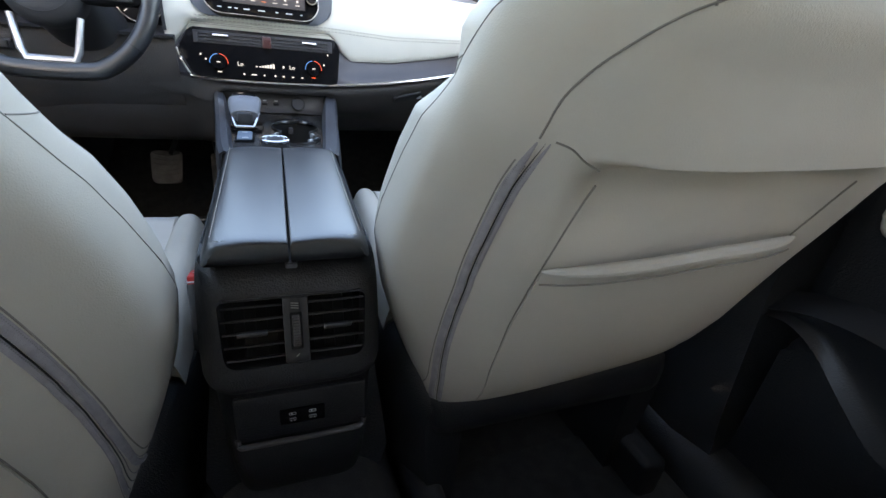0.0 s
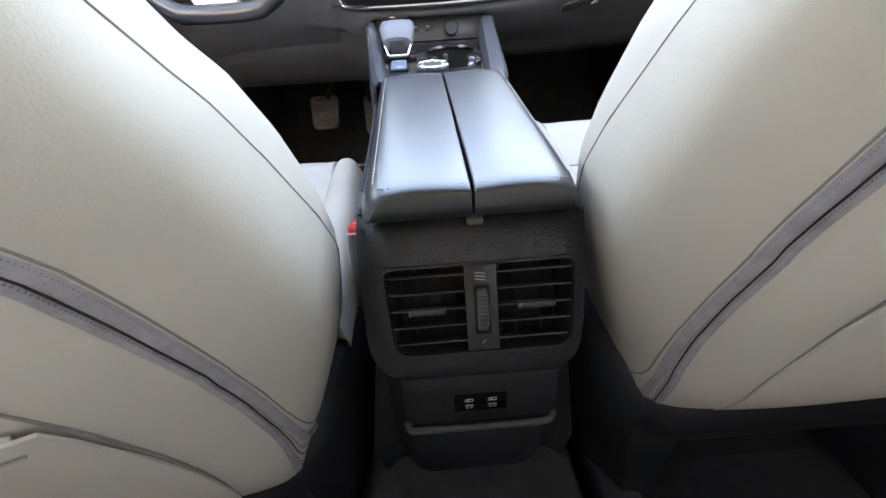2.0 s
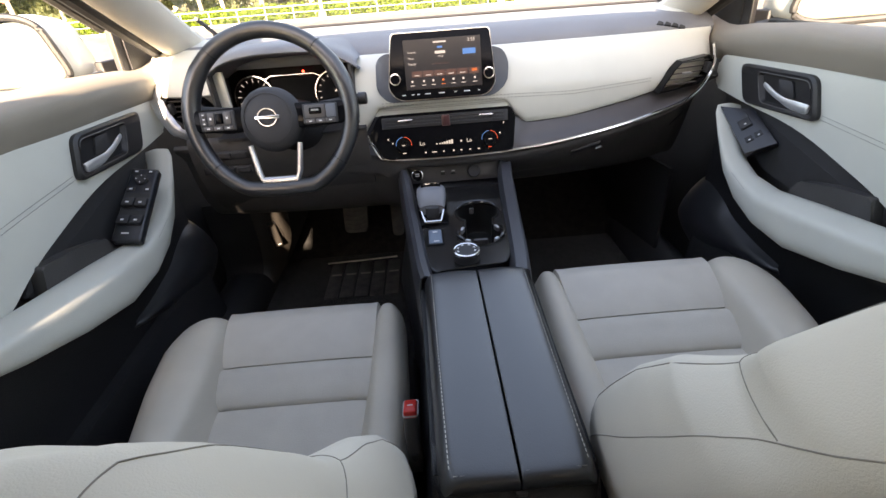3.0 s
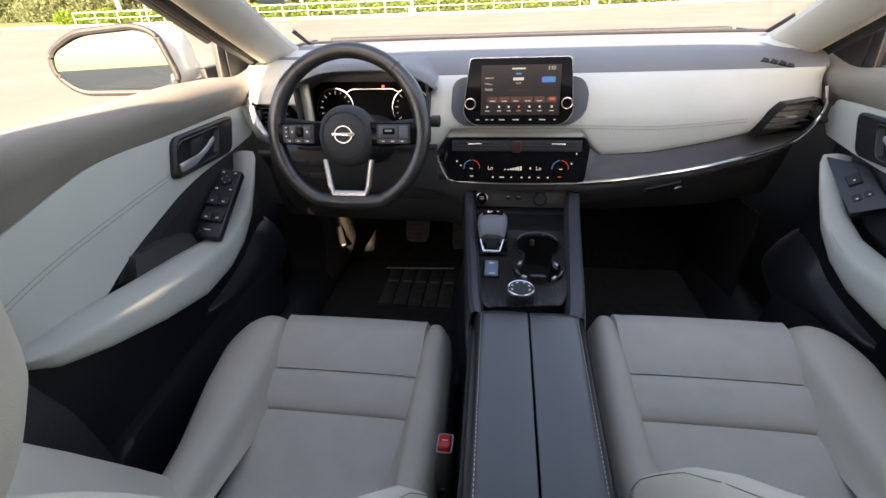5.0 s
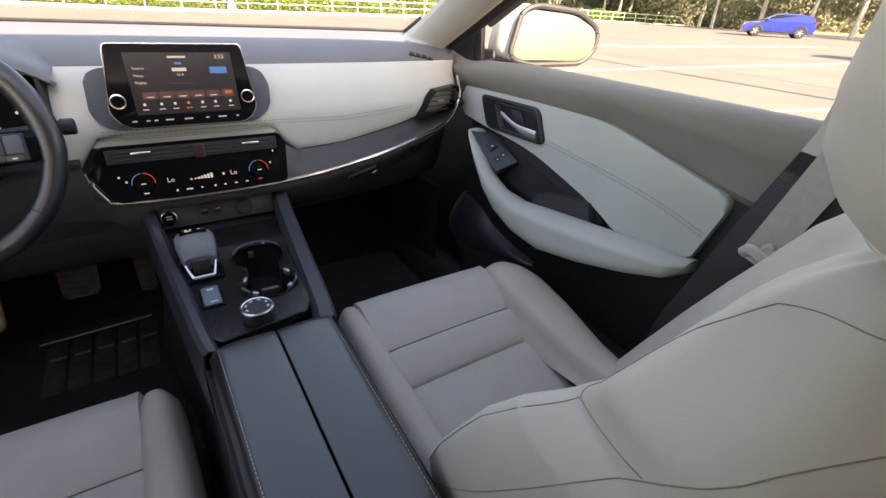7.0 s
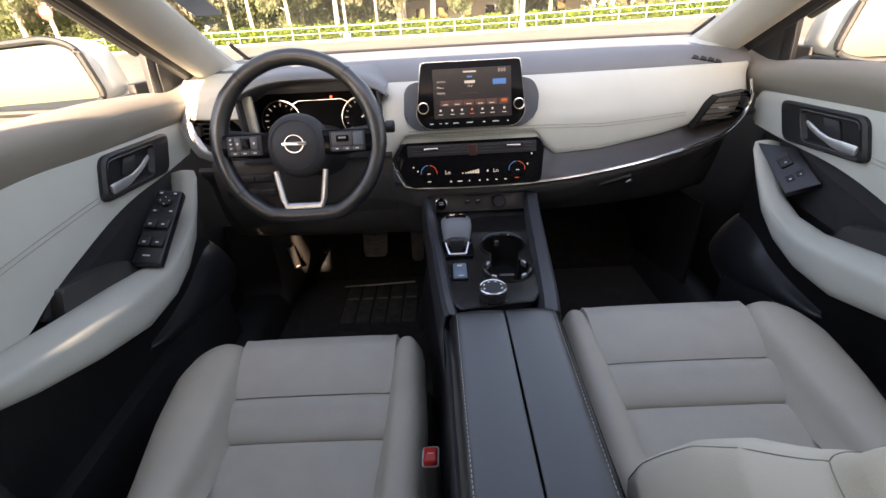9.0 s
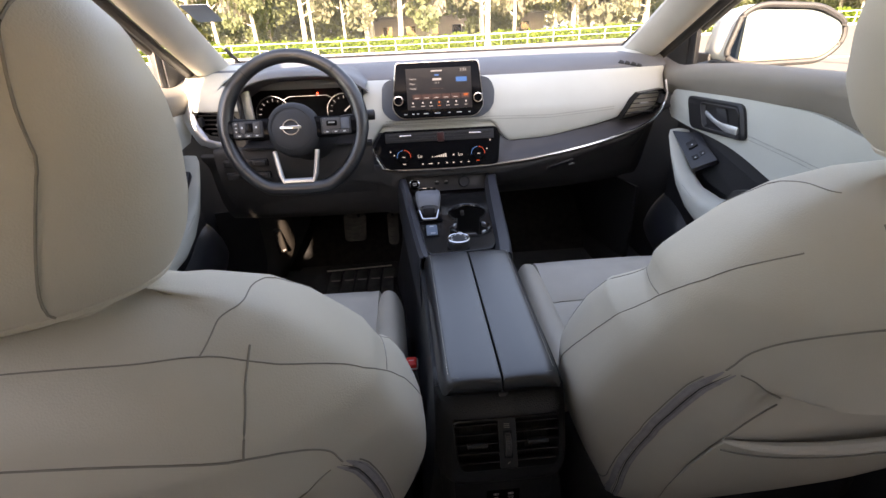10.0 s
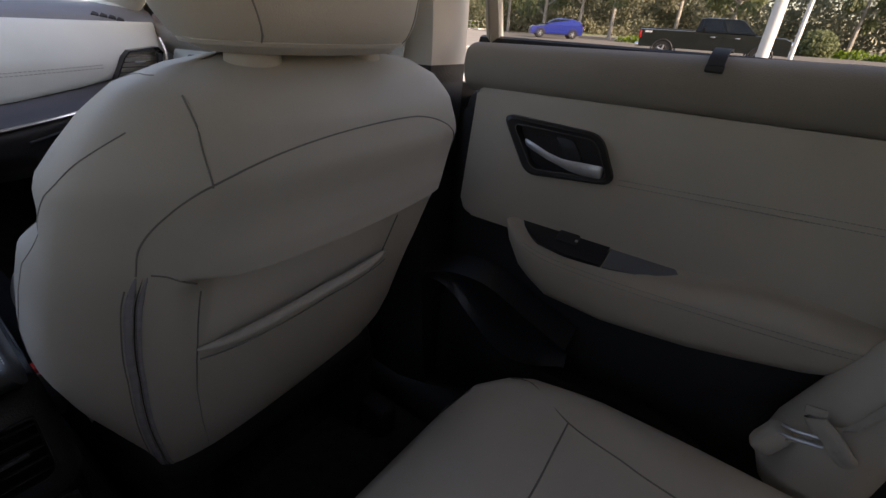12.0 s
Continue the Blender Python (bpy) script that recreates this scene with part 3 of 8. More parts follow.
# window switches on the pull panels
for s, d, n in ((1, fr, 1), (-1, fl, 4)):
    zax = Vector((-s * 0.20, -0.54, 0.83)).normalized()
    yax = Vector((0, 0.84, 0.55)).normalized()
    xax = yax.cross(zax).normalized()
    rot = Matrix((xax, zax.cross(xax), zax)).transposed().to_4x4()
    length, deep = 0.186, 0.022
    cx, cy, cz = 0.665, 0.640, 0.656
    if n == 1:
        # a slanted plate between the pull and the recess
        A, B, C, D = Vector((0.664, 0.818, 0.720)), Vector((0.664, 0.690, 0.640)), Vector((0.708, 0.656, 0.672)), Vector((0.708, 0.756, 0.722))
        u, v = (B - A + C - D).normalized(), (D - A + C - B).normalized()
        up = u.cross(v).normalized()
        up = up if up.z > 0 else -up
        bm = loft([[p - up * g for p in (A, B, C, D)] for g in (0.0, 0.020)])
        bmesh.ops.bevel(bm, geom=bm.edges[:], offset=0.002, segments=2, profile=0.5, affect="EDGES")
        panel = part("switch_panel", bm, SWITCH_BLACK, d, "dark switch panel")
        mid_ = (A + B + C + D) / 4
        v = up.cross(u)
        side_m = Matrix.Translation(mid_) @ Matrix((v, -u, up)).transposed().to_4x4()
        for a, b, w, h, deep_ in ((-0.002, 0.012, 0.024, 0.026, 0.010), (-0.010, -0.030, 0.015, 0.016, 0.003), (0.010, -0.028, 0.015, 0.016, 0.003)):
            switch(panel, side_m @ pose(a, b, 0.001, -6), (w, h, deep_), [(0, -0.004, 0.004, 0.003)])
        part("slot", rbox((-0.002, 0.031, 0.0), (0.026, 0.012, 0.003), 0.001, 1), RUBBER, panel).matrix_local = side_m
        continue
    panel = part("switch_panel", rbox((0, 0, 0.006 - deep / 2), (0.056, length, deep), 0.005), SWITCH_BLACK, d, "dark switch panel")
    panel.matrix_local = Matrix.Translation((s * cx, cy, cz)) @ rot
    if n == 4:
        bed = part("pull_base", rbox((s * 0.02, -0.02, -0.022), (0.11, 0.25, 0.052), 0.012), BLACK, d, "black base round the switches")
        bed.matrix_local = panel.matrix_local.copy()
    kn = part("mirror_knob", lathe([(0.0125, 0), (0.0125, 0.005), (0.0105, 0.007), (0.006, 0.0062), (0.001, 0.0062)], (0, 0.060, 0.006), n=24), BLACK_SOFT, panel, "round mirror knob")
    for k in range(4):
        part("legend", rbox((0.009 * math.cos(k * math.pi / 2), 0.060 + 0.009 * math.sin(k * math.pi / 2), 0.0128), (0.0022, 0.0022, 0.0006), 0, 1), ICON, kn)
    for a, b in ((-0.014, 0.083), (0.014, 0.083), (-0.016, 0.036), (0.016, 0.036)):
        part("key", rbox((a, b, 0.0062), (0.016, 0.011, 0.002), 0.001, 1), BLACK_SOFT, panel)
        part("legend", rbox((a, b, 0.0074), (0.006, 0.0035, 0.0006), 0, 1), ICON, panel)
    for b in (0.006, -0.038):
        part("slot", rbox((0, b + 0.013, 0.0064), (0.050, 0.014, 0.0016), 0.0006, 1), RUBBER, panel, "dark switch slot")
        for a in (-0.0125, 0.0125):
            switch(panel, pose(a, b - 0.006, 0.009, -10), (0.023, 0.022, 0.010), [(0, -0.003, 0.006, 0.004)])
    part("legend", rbox((-0.004, -0.074, 0.0065), (0.014, 0.003, 0.0008), 0), ICON, panel)


def rear_door(s, name, label):
    d = thing(name, label, "car door", kind="structure")
    part("lower_trim", plate(rounded([(-0.09, 0.10), (-0.09, 0.84), (-1.05, 0.84), (-1.05, 0.30), (-0.72, 0.10)], 0.04), s, 0.79, 0.05, 0.015), BLACK, d, "black hard plastic lower door trim")
    cap = [(0.765, 0.912), (0.74, 0.914), (0.715, 0.905), (0.706, 0.88), (0.714, 0.852), (0.735, 0.838)]
    rows = [[(s * x, y, z + table(y, [-1.05, -0.6, -0.1], [0.012, 0.01, -0.002])) for x, z in curve(cap, 4)] for y in np.linspace(-0.105, -1.05, 20)]
    part("window_cap", sheet(rows, 0.004), TAUPE, d, "taupe grained cap under the window")
    ins = rounded([(-0.128, 0.845), (-0.6, 0.852), (-1.0, 0.86), (-1.0, 0.64), (-0.72, 0.60), (-0.5, 0.60), (-0.25, 0.612), (-0.108, 0.612)], [0.01, 0.05, 0.02, 0.02, 0.05, 0.05, 0.05, 0.03])
    part("insert", plate(ins, s, 0.75, 0.03, 0.008), BEIGE, d, "pale padded leatherette door insert")
    st = [(s * 0.7185, y, table(y, [-1.0, -0.69, -0.39], [0.775, 0.76, 0.745])) for y in np.linspace(-0.39, -0.98, 10)]
    part("stitching", dashes(st), STITCH_GREY, d, "double line of stitching")
    part("stitching", dashes([(a, b, c - 0.008) for a, b, c in st]), STITCH_GREY, d)
    handle_cup(s, d, [(-0.185, 0.812), (-0.352, 0.806), (-0.388, 0.736), (-0.240, 0.720)], 0.7185, 0.10)
    arm = []
    for y, zt, zb, xi in ((-0.222, 0.640, 0.618, 0.706), (-0.235, 0.640, 0.585, 0.694), (-0.262, 0.632, 0.545, 0.684), (-0.285, 0.622, 0.530, 0.679), (-0.32, 0.616, 0.512, 0.673), (-0.42, 0.620, 0.508, 0.668), (-0.48, 0.625, 0.514, 0.668), (-0.55, 0.636, 0.522, 0.668), (-0.61, 0.648, 0.534, 0.669), (-0.68, 0.645, 0.55, 0.672), (-0.76, 0.640, 0.58, 0.682), (-0.80, 0.634, 0.605, 0.70)):
        arm.append((y, [(0.745, zt + 0.012), (xi + 0.045, zt + 0.001), (xi + 0.018, zt - 0.006), (xi, lerp(zt, zb, 0.30)), (xi + 0.01, lerp(zt, zb, 0.8)), (0.74, zb)]))
    a = band(arm, s, BEIGE, "armrest", d, "pale stitched armrest")
    rail = curve([(s * (xi - 0.001), y, lerp(zt, zb, 0.27)) for y, zt, zb, xi in ((-0.27, 0.640, 0.540, 0.682), (-0.32, 0.642, 0.512, 0.673), (-0.42, 0.644, 0.508, 0.668), (-0.55, 0.646, 0.522, 0.668), (-0.68, 0.645, 0.55, 0.672), (-0.76, 0.640, 0.58, 0.682))], 6)
    part("stitching", dashes(rail), STITCH_GREY, a)
    part("stitching", dashes([p + np.array((0, 0, -0.008)) for p in rail]), STITCH_GREY, a)
    def lens_top(y):
        return table(y, [-0.588, -0.45, -0.35, -0.243], [0.045, 0.052, 0.052, 0.047])

    def lens_low(y):
        return table(y, [-0.588, -0.56, -0.52, -0.47, -0.41, -0.34, -0.29, -0.26, -0.243], [0.043, 0.030, 0.016, 0.005, -0.003, -0.005, 0.002, 0.020, 0.045])

    slope = Vector((s * 0.90, 0, 0.43)).normalized()
    for nm, lab, mat, lo_y, hi_y, lift in (("grip_cup", "grey lined grip cup", DASH_GREY, -0.6, -0.405, 0.001), ("switch_panel", "black window switch panel", SWITCH_BLACK, -0.402, -0.2, 0.003)):
        ys = np.linspace(max(lo_y, -0.587), min(hi_y, -0.244), 14)
        keep = [(y, lens_top(y)) for y in ys[::-1]] + [(y, lens_low(y)) for y in ys]
        bm = prism([(-s * a, b) for a, b in keep], Vector((s * 0.690, 0, 0.6125)), (0, -s, 0), slope, 0.005 + lift, 0.0)
        pnl = part(nm, bm, mat, d, lab)
    tilt = Matrix((Vector((0, 1, 0)), slope, Vector((0, 1, 0)).cross(slope))).transposed().to_4x4()
    sw_ = part("switch", rbox((0, 0, 0), (0.036, 0.024, 0.010), 0.003, 2), BLACK, pnl)
    sw_.matrix_local = Matrix.Translation((s * 0.712, -0.335, 0.631)) @ tilt
    part("legend", rbox((s * 0.705, -0.352, 0.635), (0.003, 0.004, 0.003), 0, 1), ICON, pnl)
    part("speaker_bulge", plate(rounded([(-0.09, 0.10), (-0.09, 0.46), (-0.2, 0.42), (-0.27, 0.34), (-0.5, 0.36), (-0.62, 0.34), (-0.7, 0.2), (-0.6, 0.10)], 0.05), s, 0.745, 0.04, 0.018, 4), BLACK, d, "black moulded lower door pocket")
    ridge = curve([(-0.045, 0.462), (-0.078, 0.478), (-0.125, 0.492), (-0.192, 0.496), (-0.245, 0.482), (-0.302, 0.458), (-0.379, 0.432)], 4)
    foot = curve([(-0.050, 0.455), (-0.090, 0.464), (-0.136, 0.446), (-0.19, 0.402), (-0.249, 0.362), (-0.31, 0.362), (-0.385, 0.400)], 4)
    rows = [[(s * (0.692 + 0.012 * math.sin(math.pi * w)), lerp(a[0], b[0], w), lerp(a[1], b[1], w)) for a, b in zip(ridge, foot)] for w in np.linspace(0, 1, 7)]
    rows = [[(s * 0.735, a[0], a[1] + 0.022) for a in ridge]] + rows + [[(s * 0.72, b[0], b[1] - 0.008) for b in foot]]
    part("pocket_scoop", sheet(rows, 0.003), SCOOP, d, "black moulded scoop over the door pocket", 60)
    part("pocket_lip", tube([(s * 0.694, b[0], b[1] - 0.002) for b in foot], 0.003, 6), SCOOP, d)
    return d


rear_door(1, "door_3", "pale and black rear passenger door trim, shut")
rear_door(-1, "door_4", "pale and black rear door trim, shut").location.x = -0.042

# small hook for a sun blind on the rear door's cap
hk = thing("blind_hook", "small black hook on the window cap", "hook")
strap = [(0.768, 0.927), (0.742, 0.9295), (0.720, 0.923), (0.711, 0.912)]
part("strap", sheet([[(x - 0.003, y, z - 0.002) for x, z in curve(strap, 4)] for y in np.linspace(-0.478, -0.459, 4)], 0.003), BLACK_SOFT, hk, "black rubber strap")
part("tab", rbox((0.7085, -0.4685, 0.908), (0.006, 0.021, 0.010), 0.002, 2, pose(0, 0, 0, 0, 25, 0)), BLACK_SOFT, hk)


# ---- front seats ----
REAR_Z = [0.372, 0.392, 0.43, 0.50, 0.60, 0.70, 0.75, 0.82, 0.86, 0.88, 0.895, 0.905, 0.910]
REAR_Y = [-0.052, -0.066, -0.085, -0.112, -0.152, -0.198, -0.222, -0.246, -0.241, -0.228, -0.207, -0.182, -0.157]
FRONT_Y = [0.13, 0.115, 0.10, 0.075, 0.03, -0.02, -0.045, -0.072, -0.088, -0.10, -0.115, -0.135, -0.150]
SIDE_Z = [0.372, 0.425, 0.505, 0.59, 0.64, 0.70, 0.73, 0.77, 0.81, 0.83, 0.857, 0.88, 0.895, 0.905, 0.910]
SIDE_W = [0.205, 0.224, 0.252, 0.270, 0.270, 0.262, 0.256, 0.246, 0.237, 0.224, 0.203, 0.178, 0.142, 0.095, 0.05]


def back_ring(z, outer=False, plain=False):
    """Half section of a backrest at a height: from the middle of the rear face round the side to the middle of the front."""
    yr, yf = (float(np.interp(z, REAR_Z, q)) for q in (REAR_Y, FRONT_Y))
    w = table(z, SIDE_Z, SIDE_W)
    d = yf - yr
    bol = table(z, [0.35, 0.5, 0.69, 0.735, 0.76, 0.785, 0.82, 0.9], [0.045, 0.058, 0.052, 0.040, 0.022, 0.010, 0.006, 0.0])
    if outer:
        bol = table(z, [0.35, 0.5, 0.69, 0.76, 0.82, 0.87, 0.91], [0.045, 0.058, 0.058, 0.054, 0.045, 0.026, 0.0])
    rc = table(z, [0.372, 0.42, 0.5, 0.6, 0.75, 0.82, 0.88, 0.91], [0.95, 0.9, 0.81, 0.765, 0.78, 0.78, 0.85, 0.9]) * w
    fs = w * table(z, [0.37, 0.735, 0.768, 0.80, 0.91], [1.0, 0.98, 0.905, 0.955, 0.92])
    if plain:
        fs = w * table(z, [0.37, 0.735, 0.80, 0.91], [1.0, 0.975, 0.95, 0.92])
    if outer:
        fs = w * table(z, [0.37, 0.70, 0.80, 0.91], [1.0, 0.98, 0.96, 0.92])
    rd = table(z, [0.372, 0.45, 0.55, 0.70, 0.82], [0.0, 0.009, 0.017, 0.021, 0.010])
    return [(0.0, yr), (0.45 * rc, yr + 0.002 + 0.1 * rd), (0.8 * rc, yr + 0.009 + 0.45 * rd), (rc, yr + 0.026 + rd), (lerp(rc, w, 0.7), yr + 0.30 * d + 0.01 + 0.6 * rd), (w, yr + 0.6 * d), (fs, yf - 0.01 + 0.3 * bol), (0.92 * fs, yf + bol), (0.78 * fs, yf + 0.7 * bol), (0.6 * fs, yf + 0.005), (0.3 * fs, yf - 0.004), (0.0, yf - 0.006)]


def round_back(z, i, outer=False, plain=False):
    """A point of the half section, i running from 0 behind to 66 in front."""
    ring = curve(back_ring(z, outer, plain), 6)
    k = min(int(i), len(ring) - 2)
    return lerp(ring[k], ring[k + 1], i - k)


def edge_tilt(x, z):
    """The backrest's lower edge climbs towards the door."""
    return 0.10 * (x + 0.2) * max(0.0, 0.50 - z) / 0.13


def back_loop(z, plain, n=4):
    full = back_ring(z, True) + [(-x, y) for x, y in back_ring(z, False, plain)[-2:0:-1]]
    return curve(full, n, True)


def rear_y(x, z):
    """The rear face's y at a place across and up the backrest."""
    pts = [p for p in curve(back_ring(z), 6)][:32]
    xs, ys = [p[0] for p in pts], [p[1] for p in pts]
    k = int(np.argmax(xs))
    return float(np.interp(abs(x), xs[: k + 1], ys[: k + 1]))


def front_seat(name, cx, s, dy, dz, label):
    """s: +1 where the outer side lies towards +x. Places are given across (outer positive), along and up."""
    seat = thing(name, label, "car seat", "front seats")

    def P(x, y, z):
        return (cx + s * x, y + dy, z + dz)

    def on_back(x, z, lift=0.0):
        return P(x, rear_y(x, z) - lift, z + edge_tilt(x, z))

    zs = [0.372, 0.374, 0.377] + list(np.linspace(0.385, 0.69, 17)) + list(np.linspace(0.70, 0.80, 36)) + list(np.linspace(0.81, 0.895, 12)) + [0.90, 0.905, 0.908, 0.910]
    rings = []
    for z in zs:
        ring = []
        for x, y in back_loop(z, s < 0):
            lift_ = 0.0
            # the pad over the map pocket stands proud of the hollow below it
            if y < 0.5 * (table(z, REAR_Z, REAR_Y) + table(z, REAR_Z, FRONT_Y)) and abs(x) < 0.19:
                h = min(1, max(0, (0.184 - abs(x)) / 0.05))
                h = h * h * (3 - 2 * h)
                g = h if x < 0 else min(1, max(0, (0.085 - x) / 0.065))
                g = g * g * (3 - 2 * g) if x >= 0 else g
                crease = 0.731
                lift_ = 0.03 * (x + 0.16) * max(0.0, 1 - abs(z - crease) / 0.12) * h
                if z < crease:
                    k = min(1, (crease - z) / 0.015)
                    y += 0.042 * g * k * k * (3 - 2 * k) * max(0.0, 1 - (crease - z) / 0.10)
                elif z < crease + 0.06:
                    y -= 0.015 * h * (1 - (z - crease) / 0.06) ** 1.5
            ring.append(P(x, y, z + lift_ + edge_tilt(x, z)))
        rings.append(ring)
    back = part("backrest", loft(rings), LEATHER, seat, "pale leather backrest", 60)
    part("back_base", rbox(P(0, 0.045, 0.345), (0.40, 0.17, 0.09), 0.03), COVER_BLACK, seat, "black plastic lower back edge")
    # seams
    def pocket_x(z):
        return table(z, [0.374, 0.46, 0.53, 0.60, 0.652, 0.735], [0.138, 0.121, 0.103, 0.088, 0.076, 0.072])

    def pocket_in(z):
        if s < 0:
            return table(z, [0.374, 0.40, 0.437, 0.494, 0.56, 0.63, 0.712], [-0.150, -0.163, -0.172, -0.176, -0.177, -0.175, -0.170])
        return table(z, [0.374, 0.41, 0.46, 0.55, 0.63, 0.675, 0.712], [-0.147, -0.151, -0.158, -0.165, -0.166, -0.166, -0.165])

    seams = {
        "arc": [(-0.205, 0.739), (-0.201, 0.767), (-0.186, 0.793), (-0.160, 0.818), (-0.11, 0.836), (-0.045, 0.846), (0.03, 0.849), (0.08, 0.845), (0.13, 0.828), (0.165, 0.80), (0.185, 0.77)],
        "upright_inner": [(-0.162, 0.816), (-0.166, 0.846), (-0.167, 0.875)] if s < 0 else [(-0.157, 0.818), (-0.156, 0.848), (-0.151, 0.879)],
        "shoulder": [(-0.196, 0.738), (-0.187, 0.735), (-0.178, 0.728), (-0.168, 0.723)],
        "pocket_inner": [(pocket_in(z), z) for z in (0.374, 0.41, 0.46, 0.50, 0.55, 0.60, 0.64, 0.675, 0.712)],
        "pocket_outer": [(pocket_x(z), z) for z in (0.374, 0.46, 0.53, 0.60, 0.652, 0.69, 0.72)],
    }
    # dark tubes on the skin stand for the shade in each seam's fold
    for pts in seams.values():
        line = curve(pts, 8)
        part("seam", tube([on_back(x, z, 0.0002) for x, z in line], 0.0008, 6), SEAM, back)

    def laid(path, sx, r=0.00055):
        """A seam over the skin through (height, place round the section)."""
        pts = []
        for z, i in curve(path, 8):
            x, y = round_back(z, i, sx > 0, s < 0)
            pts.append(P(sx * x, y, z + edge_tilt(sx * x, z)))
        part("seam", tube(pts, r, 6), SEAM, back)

    for sx in (-1, 1):
        laid(([(0.889, 0), (0.889, 5), (0.886, 10.5), (0.880, 16), (0.868, 20)] if s < 0 else []) + [(0.856, 23), (0.836, 27), (0.817, 29), (0.781, 31.5), (0.745, 32.8), (0.70, 33.5), (0.64, 34.5), (0.52, 37), (0.38, 39)], sx)
        laid([(0.771, 39), (0.775, 35), (0.782, 31.6)], sx)
        laid(([(0.880, 16), (0.888, 21)] if s < 0 else []) + [(0.8895, 27), (0.888, 33), (0.883, 36.5)], sx)
        laid([(0.771, 39), (0.779, 42.5), (0.80, 43), (0.838, 41.5), (0.865, 38), (0.883, 36.5)], sx)
        laid([(0.771, 39), (0.74, 40), (0.65, 41), (0.50, 41), (0.39, 41)], sx)
    # zip along the inner edge: two tapes and the teeth between
    zl = [(-0.201, 0.736), (-0.207, 0.70), (-0.211, 0.64), (-0.2105, 0.59), (-0.2095, 0.52), (-0.206, 0.46), (-0.199, 0.40), (-0.194, 0.375)]
    if s < 0:
        zl = [(-0.203, 0.736), (-0.211, 0.70), (-0.2165, 0.65), (-0.218, 0.61), (-0.2185, 0.55), (-0.2145, 0.46), (-0.205, 0.39), (-0.201, 0.375)]
    zl = curve(zl, 10)
    for off, r, mat, lab in ((-0.0042, 0.0041, LAVENDER, "grey zip tape"), (0.0029, 0.0028, LAVENDER, ""), (0.0, 0.0006, RUBBER, "dark closed zip teeth")):
        pts = [on_back(x + off, z, 0.0002 if r > 0.001 else 0.0008) for x, z in zl]
        part("zip", tube(pts, [r * min(1, 0.15 + 0.1 * i) for i in range(len(pts))], 8, flat=((s * -0.65, -0.75, 0), 0.30)), mat, back, lab)
    for off, long_, thick_ in ((-0.0016, 0.0009, 0.00055), (0.0014, 0.0009, 0.00055), (-0.0062, 0.0007, 0.0004), (0.0042, 0.0007, 0.0004)):
        part("zip_knit", dashes([on_back(x + off, z, 0.0010) for x, z in zl[6:]], long_, 0.0013, thick_), KNIT, back)
    part("seam", tube([on_back(x - 0.0086, z, 0.0) for x, z in zl[5:]], 0.0007, 6), SEAM, back)
    # map pocket: a slack panel with a rolled lip
    def lip_z(x):
        return table(x, [-0.17, -0.10, -0.025, 0.076], [0.626, 0.640, 0.652, 0.658])

    rows = []
    for t in np.linspace(0, 1, 14):
        row = []
        for u in np.linspace(0, 1, 18):
            zz = lerp(0.3745, lip_z(lerp(-0.166, 0.076, u)), t)
            x = lerp(pocket_in(zz) - 0.001, pocket_x(zz), u)
            slack = 0.006 * (1 - (2 * u - 1) ** 2) * t ** 1.5
            row.append(P(x, rear_y(x, zz) - 0.0012 - 0.004 * t - slack, zz + edge_tilt(x, zz)))
        rows.append(row)
    pocket = part("map_pocket", sheet(rows, 0.002), LEATHER, seat, "slack leather map pocket")
    lip = []
    for u in np.linspace(0, 1, 20):
        x = lerp(-0.167, 0.077, u)
        lip.append(P(x, rear_y(x, lip_z(x)) - 0.003 - 0.008 * (1 - (2 * u - 1) ** 4), lip_z(x)))
    part("pocket_lip", tube(lip, [0.0062 * (1 - 0.75 * abs(2 * i / 19 - 1) ** 6) for i in range(20)], 10), LEATHER, pocket, "rolled elastic lip")
    part("seam", tube([(a, b - 0.0005, c - 0.012) for a, b, c in lip], 0.0009, 5), SEAM, pocket)
    # cushion: two bolsters and three stitched centre panels
    ahead = 0.013 if s < 0 else 0.0
    for sx in (-1, 1):
        rings = []
        for y in np.concatenate([np.linspace(0.10, 0.49, 16), [0.505, 0.52, 0.533, 0.543, 0.550, 0.554, 0.555]]):
            zt = table(y, [0.10, 0.2, 0.42, 0.49, 0.505, 0.52, 0.533, 0.543, 0.55, 0.554, 0.555], [0.452, 0.452, 0.474, 0.475, 0.474, 0.471, 0.464, 0.453, 0.438, 0.422, 0.410])
            xi = 0.163 if sx < 0 else table(y, [0.2, 0.33, 0.42, 0.53, 0.56], [0.147, 0.149, 0.154, 0.166, 0.172])
            xo = table(y, [0.1, 0.35, 0.49, 0.52, 0.543, 0.555], [0.236, 0.234, 0.226, 0.221, 0.212, 0.198]) if sx < 0 else table(y, [0.1, 0.21, 0.34, 0.45, 0.50, 0.535, 0.555], [0.225, 0.24, 0.266, 0.276, 0.264, 0.244, 0.222])
            zb = table(y, [0.10, 0.2, 0.5], [0.415, 0.395, 0.33])
            sec = [(xi - 0.012, zb), (xi - 0.003, zt - 0.045), (xi + 0.008, zt - 0.012), (lerp(xi, xo, 0.32), zt - 0.001), (lerp(xi, xo, 0.62), zt - 0.001), (xo - 0.010, zt - 0.016), (xo, zt - 0.055), (xo - 0.012, zb)]
            rings.append([P(sx * x, y + ahead, z) for x, z in curve(sec, 4, True)])
        part("bolster", loft(rings), LEATHER, seat, "pale leather cushion bolster", 50)
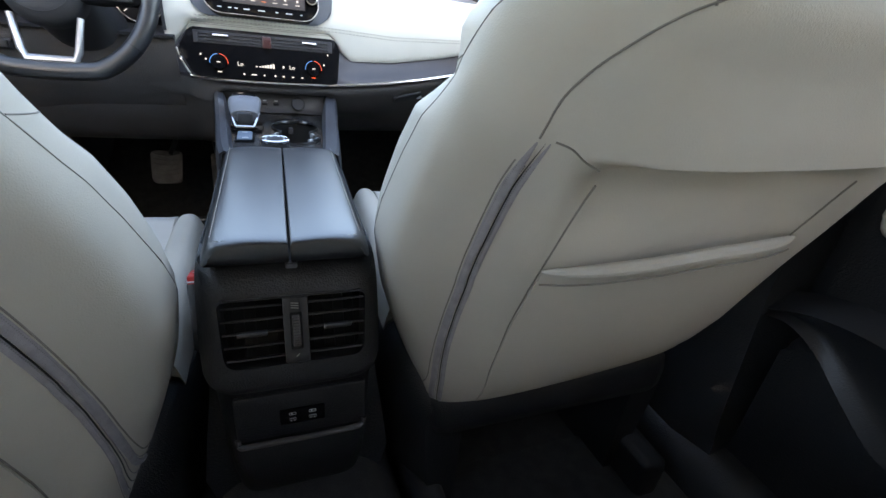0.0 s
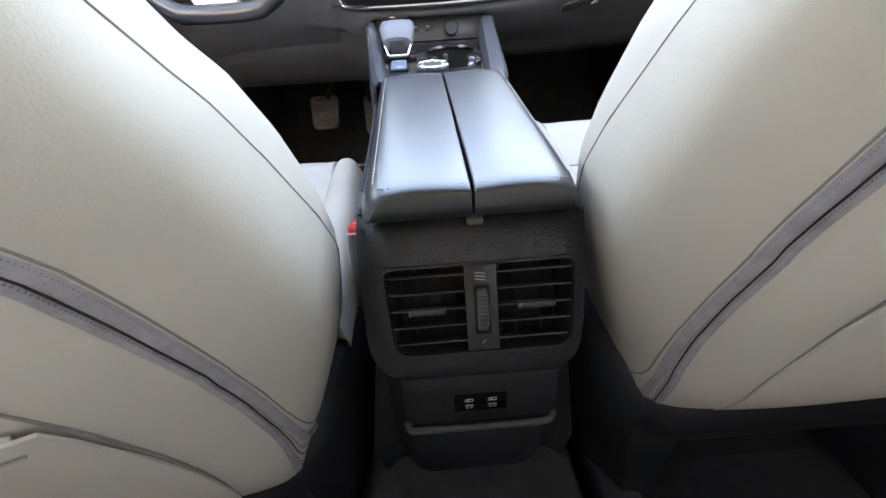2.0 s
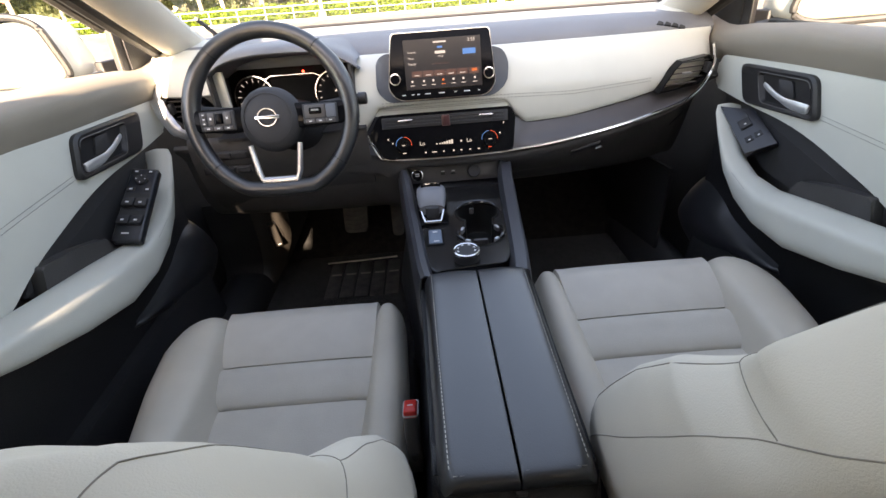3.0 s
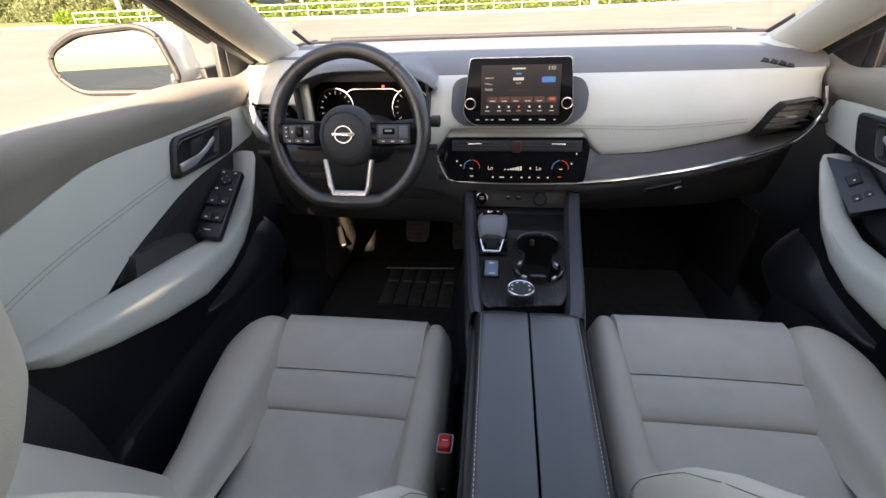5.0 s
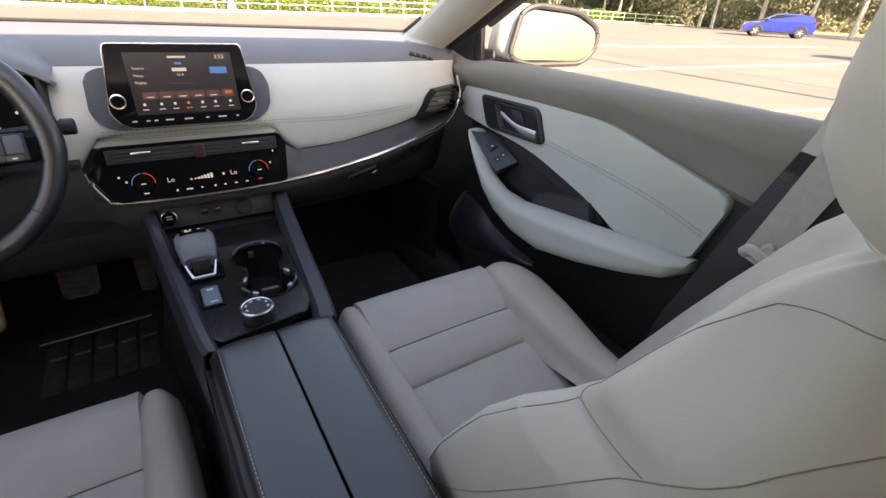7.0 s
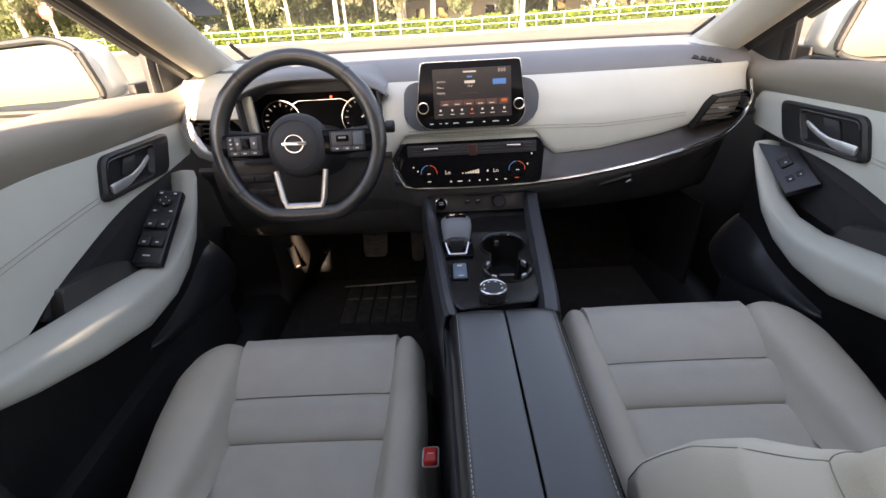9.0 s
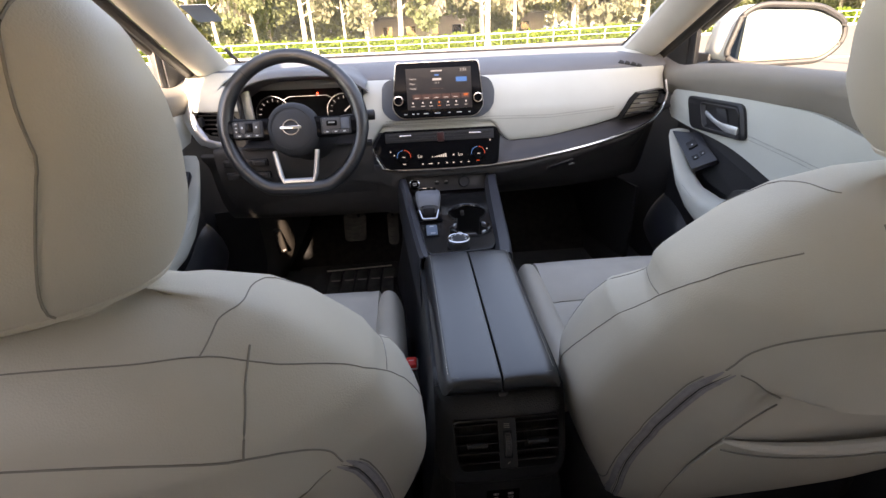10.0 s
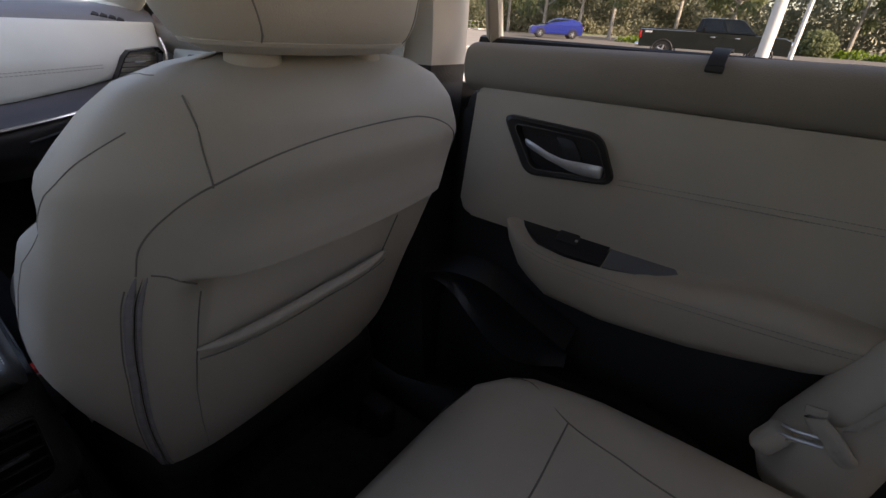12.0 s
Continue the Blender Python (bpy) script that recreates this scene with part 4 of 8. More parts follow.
    for y0, y1 in ((0.06, 0.3275), (0.3305, 0.4115), (0.4145, 0.576)):
        rings = []
        for t in np.linspace(0, 1, 17):
            y = lerp(y0, y1, t)
            puff = 0.009 * (1 - abs(2 * t - 1) ** 4)
            zt = table(y, [0.04, 0.2, 0.329, 0.413, 0.52, 0.560, 0.576], [0.375, 0.374, 0.402, 0.430, 0.458, 0.452, 0.428]) + puff - 0.006
            xr = table(y, [0.2, 0.33, 0.42, 0.53, 0.56], [0.152, 0.154, 0.159, 0.171, 0.177])
            sec = [(-0.170, 0.33), (-0.168, zt - 0.012), (-0.145, zt - 0.002), (-0.07, zt), (0.05, zt), (xr - 0.025, zt - 0.002), (xr, zt - 0.012), (xr + 0.002, 0.33)]
            rings.append([P(x, y + ahead, z) for x, z in curve(sec, 3, True)])
        part("seat_panel", loft(rings), LEATHER_SEAT, seat, "perforated centre panel", 50)
    part("front_skirt", rbox(P(0, 0.35, 0.25), (0.42, 0.34, 0.14), 0.03), BLACK, seat, "black plastic seat skirt")
    for sx in (-1, 1):
        part("seat_rail", rbox(P(sx * 0.19, 0.22, 0.10), (0.05, 0.62, 0.20), 0.015), COVER_BLACK, seat, "black seat rail cover")
        rings = []
        for y in np.linspace(-0.025, 0.47, 14):
            top = table(y, [-0.035, 0.02, 0.08, 0.2, 0.47], [0.368, 0.40, 0.415, 0.395, 0.375])
            wide = table(y, [-0.035, 0.03, 0.2, 0.47], [0.196, 0.232, 0.252, 0.246])
            rings.append([P(sx * x, y, z) for x, z in curve([(0.15, 0.05), (wide - 0.035, 0.06), (wide - 0.012, 0.20), (wide, 0.30), (wide - 0.002, top - 0.03), (wide - 0.022, top), (0.15, top - 0.012)], 3, True)])
        part("side_shield", loft(rings), COVER_BLACK, seat, "black seat side shield")
    return seat


front_seat("passenger_seat", 0.36, 1, 0.0, 0.0, "pale leather front passenger seat with rear map pocket")
front_seat("driver_seat", -0.374, -1, -0.017, -0.047, "pale leather driver seat with rear map pocket")


def headrest(cx, cy, cz, label):
    h = thing("headrest", label, "headrest", "front headrests")
    rings = []
    for t in np.linspace(0, 1, 32):
        z = lerp(0.0, 0.215, t)
        k = max(0.55, (1 - abs(2 * t - 1) ** 10) ** 0.5)
        w = table(z, [0.0, 0.006, 0.015, 0.03, 0.05, 0.085, 0.115, 0.15, 0.18, 0.20, 0.215], [0.096, 0.110, 0.119, 0.127, 0.132, 0.136, 0.134, 0.122, 0.098, 0.068, 0.03])
        back = (-0.078 - 0.010 * t) * lerp(k, 1, 0.45)
        front = table(z, [0.0, 0.006, 0.022, 0.05, 0.09, 0.15, 0.19, 0.205, 0.215], [0.044, 0.060, 0.084, 0.104, 0.110, 0.108, 0.084, 0.058, 0.02])
        sec = []
        for a in np.linspace(-90, 90, 9):
            c, si = math.cos(radians(a)), math.sin(radians(a))
            sec.append((w * max(0.0, c) ** 0.92, si * (front if si > 0 else -back)))
        full = sec + [(-x, y) for x, y in sec[-2:0:-1]]
        rings.append([(cx + x, cy + y, cz + z) for x, y in curve(full, 4, True)])
    body = part("cushion", loft(rings), LEATHER, h, "pale leather cushion", 60)
    for sx in (-1, 1):
        pts = []
        for ring in rings[1:-3]:
            rear = sorted((p[0], p[1]) for p in ring if p[1] <= cy)
            x = cx + sx * min(0.108, 0.076 + 0.34 * (ring[0][2] - cz))
            pts.append((x, float(np.interp(x, [p[0] for p in rear], [p[1] for p in rear])) - 0.0003, ring[0][2]))
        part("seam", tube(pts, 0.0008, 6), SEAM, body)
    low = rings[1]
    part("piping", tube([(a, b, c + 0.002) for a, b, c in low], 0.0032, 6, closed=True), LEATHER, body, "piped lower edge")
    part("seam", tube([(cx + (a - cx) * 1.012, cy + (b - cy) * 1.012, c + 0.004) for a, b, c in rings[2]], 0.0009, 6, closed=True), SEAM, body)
    for sx in (-1, 1):
        part("post_collar", lathe([(0.021, -0.012), (0.024, 0.0), (0.022, 0.012), (0.012, 0.014)], (cx + sx * 0.06, cy - 0.005, cz - 0.010), n=20), LEATHER, h, "pale post collar")
        part("post", tube([(cx + sx * 0.06, cy - 0.005, cz - 0.02), (cx + sx * 0.06, cy - 0.005, cz + 0.03)], 0.006, 10), CHROME, h, "steel post")
    return h


headrest(0.342, -0.168, 0.907, "pale leather headrest on the passenger seat")
headrest(-0.374, -0.172, 0.862, "pale leather headrest on the driver seat")

# ---- belt buckles beside the console ----
for cx, dz in ((-0.127, 0.0), (0.108, 0.0)):
    b = thing("belt_buckle", "black seat belt buckle with red release button", "seat belt buckle", "front belt buckles")
    m = pose(cx, 0.200, 0.385, -12, 0, 0)
    shell_ = part("shell", rbox((0, 0, 0.004), (0.024, 0.040, 0.112), 0.006, 3), PORT, b, "dark grey buckle shell")
    shell_.matrix_local = m
    btn = part("button", rbox((0, -0.003, 0.060), (0.021, 0.031, 0.020), 0.004, 3), RED, b, "red release button")
    btn.matrix_local = m
    lip_ = part("rim", tube([(x, y, 0.061) for x, y in rounded([(-0.0115, -0.0195), (0.0115, -0.0195), (0.0115, 0.0195), (-0.0115, 0.0195)], 0.005)], 0.0013, 6, closed=True), SILVER, b, "bright edge of the buckle mouth")
    lip_.matrix_local = m
    part("press_mark", rbox((0, -0.003, 0.0702), (0.009, 0.0016, 0.0005), 0, 1), ICON, btn)
    part("anchor", rbox((cx, 0.19, 0.28), (0.012, 0.03, 0.2), 0.004), BLACK_SOFT, b)

# ---- rear bench ----
bench = thing("rear_bench", "pale leather rear bench seat", "car seat")
for sx in (-1, 1):
    rings = []
    for y in np.linspace(-0.278, -0.98, 22):
        zt = table(y, [-0.98, -0.7, -0.45, -0.36, -0.30, -0.278], [0.43, 0.458, 0.476, 0.474, 0.450, 0.405])
        xo = table(y, [-0.98, -0.72, -0.6, -0.48, -0.36, -0.30, -0.278], [0.62, 0.62, 0.612, 0.60, 0.575, 0.53, 0.50])
        sec = [(0.004, 0.22), (0.004, zt - 0.02), (0.02, zt), (0.2, zt + 0.002), (0.36, zt), (0.47, zt - 0.004), (xo - 0.045, zt - 0.002), (xo - 0.008, zt - 0.03), (xo, zt - 0.08), (xo - 0.02, 0.22)]
        rings.append([(sx * x, y, z) for x, z in curve(sec, 4, True)])
    cush = part("cushion", loft(rings), LEATHER, bench, "pale leather cushion", 50)

    def bench_z(x, y):
        zt = table(y, [-0.98, -0.7, -0.45, -0.36, -0.30, -0.278], [0.43, 0.458, 0.476, 0.474, 0.450, 0.405])
        xo = table(y, [-0.98, -0.72, -0.6, -0.48, -0.36, -0.30, -0.278], [0.62, 0.62, 0.612, 0.60, 0.575, 0.53, 0.50])
        return float(np.interp(x, [0.02, 0.2, 0.36, 0.47, xo - 0.045, xo - 0.008], [zt, zt + 0.002, zt, zt - 0.004, zt - 0.002, zt - 0.03]))

    for line in ([(0.512, -0.306), (0.536, -0.375), (0.500, -0.455), (0.492, -0.53), (0.487, -0.60), (0.48, -0.93)], [(0.500, -0.455), (0.44, -0.458), (0.385, -0.461), (0.25, -0.463), (0.15, -0.462)]):
        part("seam", tube([(sx * x, y, bench_z(x, y) + 0.0003) for x, y in curve(line, 8)], 0.0012, 6), SEAM, cush)
    rings = []
    for y, z, w, d in ((-0.735, 0.40, 0.040, 0.050), (-0.730, 0.44, 0.052, 0.062), (-0.735, 0.50, 0.054, 0.060), (-0.757, 0.58, 0.054, 0.056), (-0.785, 0.66, 0.052, 0.052), (-0.84, 0.80, 0.046, 0.048), (-0.89, 0.92, 0.03, 0.03)):
        rings.append([(sx * (0.672 + w * math.cos(a)), y + d * math.sin(a), z) for a in np.linspace(0, 2 * math.pi, 25)[:-1]])
    part("side_bolster", loft(rings), LEATHER, bench, "pale leather side bolster", 60)
    rings = []
    for t in np.linspace(0, 1, 16):
        z = lerp(0.40, 1.0, t)
        y = -0.93 - 0.22 * t
        w = 0.62 - 0.1 * t
        rings.append([(sx * x, yy, z) for x, yy in curve([(0.004, y - 0.12), (0.004, y), (0.1, y + 0.012), (w - 0.1, y + 0.012), (w, y - 0.03), (w, y - 0.12)], 4, True)])
    part("backrest", loft(rings), LEATHER, bench, "pale leather backrest", 50)
part("bench_base", rbox((0, -0.66, 0.12), (1.16, 0.62, 0.24), 0.03), CARPET, bench, "black carpeted base")

# ---- rear seat belt: webbing, buckle tongue and anchor pad on the bench's outer edge ----
rb = thing("rear_seat_belt", "pale webbing seat belt with plastic tongue", "seat belt")
web = curve([(0.640, -0.83, 0.80), (0.618, -0.765, 0.66), (0.613, -0.738, 0.585), (0.611, -0.716, 0.545), (0.613, -0.69, 0.522)], 8)
rows = [[(x + 0.004 * k * k, y - 0.012 * k, z + 0.022 * k) for k in (-1, -0.5, 0, 0.5, 1)] for x, y, z in web]
part("webbing", sheet(rows, 0.002), BELT, rb, "pale woven webbing")
part("tongue", tube(curve([(0.609, -0.690, 0.574), (0.605, -0.694, 0.560), (0.604, -0.714, 0.545), (0.604, -0.730, 0.528), (0.609, -0.737, 0.520)], 5), 0.0105, 10, flat=((1, 0, 0), 0.6)), BELT, rb, "pale plastic tongue cover")
for dz in (0.0, 0.012):
    part("steel_bar", tube(curve([(0.612, -0.672, 0.519 + dz), (0.606, -0.682, 0.522 + dz), (0.605, -0.700, 0.526 + dz), (0.606, -0.712, 0.528 + dz)], 4), 0.0022, 6), SILVER, rb, "steel bar of the tongue")
part("anchor_pad", rbox((0.628, -0.672, 0.492), (0.030, 0.030, 0.05), 0.012, 3, pose(0, 0, 0, 20, 0, 0)), LEATHER, rb, "pale anchor pad")

# ---- front passenger belt beside the middle pillar ----
for s in (1, -1):
    fb = thing("front_seat_belt", "pale webbing seat belt hanging from the middle pillar", "seat belt", "front seat belts")
    rows = [[(s * table(z, [0.3, 0.72, 0.9, 1.2], [0.652, 0.657, 0.648, 0.60]), 0.046 + k * 0.023 - 0.25 * (z - 0.71), z + 0.006 * k) for k in (-1, 0, 1)] for z in np.linspace(0.70, 1.22, 16)]
    part("webbing", sheet(rows, 0.002), BELT, fb, "pale woven webbing")
    part("stop_button", lathe([(0.010, 0), (0.010, 0.006), (0.006, 0.009)], (s * 0.642, 0.03, 0.735), axis=(-s, 0, 0), n=16), BELT, fb)
    part("tongue", tube(curve([(s * 0.640, 0.060, 0.716), (s * 0.634, 0.050, 0.728), (s * 0.632, 0.030, 0.722), (s * 0.636, 0.012, 0.712)], 5), 0.009, 8, flat=((1, 0, 0), 0.6)), BELT, fb, "pale tongue")
    part("guide_loop", rbox((s * 0.603, -0.092, 1.225), (0.03, 0.07, 0.035), 0.012), PILLAR, fb, "pale pillar guide loop")


# ---- dashboard ----
dash = thing("dashboard", "two-tone dashboard with pale padded face and grey top", "dashboard")


def bulge(x):
    """How far forward the pad curves away towards the doors."""
    return 0.075 * max(0, (abs(x) - 0.1) / 0.56) ** 2.0


# grey top from the windscreen to the front edge
rows = []
for x in np.linspace(-0.69, 0.69, 47):
    e = bulge(x)
    f = 0.045 * (abs(x) / 0.69) ** 2
    prof = [(1.345 - 0.055 * abs(x / 0.7) ** 2.2, 0.936), (1.28 - f, 0.9365), (1.15 - f * 0.5, 0.934), (1.02, 0.926), (0.955 + e * 0.3, 0.908), (0.928 + e * 0.4, 0.890), (0.932 + e * 0.4, 0.872)]
    rows.append([(x, y, z) for y, z in curve(prof, 4)])
part("top_pad", sheet(rows, 0.006), DASH_GREY, dash, "grey grained dash top")


def white_bottom(x):
    return table(x, [-0.22, -0.205, -0.18, 0.14, 0.155, 0.185, 0.30, 0.45, 0.53, 0.70], [0.715, 0.735, 0.768, 0.766, 0.735, 0.712, 0.716, 0.737, 0.752, 0.772])


rows = []
for x in np.concatenate([np.linspace(-0.235, -0.17, 8), np.linspace(-0.15, 0.13, 12), np.linspace(0.145, 0.70, 40)]):
    e = bulge(x) if x > 0 else 0
    zb = white_bottom(x)
    end = max(0, (x - 0.670) / 0.03) ** 2 * 0.03
    prof = [(0.945 + e * 0.4 + end, 0.874), (0.927 + e * 0.4 + end, 0.8865), (0.904 + e * 0.6 + end, 0.884), (0.870 + e + end, 0.857), (0.849 + e + end, 0.818), (0.840 + e + end, max(0.785, zb + 0.012)), (0.845 + e + end, zb + 0.004), (0.862 + e + end, zb)]
    rows.append([(x, y, z) for y, z in curve(prof, 5)])
pad = part("face_pad", sheet(rows, 0.005), DASH_PALE, dash, "pale leatherette passenger-side pad")
for off in (0.0, 0.007):
    st = []
    for x in np.linspace(-0.17, 0.515, 40):
        e = bulge(x) if x > 0 else 0
        z = table(x, [-0.2, 0.14, 0.3, 0.52], [0.784, 0.784, 0.778, 0.788]) - off
        y = 0.8405 + e - 0.0012 - 0.0 * off
        st.append((x, y, z))
    part("stitching", dashes(st, 0.006, 0.003, 0.0008), STITCH_GREY, pad, "double stitched seam")

# pale corner caps that close the top towards the doors and the pillars
rows = []
for v in np.linspace(0, 1, 14):
    row = []
    for u in np.linspace(0, 1, 9):
        x = lerp(lerp(0.615, 0.565, v), 0.702, u)
        e = bulge(x)
        prof = curve([(0.915 + e * 0.5, 0.878), (0.930 + e * 0.45, 0.8875), (0.950 + e * 0.4, 0.903), (0.985 + e * 0.2, 0.921), (1.04, 0.933), (1.13, 0.940)], 4)
        y, z = prof[round(v * (len(prof) - 1))]
        edge = 0.006 * (1 - u) ** 4
        row.append((x, y + 0.03 * max(0, (x - 0.670) / 0.03) ** 2, z - edge))
    rows.append(row)
part("corner_cap", sheet(rows, 0.004), DASH_PALE, dash, "pale corner cap under the pillar")
rows = []
for v in np.linspace(0, 1, 16):
    row = []
    for u in np.linspace(0, 1, 9):
        x = lerp(lerp(0.66, 0.600, v), 0.748, u)
        k = 0.022 * max(0, (x - 0.678) / 0.07) ** 2
        prof = curve([(0.918 + k, 0.84), (0.914 + k, 0.857), (0.926 + k, 0.886), (0.955 + k, 0.902), (1.0, 0.917), (1.08, 0.934)], 4)
        y, z = prof[round(v * (len(prof) - 1))]
        row.append((-x, y, z))
    rows.append(row)
part("corner_cap", sheet(rows, 0.004), DASH_PALE, dash)
# side demister slots near the passenger corner
for k, (x, y, z) in enumerate(((0.546, 0.958, 0.9035), (0.564, 0.955, 0.9005), (0.582, 0.952, 0.897), (0.599, 0.949, 0.892))):
    part("demister_slot", prism([(-0.009, -0.004), (0.008, -0.006), (0.009, 0.002), (-0.002, 0.007)], (x, y + 0.0012, z - 0.0018), (1, 0, -0.12), (0.1, 0.75, 0.65), 0.004, 0), RUBBER, dash, "dark side demister slot" if k == 0 else "")

# chrome strip and dark trim below the pad
CHROME_LINE = [(-0.214, 0.832, 0.712), (-0.206, 0.826, 0.690), (-0.190, 0.820, 0.660), (-0.176, 0.816, 0.652), (-0.10, 0.808, 0.649), (0.02, 0.806, 0.649), (0.127, 0.808, 0.652), (0.25, 0.815, 0.662), (0.40, 0.832, 0.683), (0.52, 0.852, 0.706), (0.60, 0.870, 0.727), (0.645, 0.888, 0.750), (0.672, 0.903, 0.782), (0.682, 0.912, 0.815), (0.680, 0.925, 0.85)]
line = curve(CHROME_LINE, 6)
part("chrome_strip", tube(line, 0.0042, 8), CHROME, dash, "satin chrome accent strip")
rows = []
for x in np.linspace(0.14, 0.668, 30):
    e = bulge(x)
    c = [p for p in line if abs(p[0] - x) < 0.02 and p[2] < 0.8]
    c = min(line, key=lambda p: abs(p[0] - x))
    zt = white_bottom(x) + 0.004
    prof = [(0.862 + e, zt), (0.850 + e, zt - 0.006), (lerp(0.850 + e, c[1], 0.6) + 0.006, lerp(zt, c[2], 0.55)), (c[1] + 0.001, c[2] + 0.002), (c[1] + 0.02, c[2] - 0.004)]
    rows.append([(x, y, z) for y, z in curve(prof, 4)])
part("trim_strip", sheet(rows, 0.004), BROWN_TRIM, dash, "dark satin trim strip")

# lower dash, glovebox and knee panels
rows = []
for x in np.linspace(-0.70, 0.70, 57):
    if x > -0.2:
        c = min(line[6:], key=lambda p: abs(p[0] - x)) if x < 0.67 else line[-12]
        y0, z0 = c[1] + 0.004, c[2] - 0.004
    else:
        y0, z0 = 0.835, table(x, [-0.7, -0.5, -0.2], [0.72, 0.71, 0.655])
    side = 0.03 * (abs(x) / 0.7) ** 4
    if -0.142 < x < 0.136:
        prof = [(y0 + 0.01, z0), (y0 + 0.002, z0 - 0.010), (y0 + 0.006, z0 - 0.020), (y0 + 0.02, 0.622), (y0 + 0.05, 0.620), (y0 + 0.12, 0.618), (1.25, 0.61), (1.58, 0.60)]
    elif x > 0:
        prof = [(y0 + 0.01, z0), (y0 + 0.002, z0 - 0.012), (y0 + 0.014 + side, z0 - 0.034), (y0 + 0.055 + side, z0 - 0.075), (y0 + 0.11 + side, 0.55), (y0 + 0.18 + side, 0.50), (1.25, 0.47), (1.58, 0.46)]
    else:
        prof = [(y0 + 0.01, z0), (y0 + 0.002, z0 - 0.012), (y0 + 0.006 + side, z0 - 0.05), (y0 + 0.02 + side, 0.60), (y0 + 0.045 + side, 0.53), (y0 + 0.12 + side, 0.47), (1.25, 0.46), (1.58, 0.46)]
    rows.append([(x, y, z) for y, z in curve(prof, 4)])
low = part("lower_panel", sheet(rows, 0.006), LOWER_GREY, dash, "black grained lower dash")
part("glovebox_gap", tube([(0.145, 0.815, 0.640), (0.145, 0.828, 0.615), (0.15, 0.868, 0.578)], 0.0014, 5), RUBBER, low)
part("glovebox_gap", tube([(0.615, 0.880, 0.715), (0.615, 0.893, 0.690), (0.61, 0.935, 0.648)], 0.0014, 5), RUBBER, low)
gl = part("glovebox_latch", prism(rounded([(0, 0), (0.075, 0.008), (0.08, 0.03), (0.0, 0.022)], 0.004), (0.305, 0.858, 0.614), (1, 0.12, 0.16), (0, -0.7, 0.72), 0.006, 0.002), BLACK_SOFT, dash, "black glovebox latch")
part("latch_edge", prism([(0, 0), (0.018, 0.0), (0.009, 0.009)], (0.373, 0.846, 0.628), (1, 0.12, 0.16), (0, -0.7, 0.72), 0.003, 0), SILVER, gl, "bright latch edge")

# vents at both ends
VENT_O = [(0.522, 0.866, 0.752), (0.556, 0.872, 0.806), (0.576, 0.880, 0.822), (0.655, 0.898, 0.829), (0.668, 0.902, 0.815), (0.650, 0.893, 0.776), (0.630, 0.884, 0.765)]
for s in (1, -1):
    shift = 0.0 if s > 0 else -0.042
    cxm = sum(p[0] for p in VENT_O) / len(VENT_O)
    czm = sum(p[2] for p in VENT_O) / len(VENT_O)
    ring0 = [(a, b - 0.010, c) for a, b, c in VENT_O]
    ring1 = [(lerp(a, cxm, 0.05), b - 0.011, lerp(c, czm, 0.07)) for a, b, c in VENT_O]
    ring2 = [(lerp(a, cxm, 0.07), b + 0.035, lerp(c, czm, 0.09)) for a, b, c in VENT_O]
    base = [(a, b + 0.02, c) for a, b, c in VENT_O]
    bm = bmesh.new()
    vs = add_grid(bm, [[(s * a, b, c) for a, b, c in r] for r in (base, ring0, ring1, ring2)], close_u=True)
    bm.faces.new(vs[-1])
    v = part("side_vent", bm, GLOSS, dash, "black side air vent", 20)
    v.location.x = shift
    for k in range(5):
        z = 0.768 + 0.0125 * k
        xl = table(z, [0.752, 0.806, 0.822], [0.53, 0.562, 0.578])
        xr = table(z, [0.76, 0.776, 0.815], [0.63, 0.648, 0.660])
        part("louvre", rbox((s * (xl + xr) / 2, 0.873 + 0.26 * ((xl + xr) / 2 - 0.556), z), (xr - xl, 0.012, 0.0026), 0.001, 2, pose(0, 0, 0, -6, 0, s * 14.5)), PORT, v)
    part("vent_tab", rbox((s * 0.596, 0.876, 0.793), (0.026, 0.012, 0.0050), 0.002, 2, pose(0, 0, 0, 0, 0, s * 14.5)), LEVER, v, "bright vent tab")
    part("vent_wheel", rbox((s * 0.652, 0.888, 0.802), (0.012, 0.02, 0.026), 0.004, 2), BLACK_SOFT, v)

# driver side: pale end piece, instrument hood and lower cover
rows = []
for x in np.linspace(-0.745, -0.555, 16):
    end = max(0, (abs(x) - 0.69) / 0.06) ** 2 * 0.05
    e = bulge(-x) * 0.6
    prof = [(0.955 + e * 0.4 + end, 0.875), (0.93 + e * 0.5 + end, 0.890), (0.895 + e * 0.6 + end, 0.882), (0.866 + e * 0.9 + end, 0.858), (0.850 + e * 0.9 + end, 0.832), (0.852 + e * 0.9 + end, 0.826)]
    rows.append([(x, y, z) for y, z in curve(prof, 4)])
part("end_pad", sheet(rows, 0.005), DASH_PALE, dash, "pale end pad beside the door")
part("end_pad", sheet([[(x, 0.915 - 0.35 * abs(x + 0.68), z) for x in np.linspace(-0.535, -0.565, 4)] for z in np.linspace(0.775, 0.88, 6)], 0.006), DASH_PALE, dash)
part("chrome_strip", tube(curve([(-0.722, 0.915, 0.85), (-0.728, 0.895, 0.82), (-0.712, 0.880, 0.78), (-0.685, 0.866, 0.748), (-0.63, 0.852, 0.735)], 6), [0.008] * 6 + [0.016] * 12 + [0.012] * 7, 12, flat=((0.2, -1, 0.1), 0.3)), SILVER, dash, "silver vent surround")
hood = []
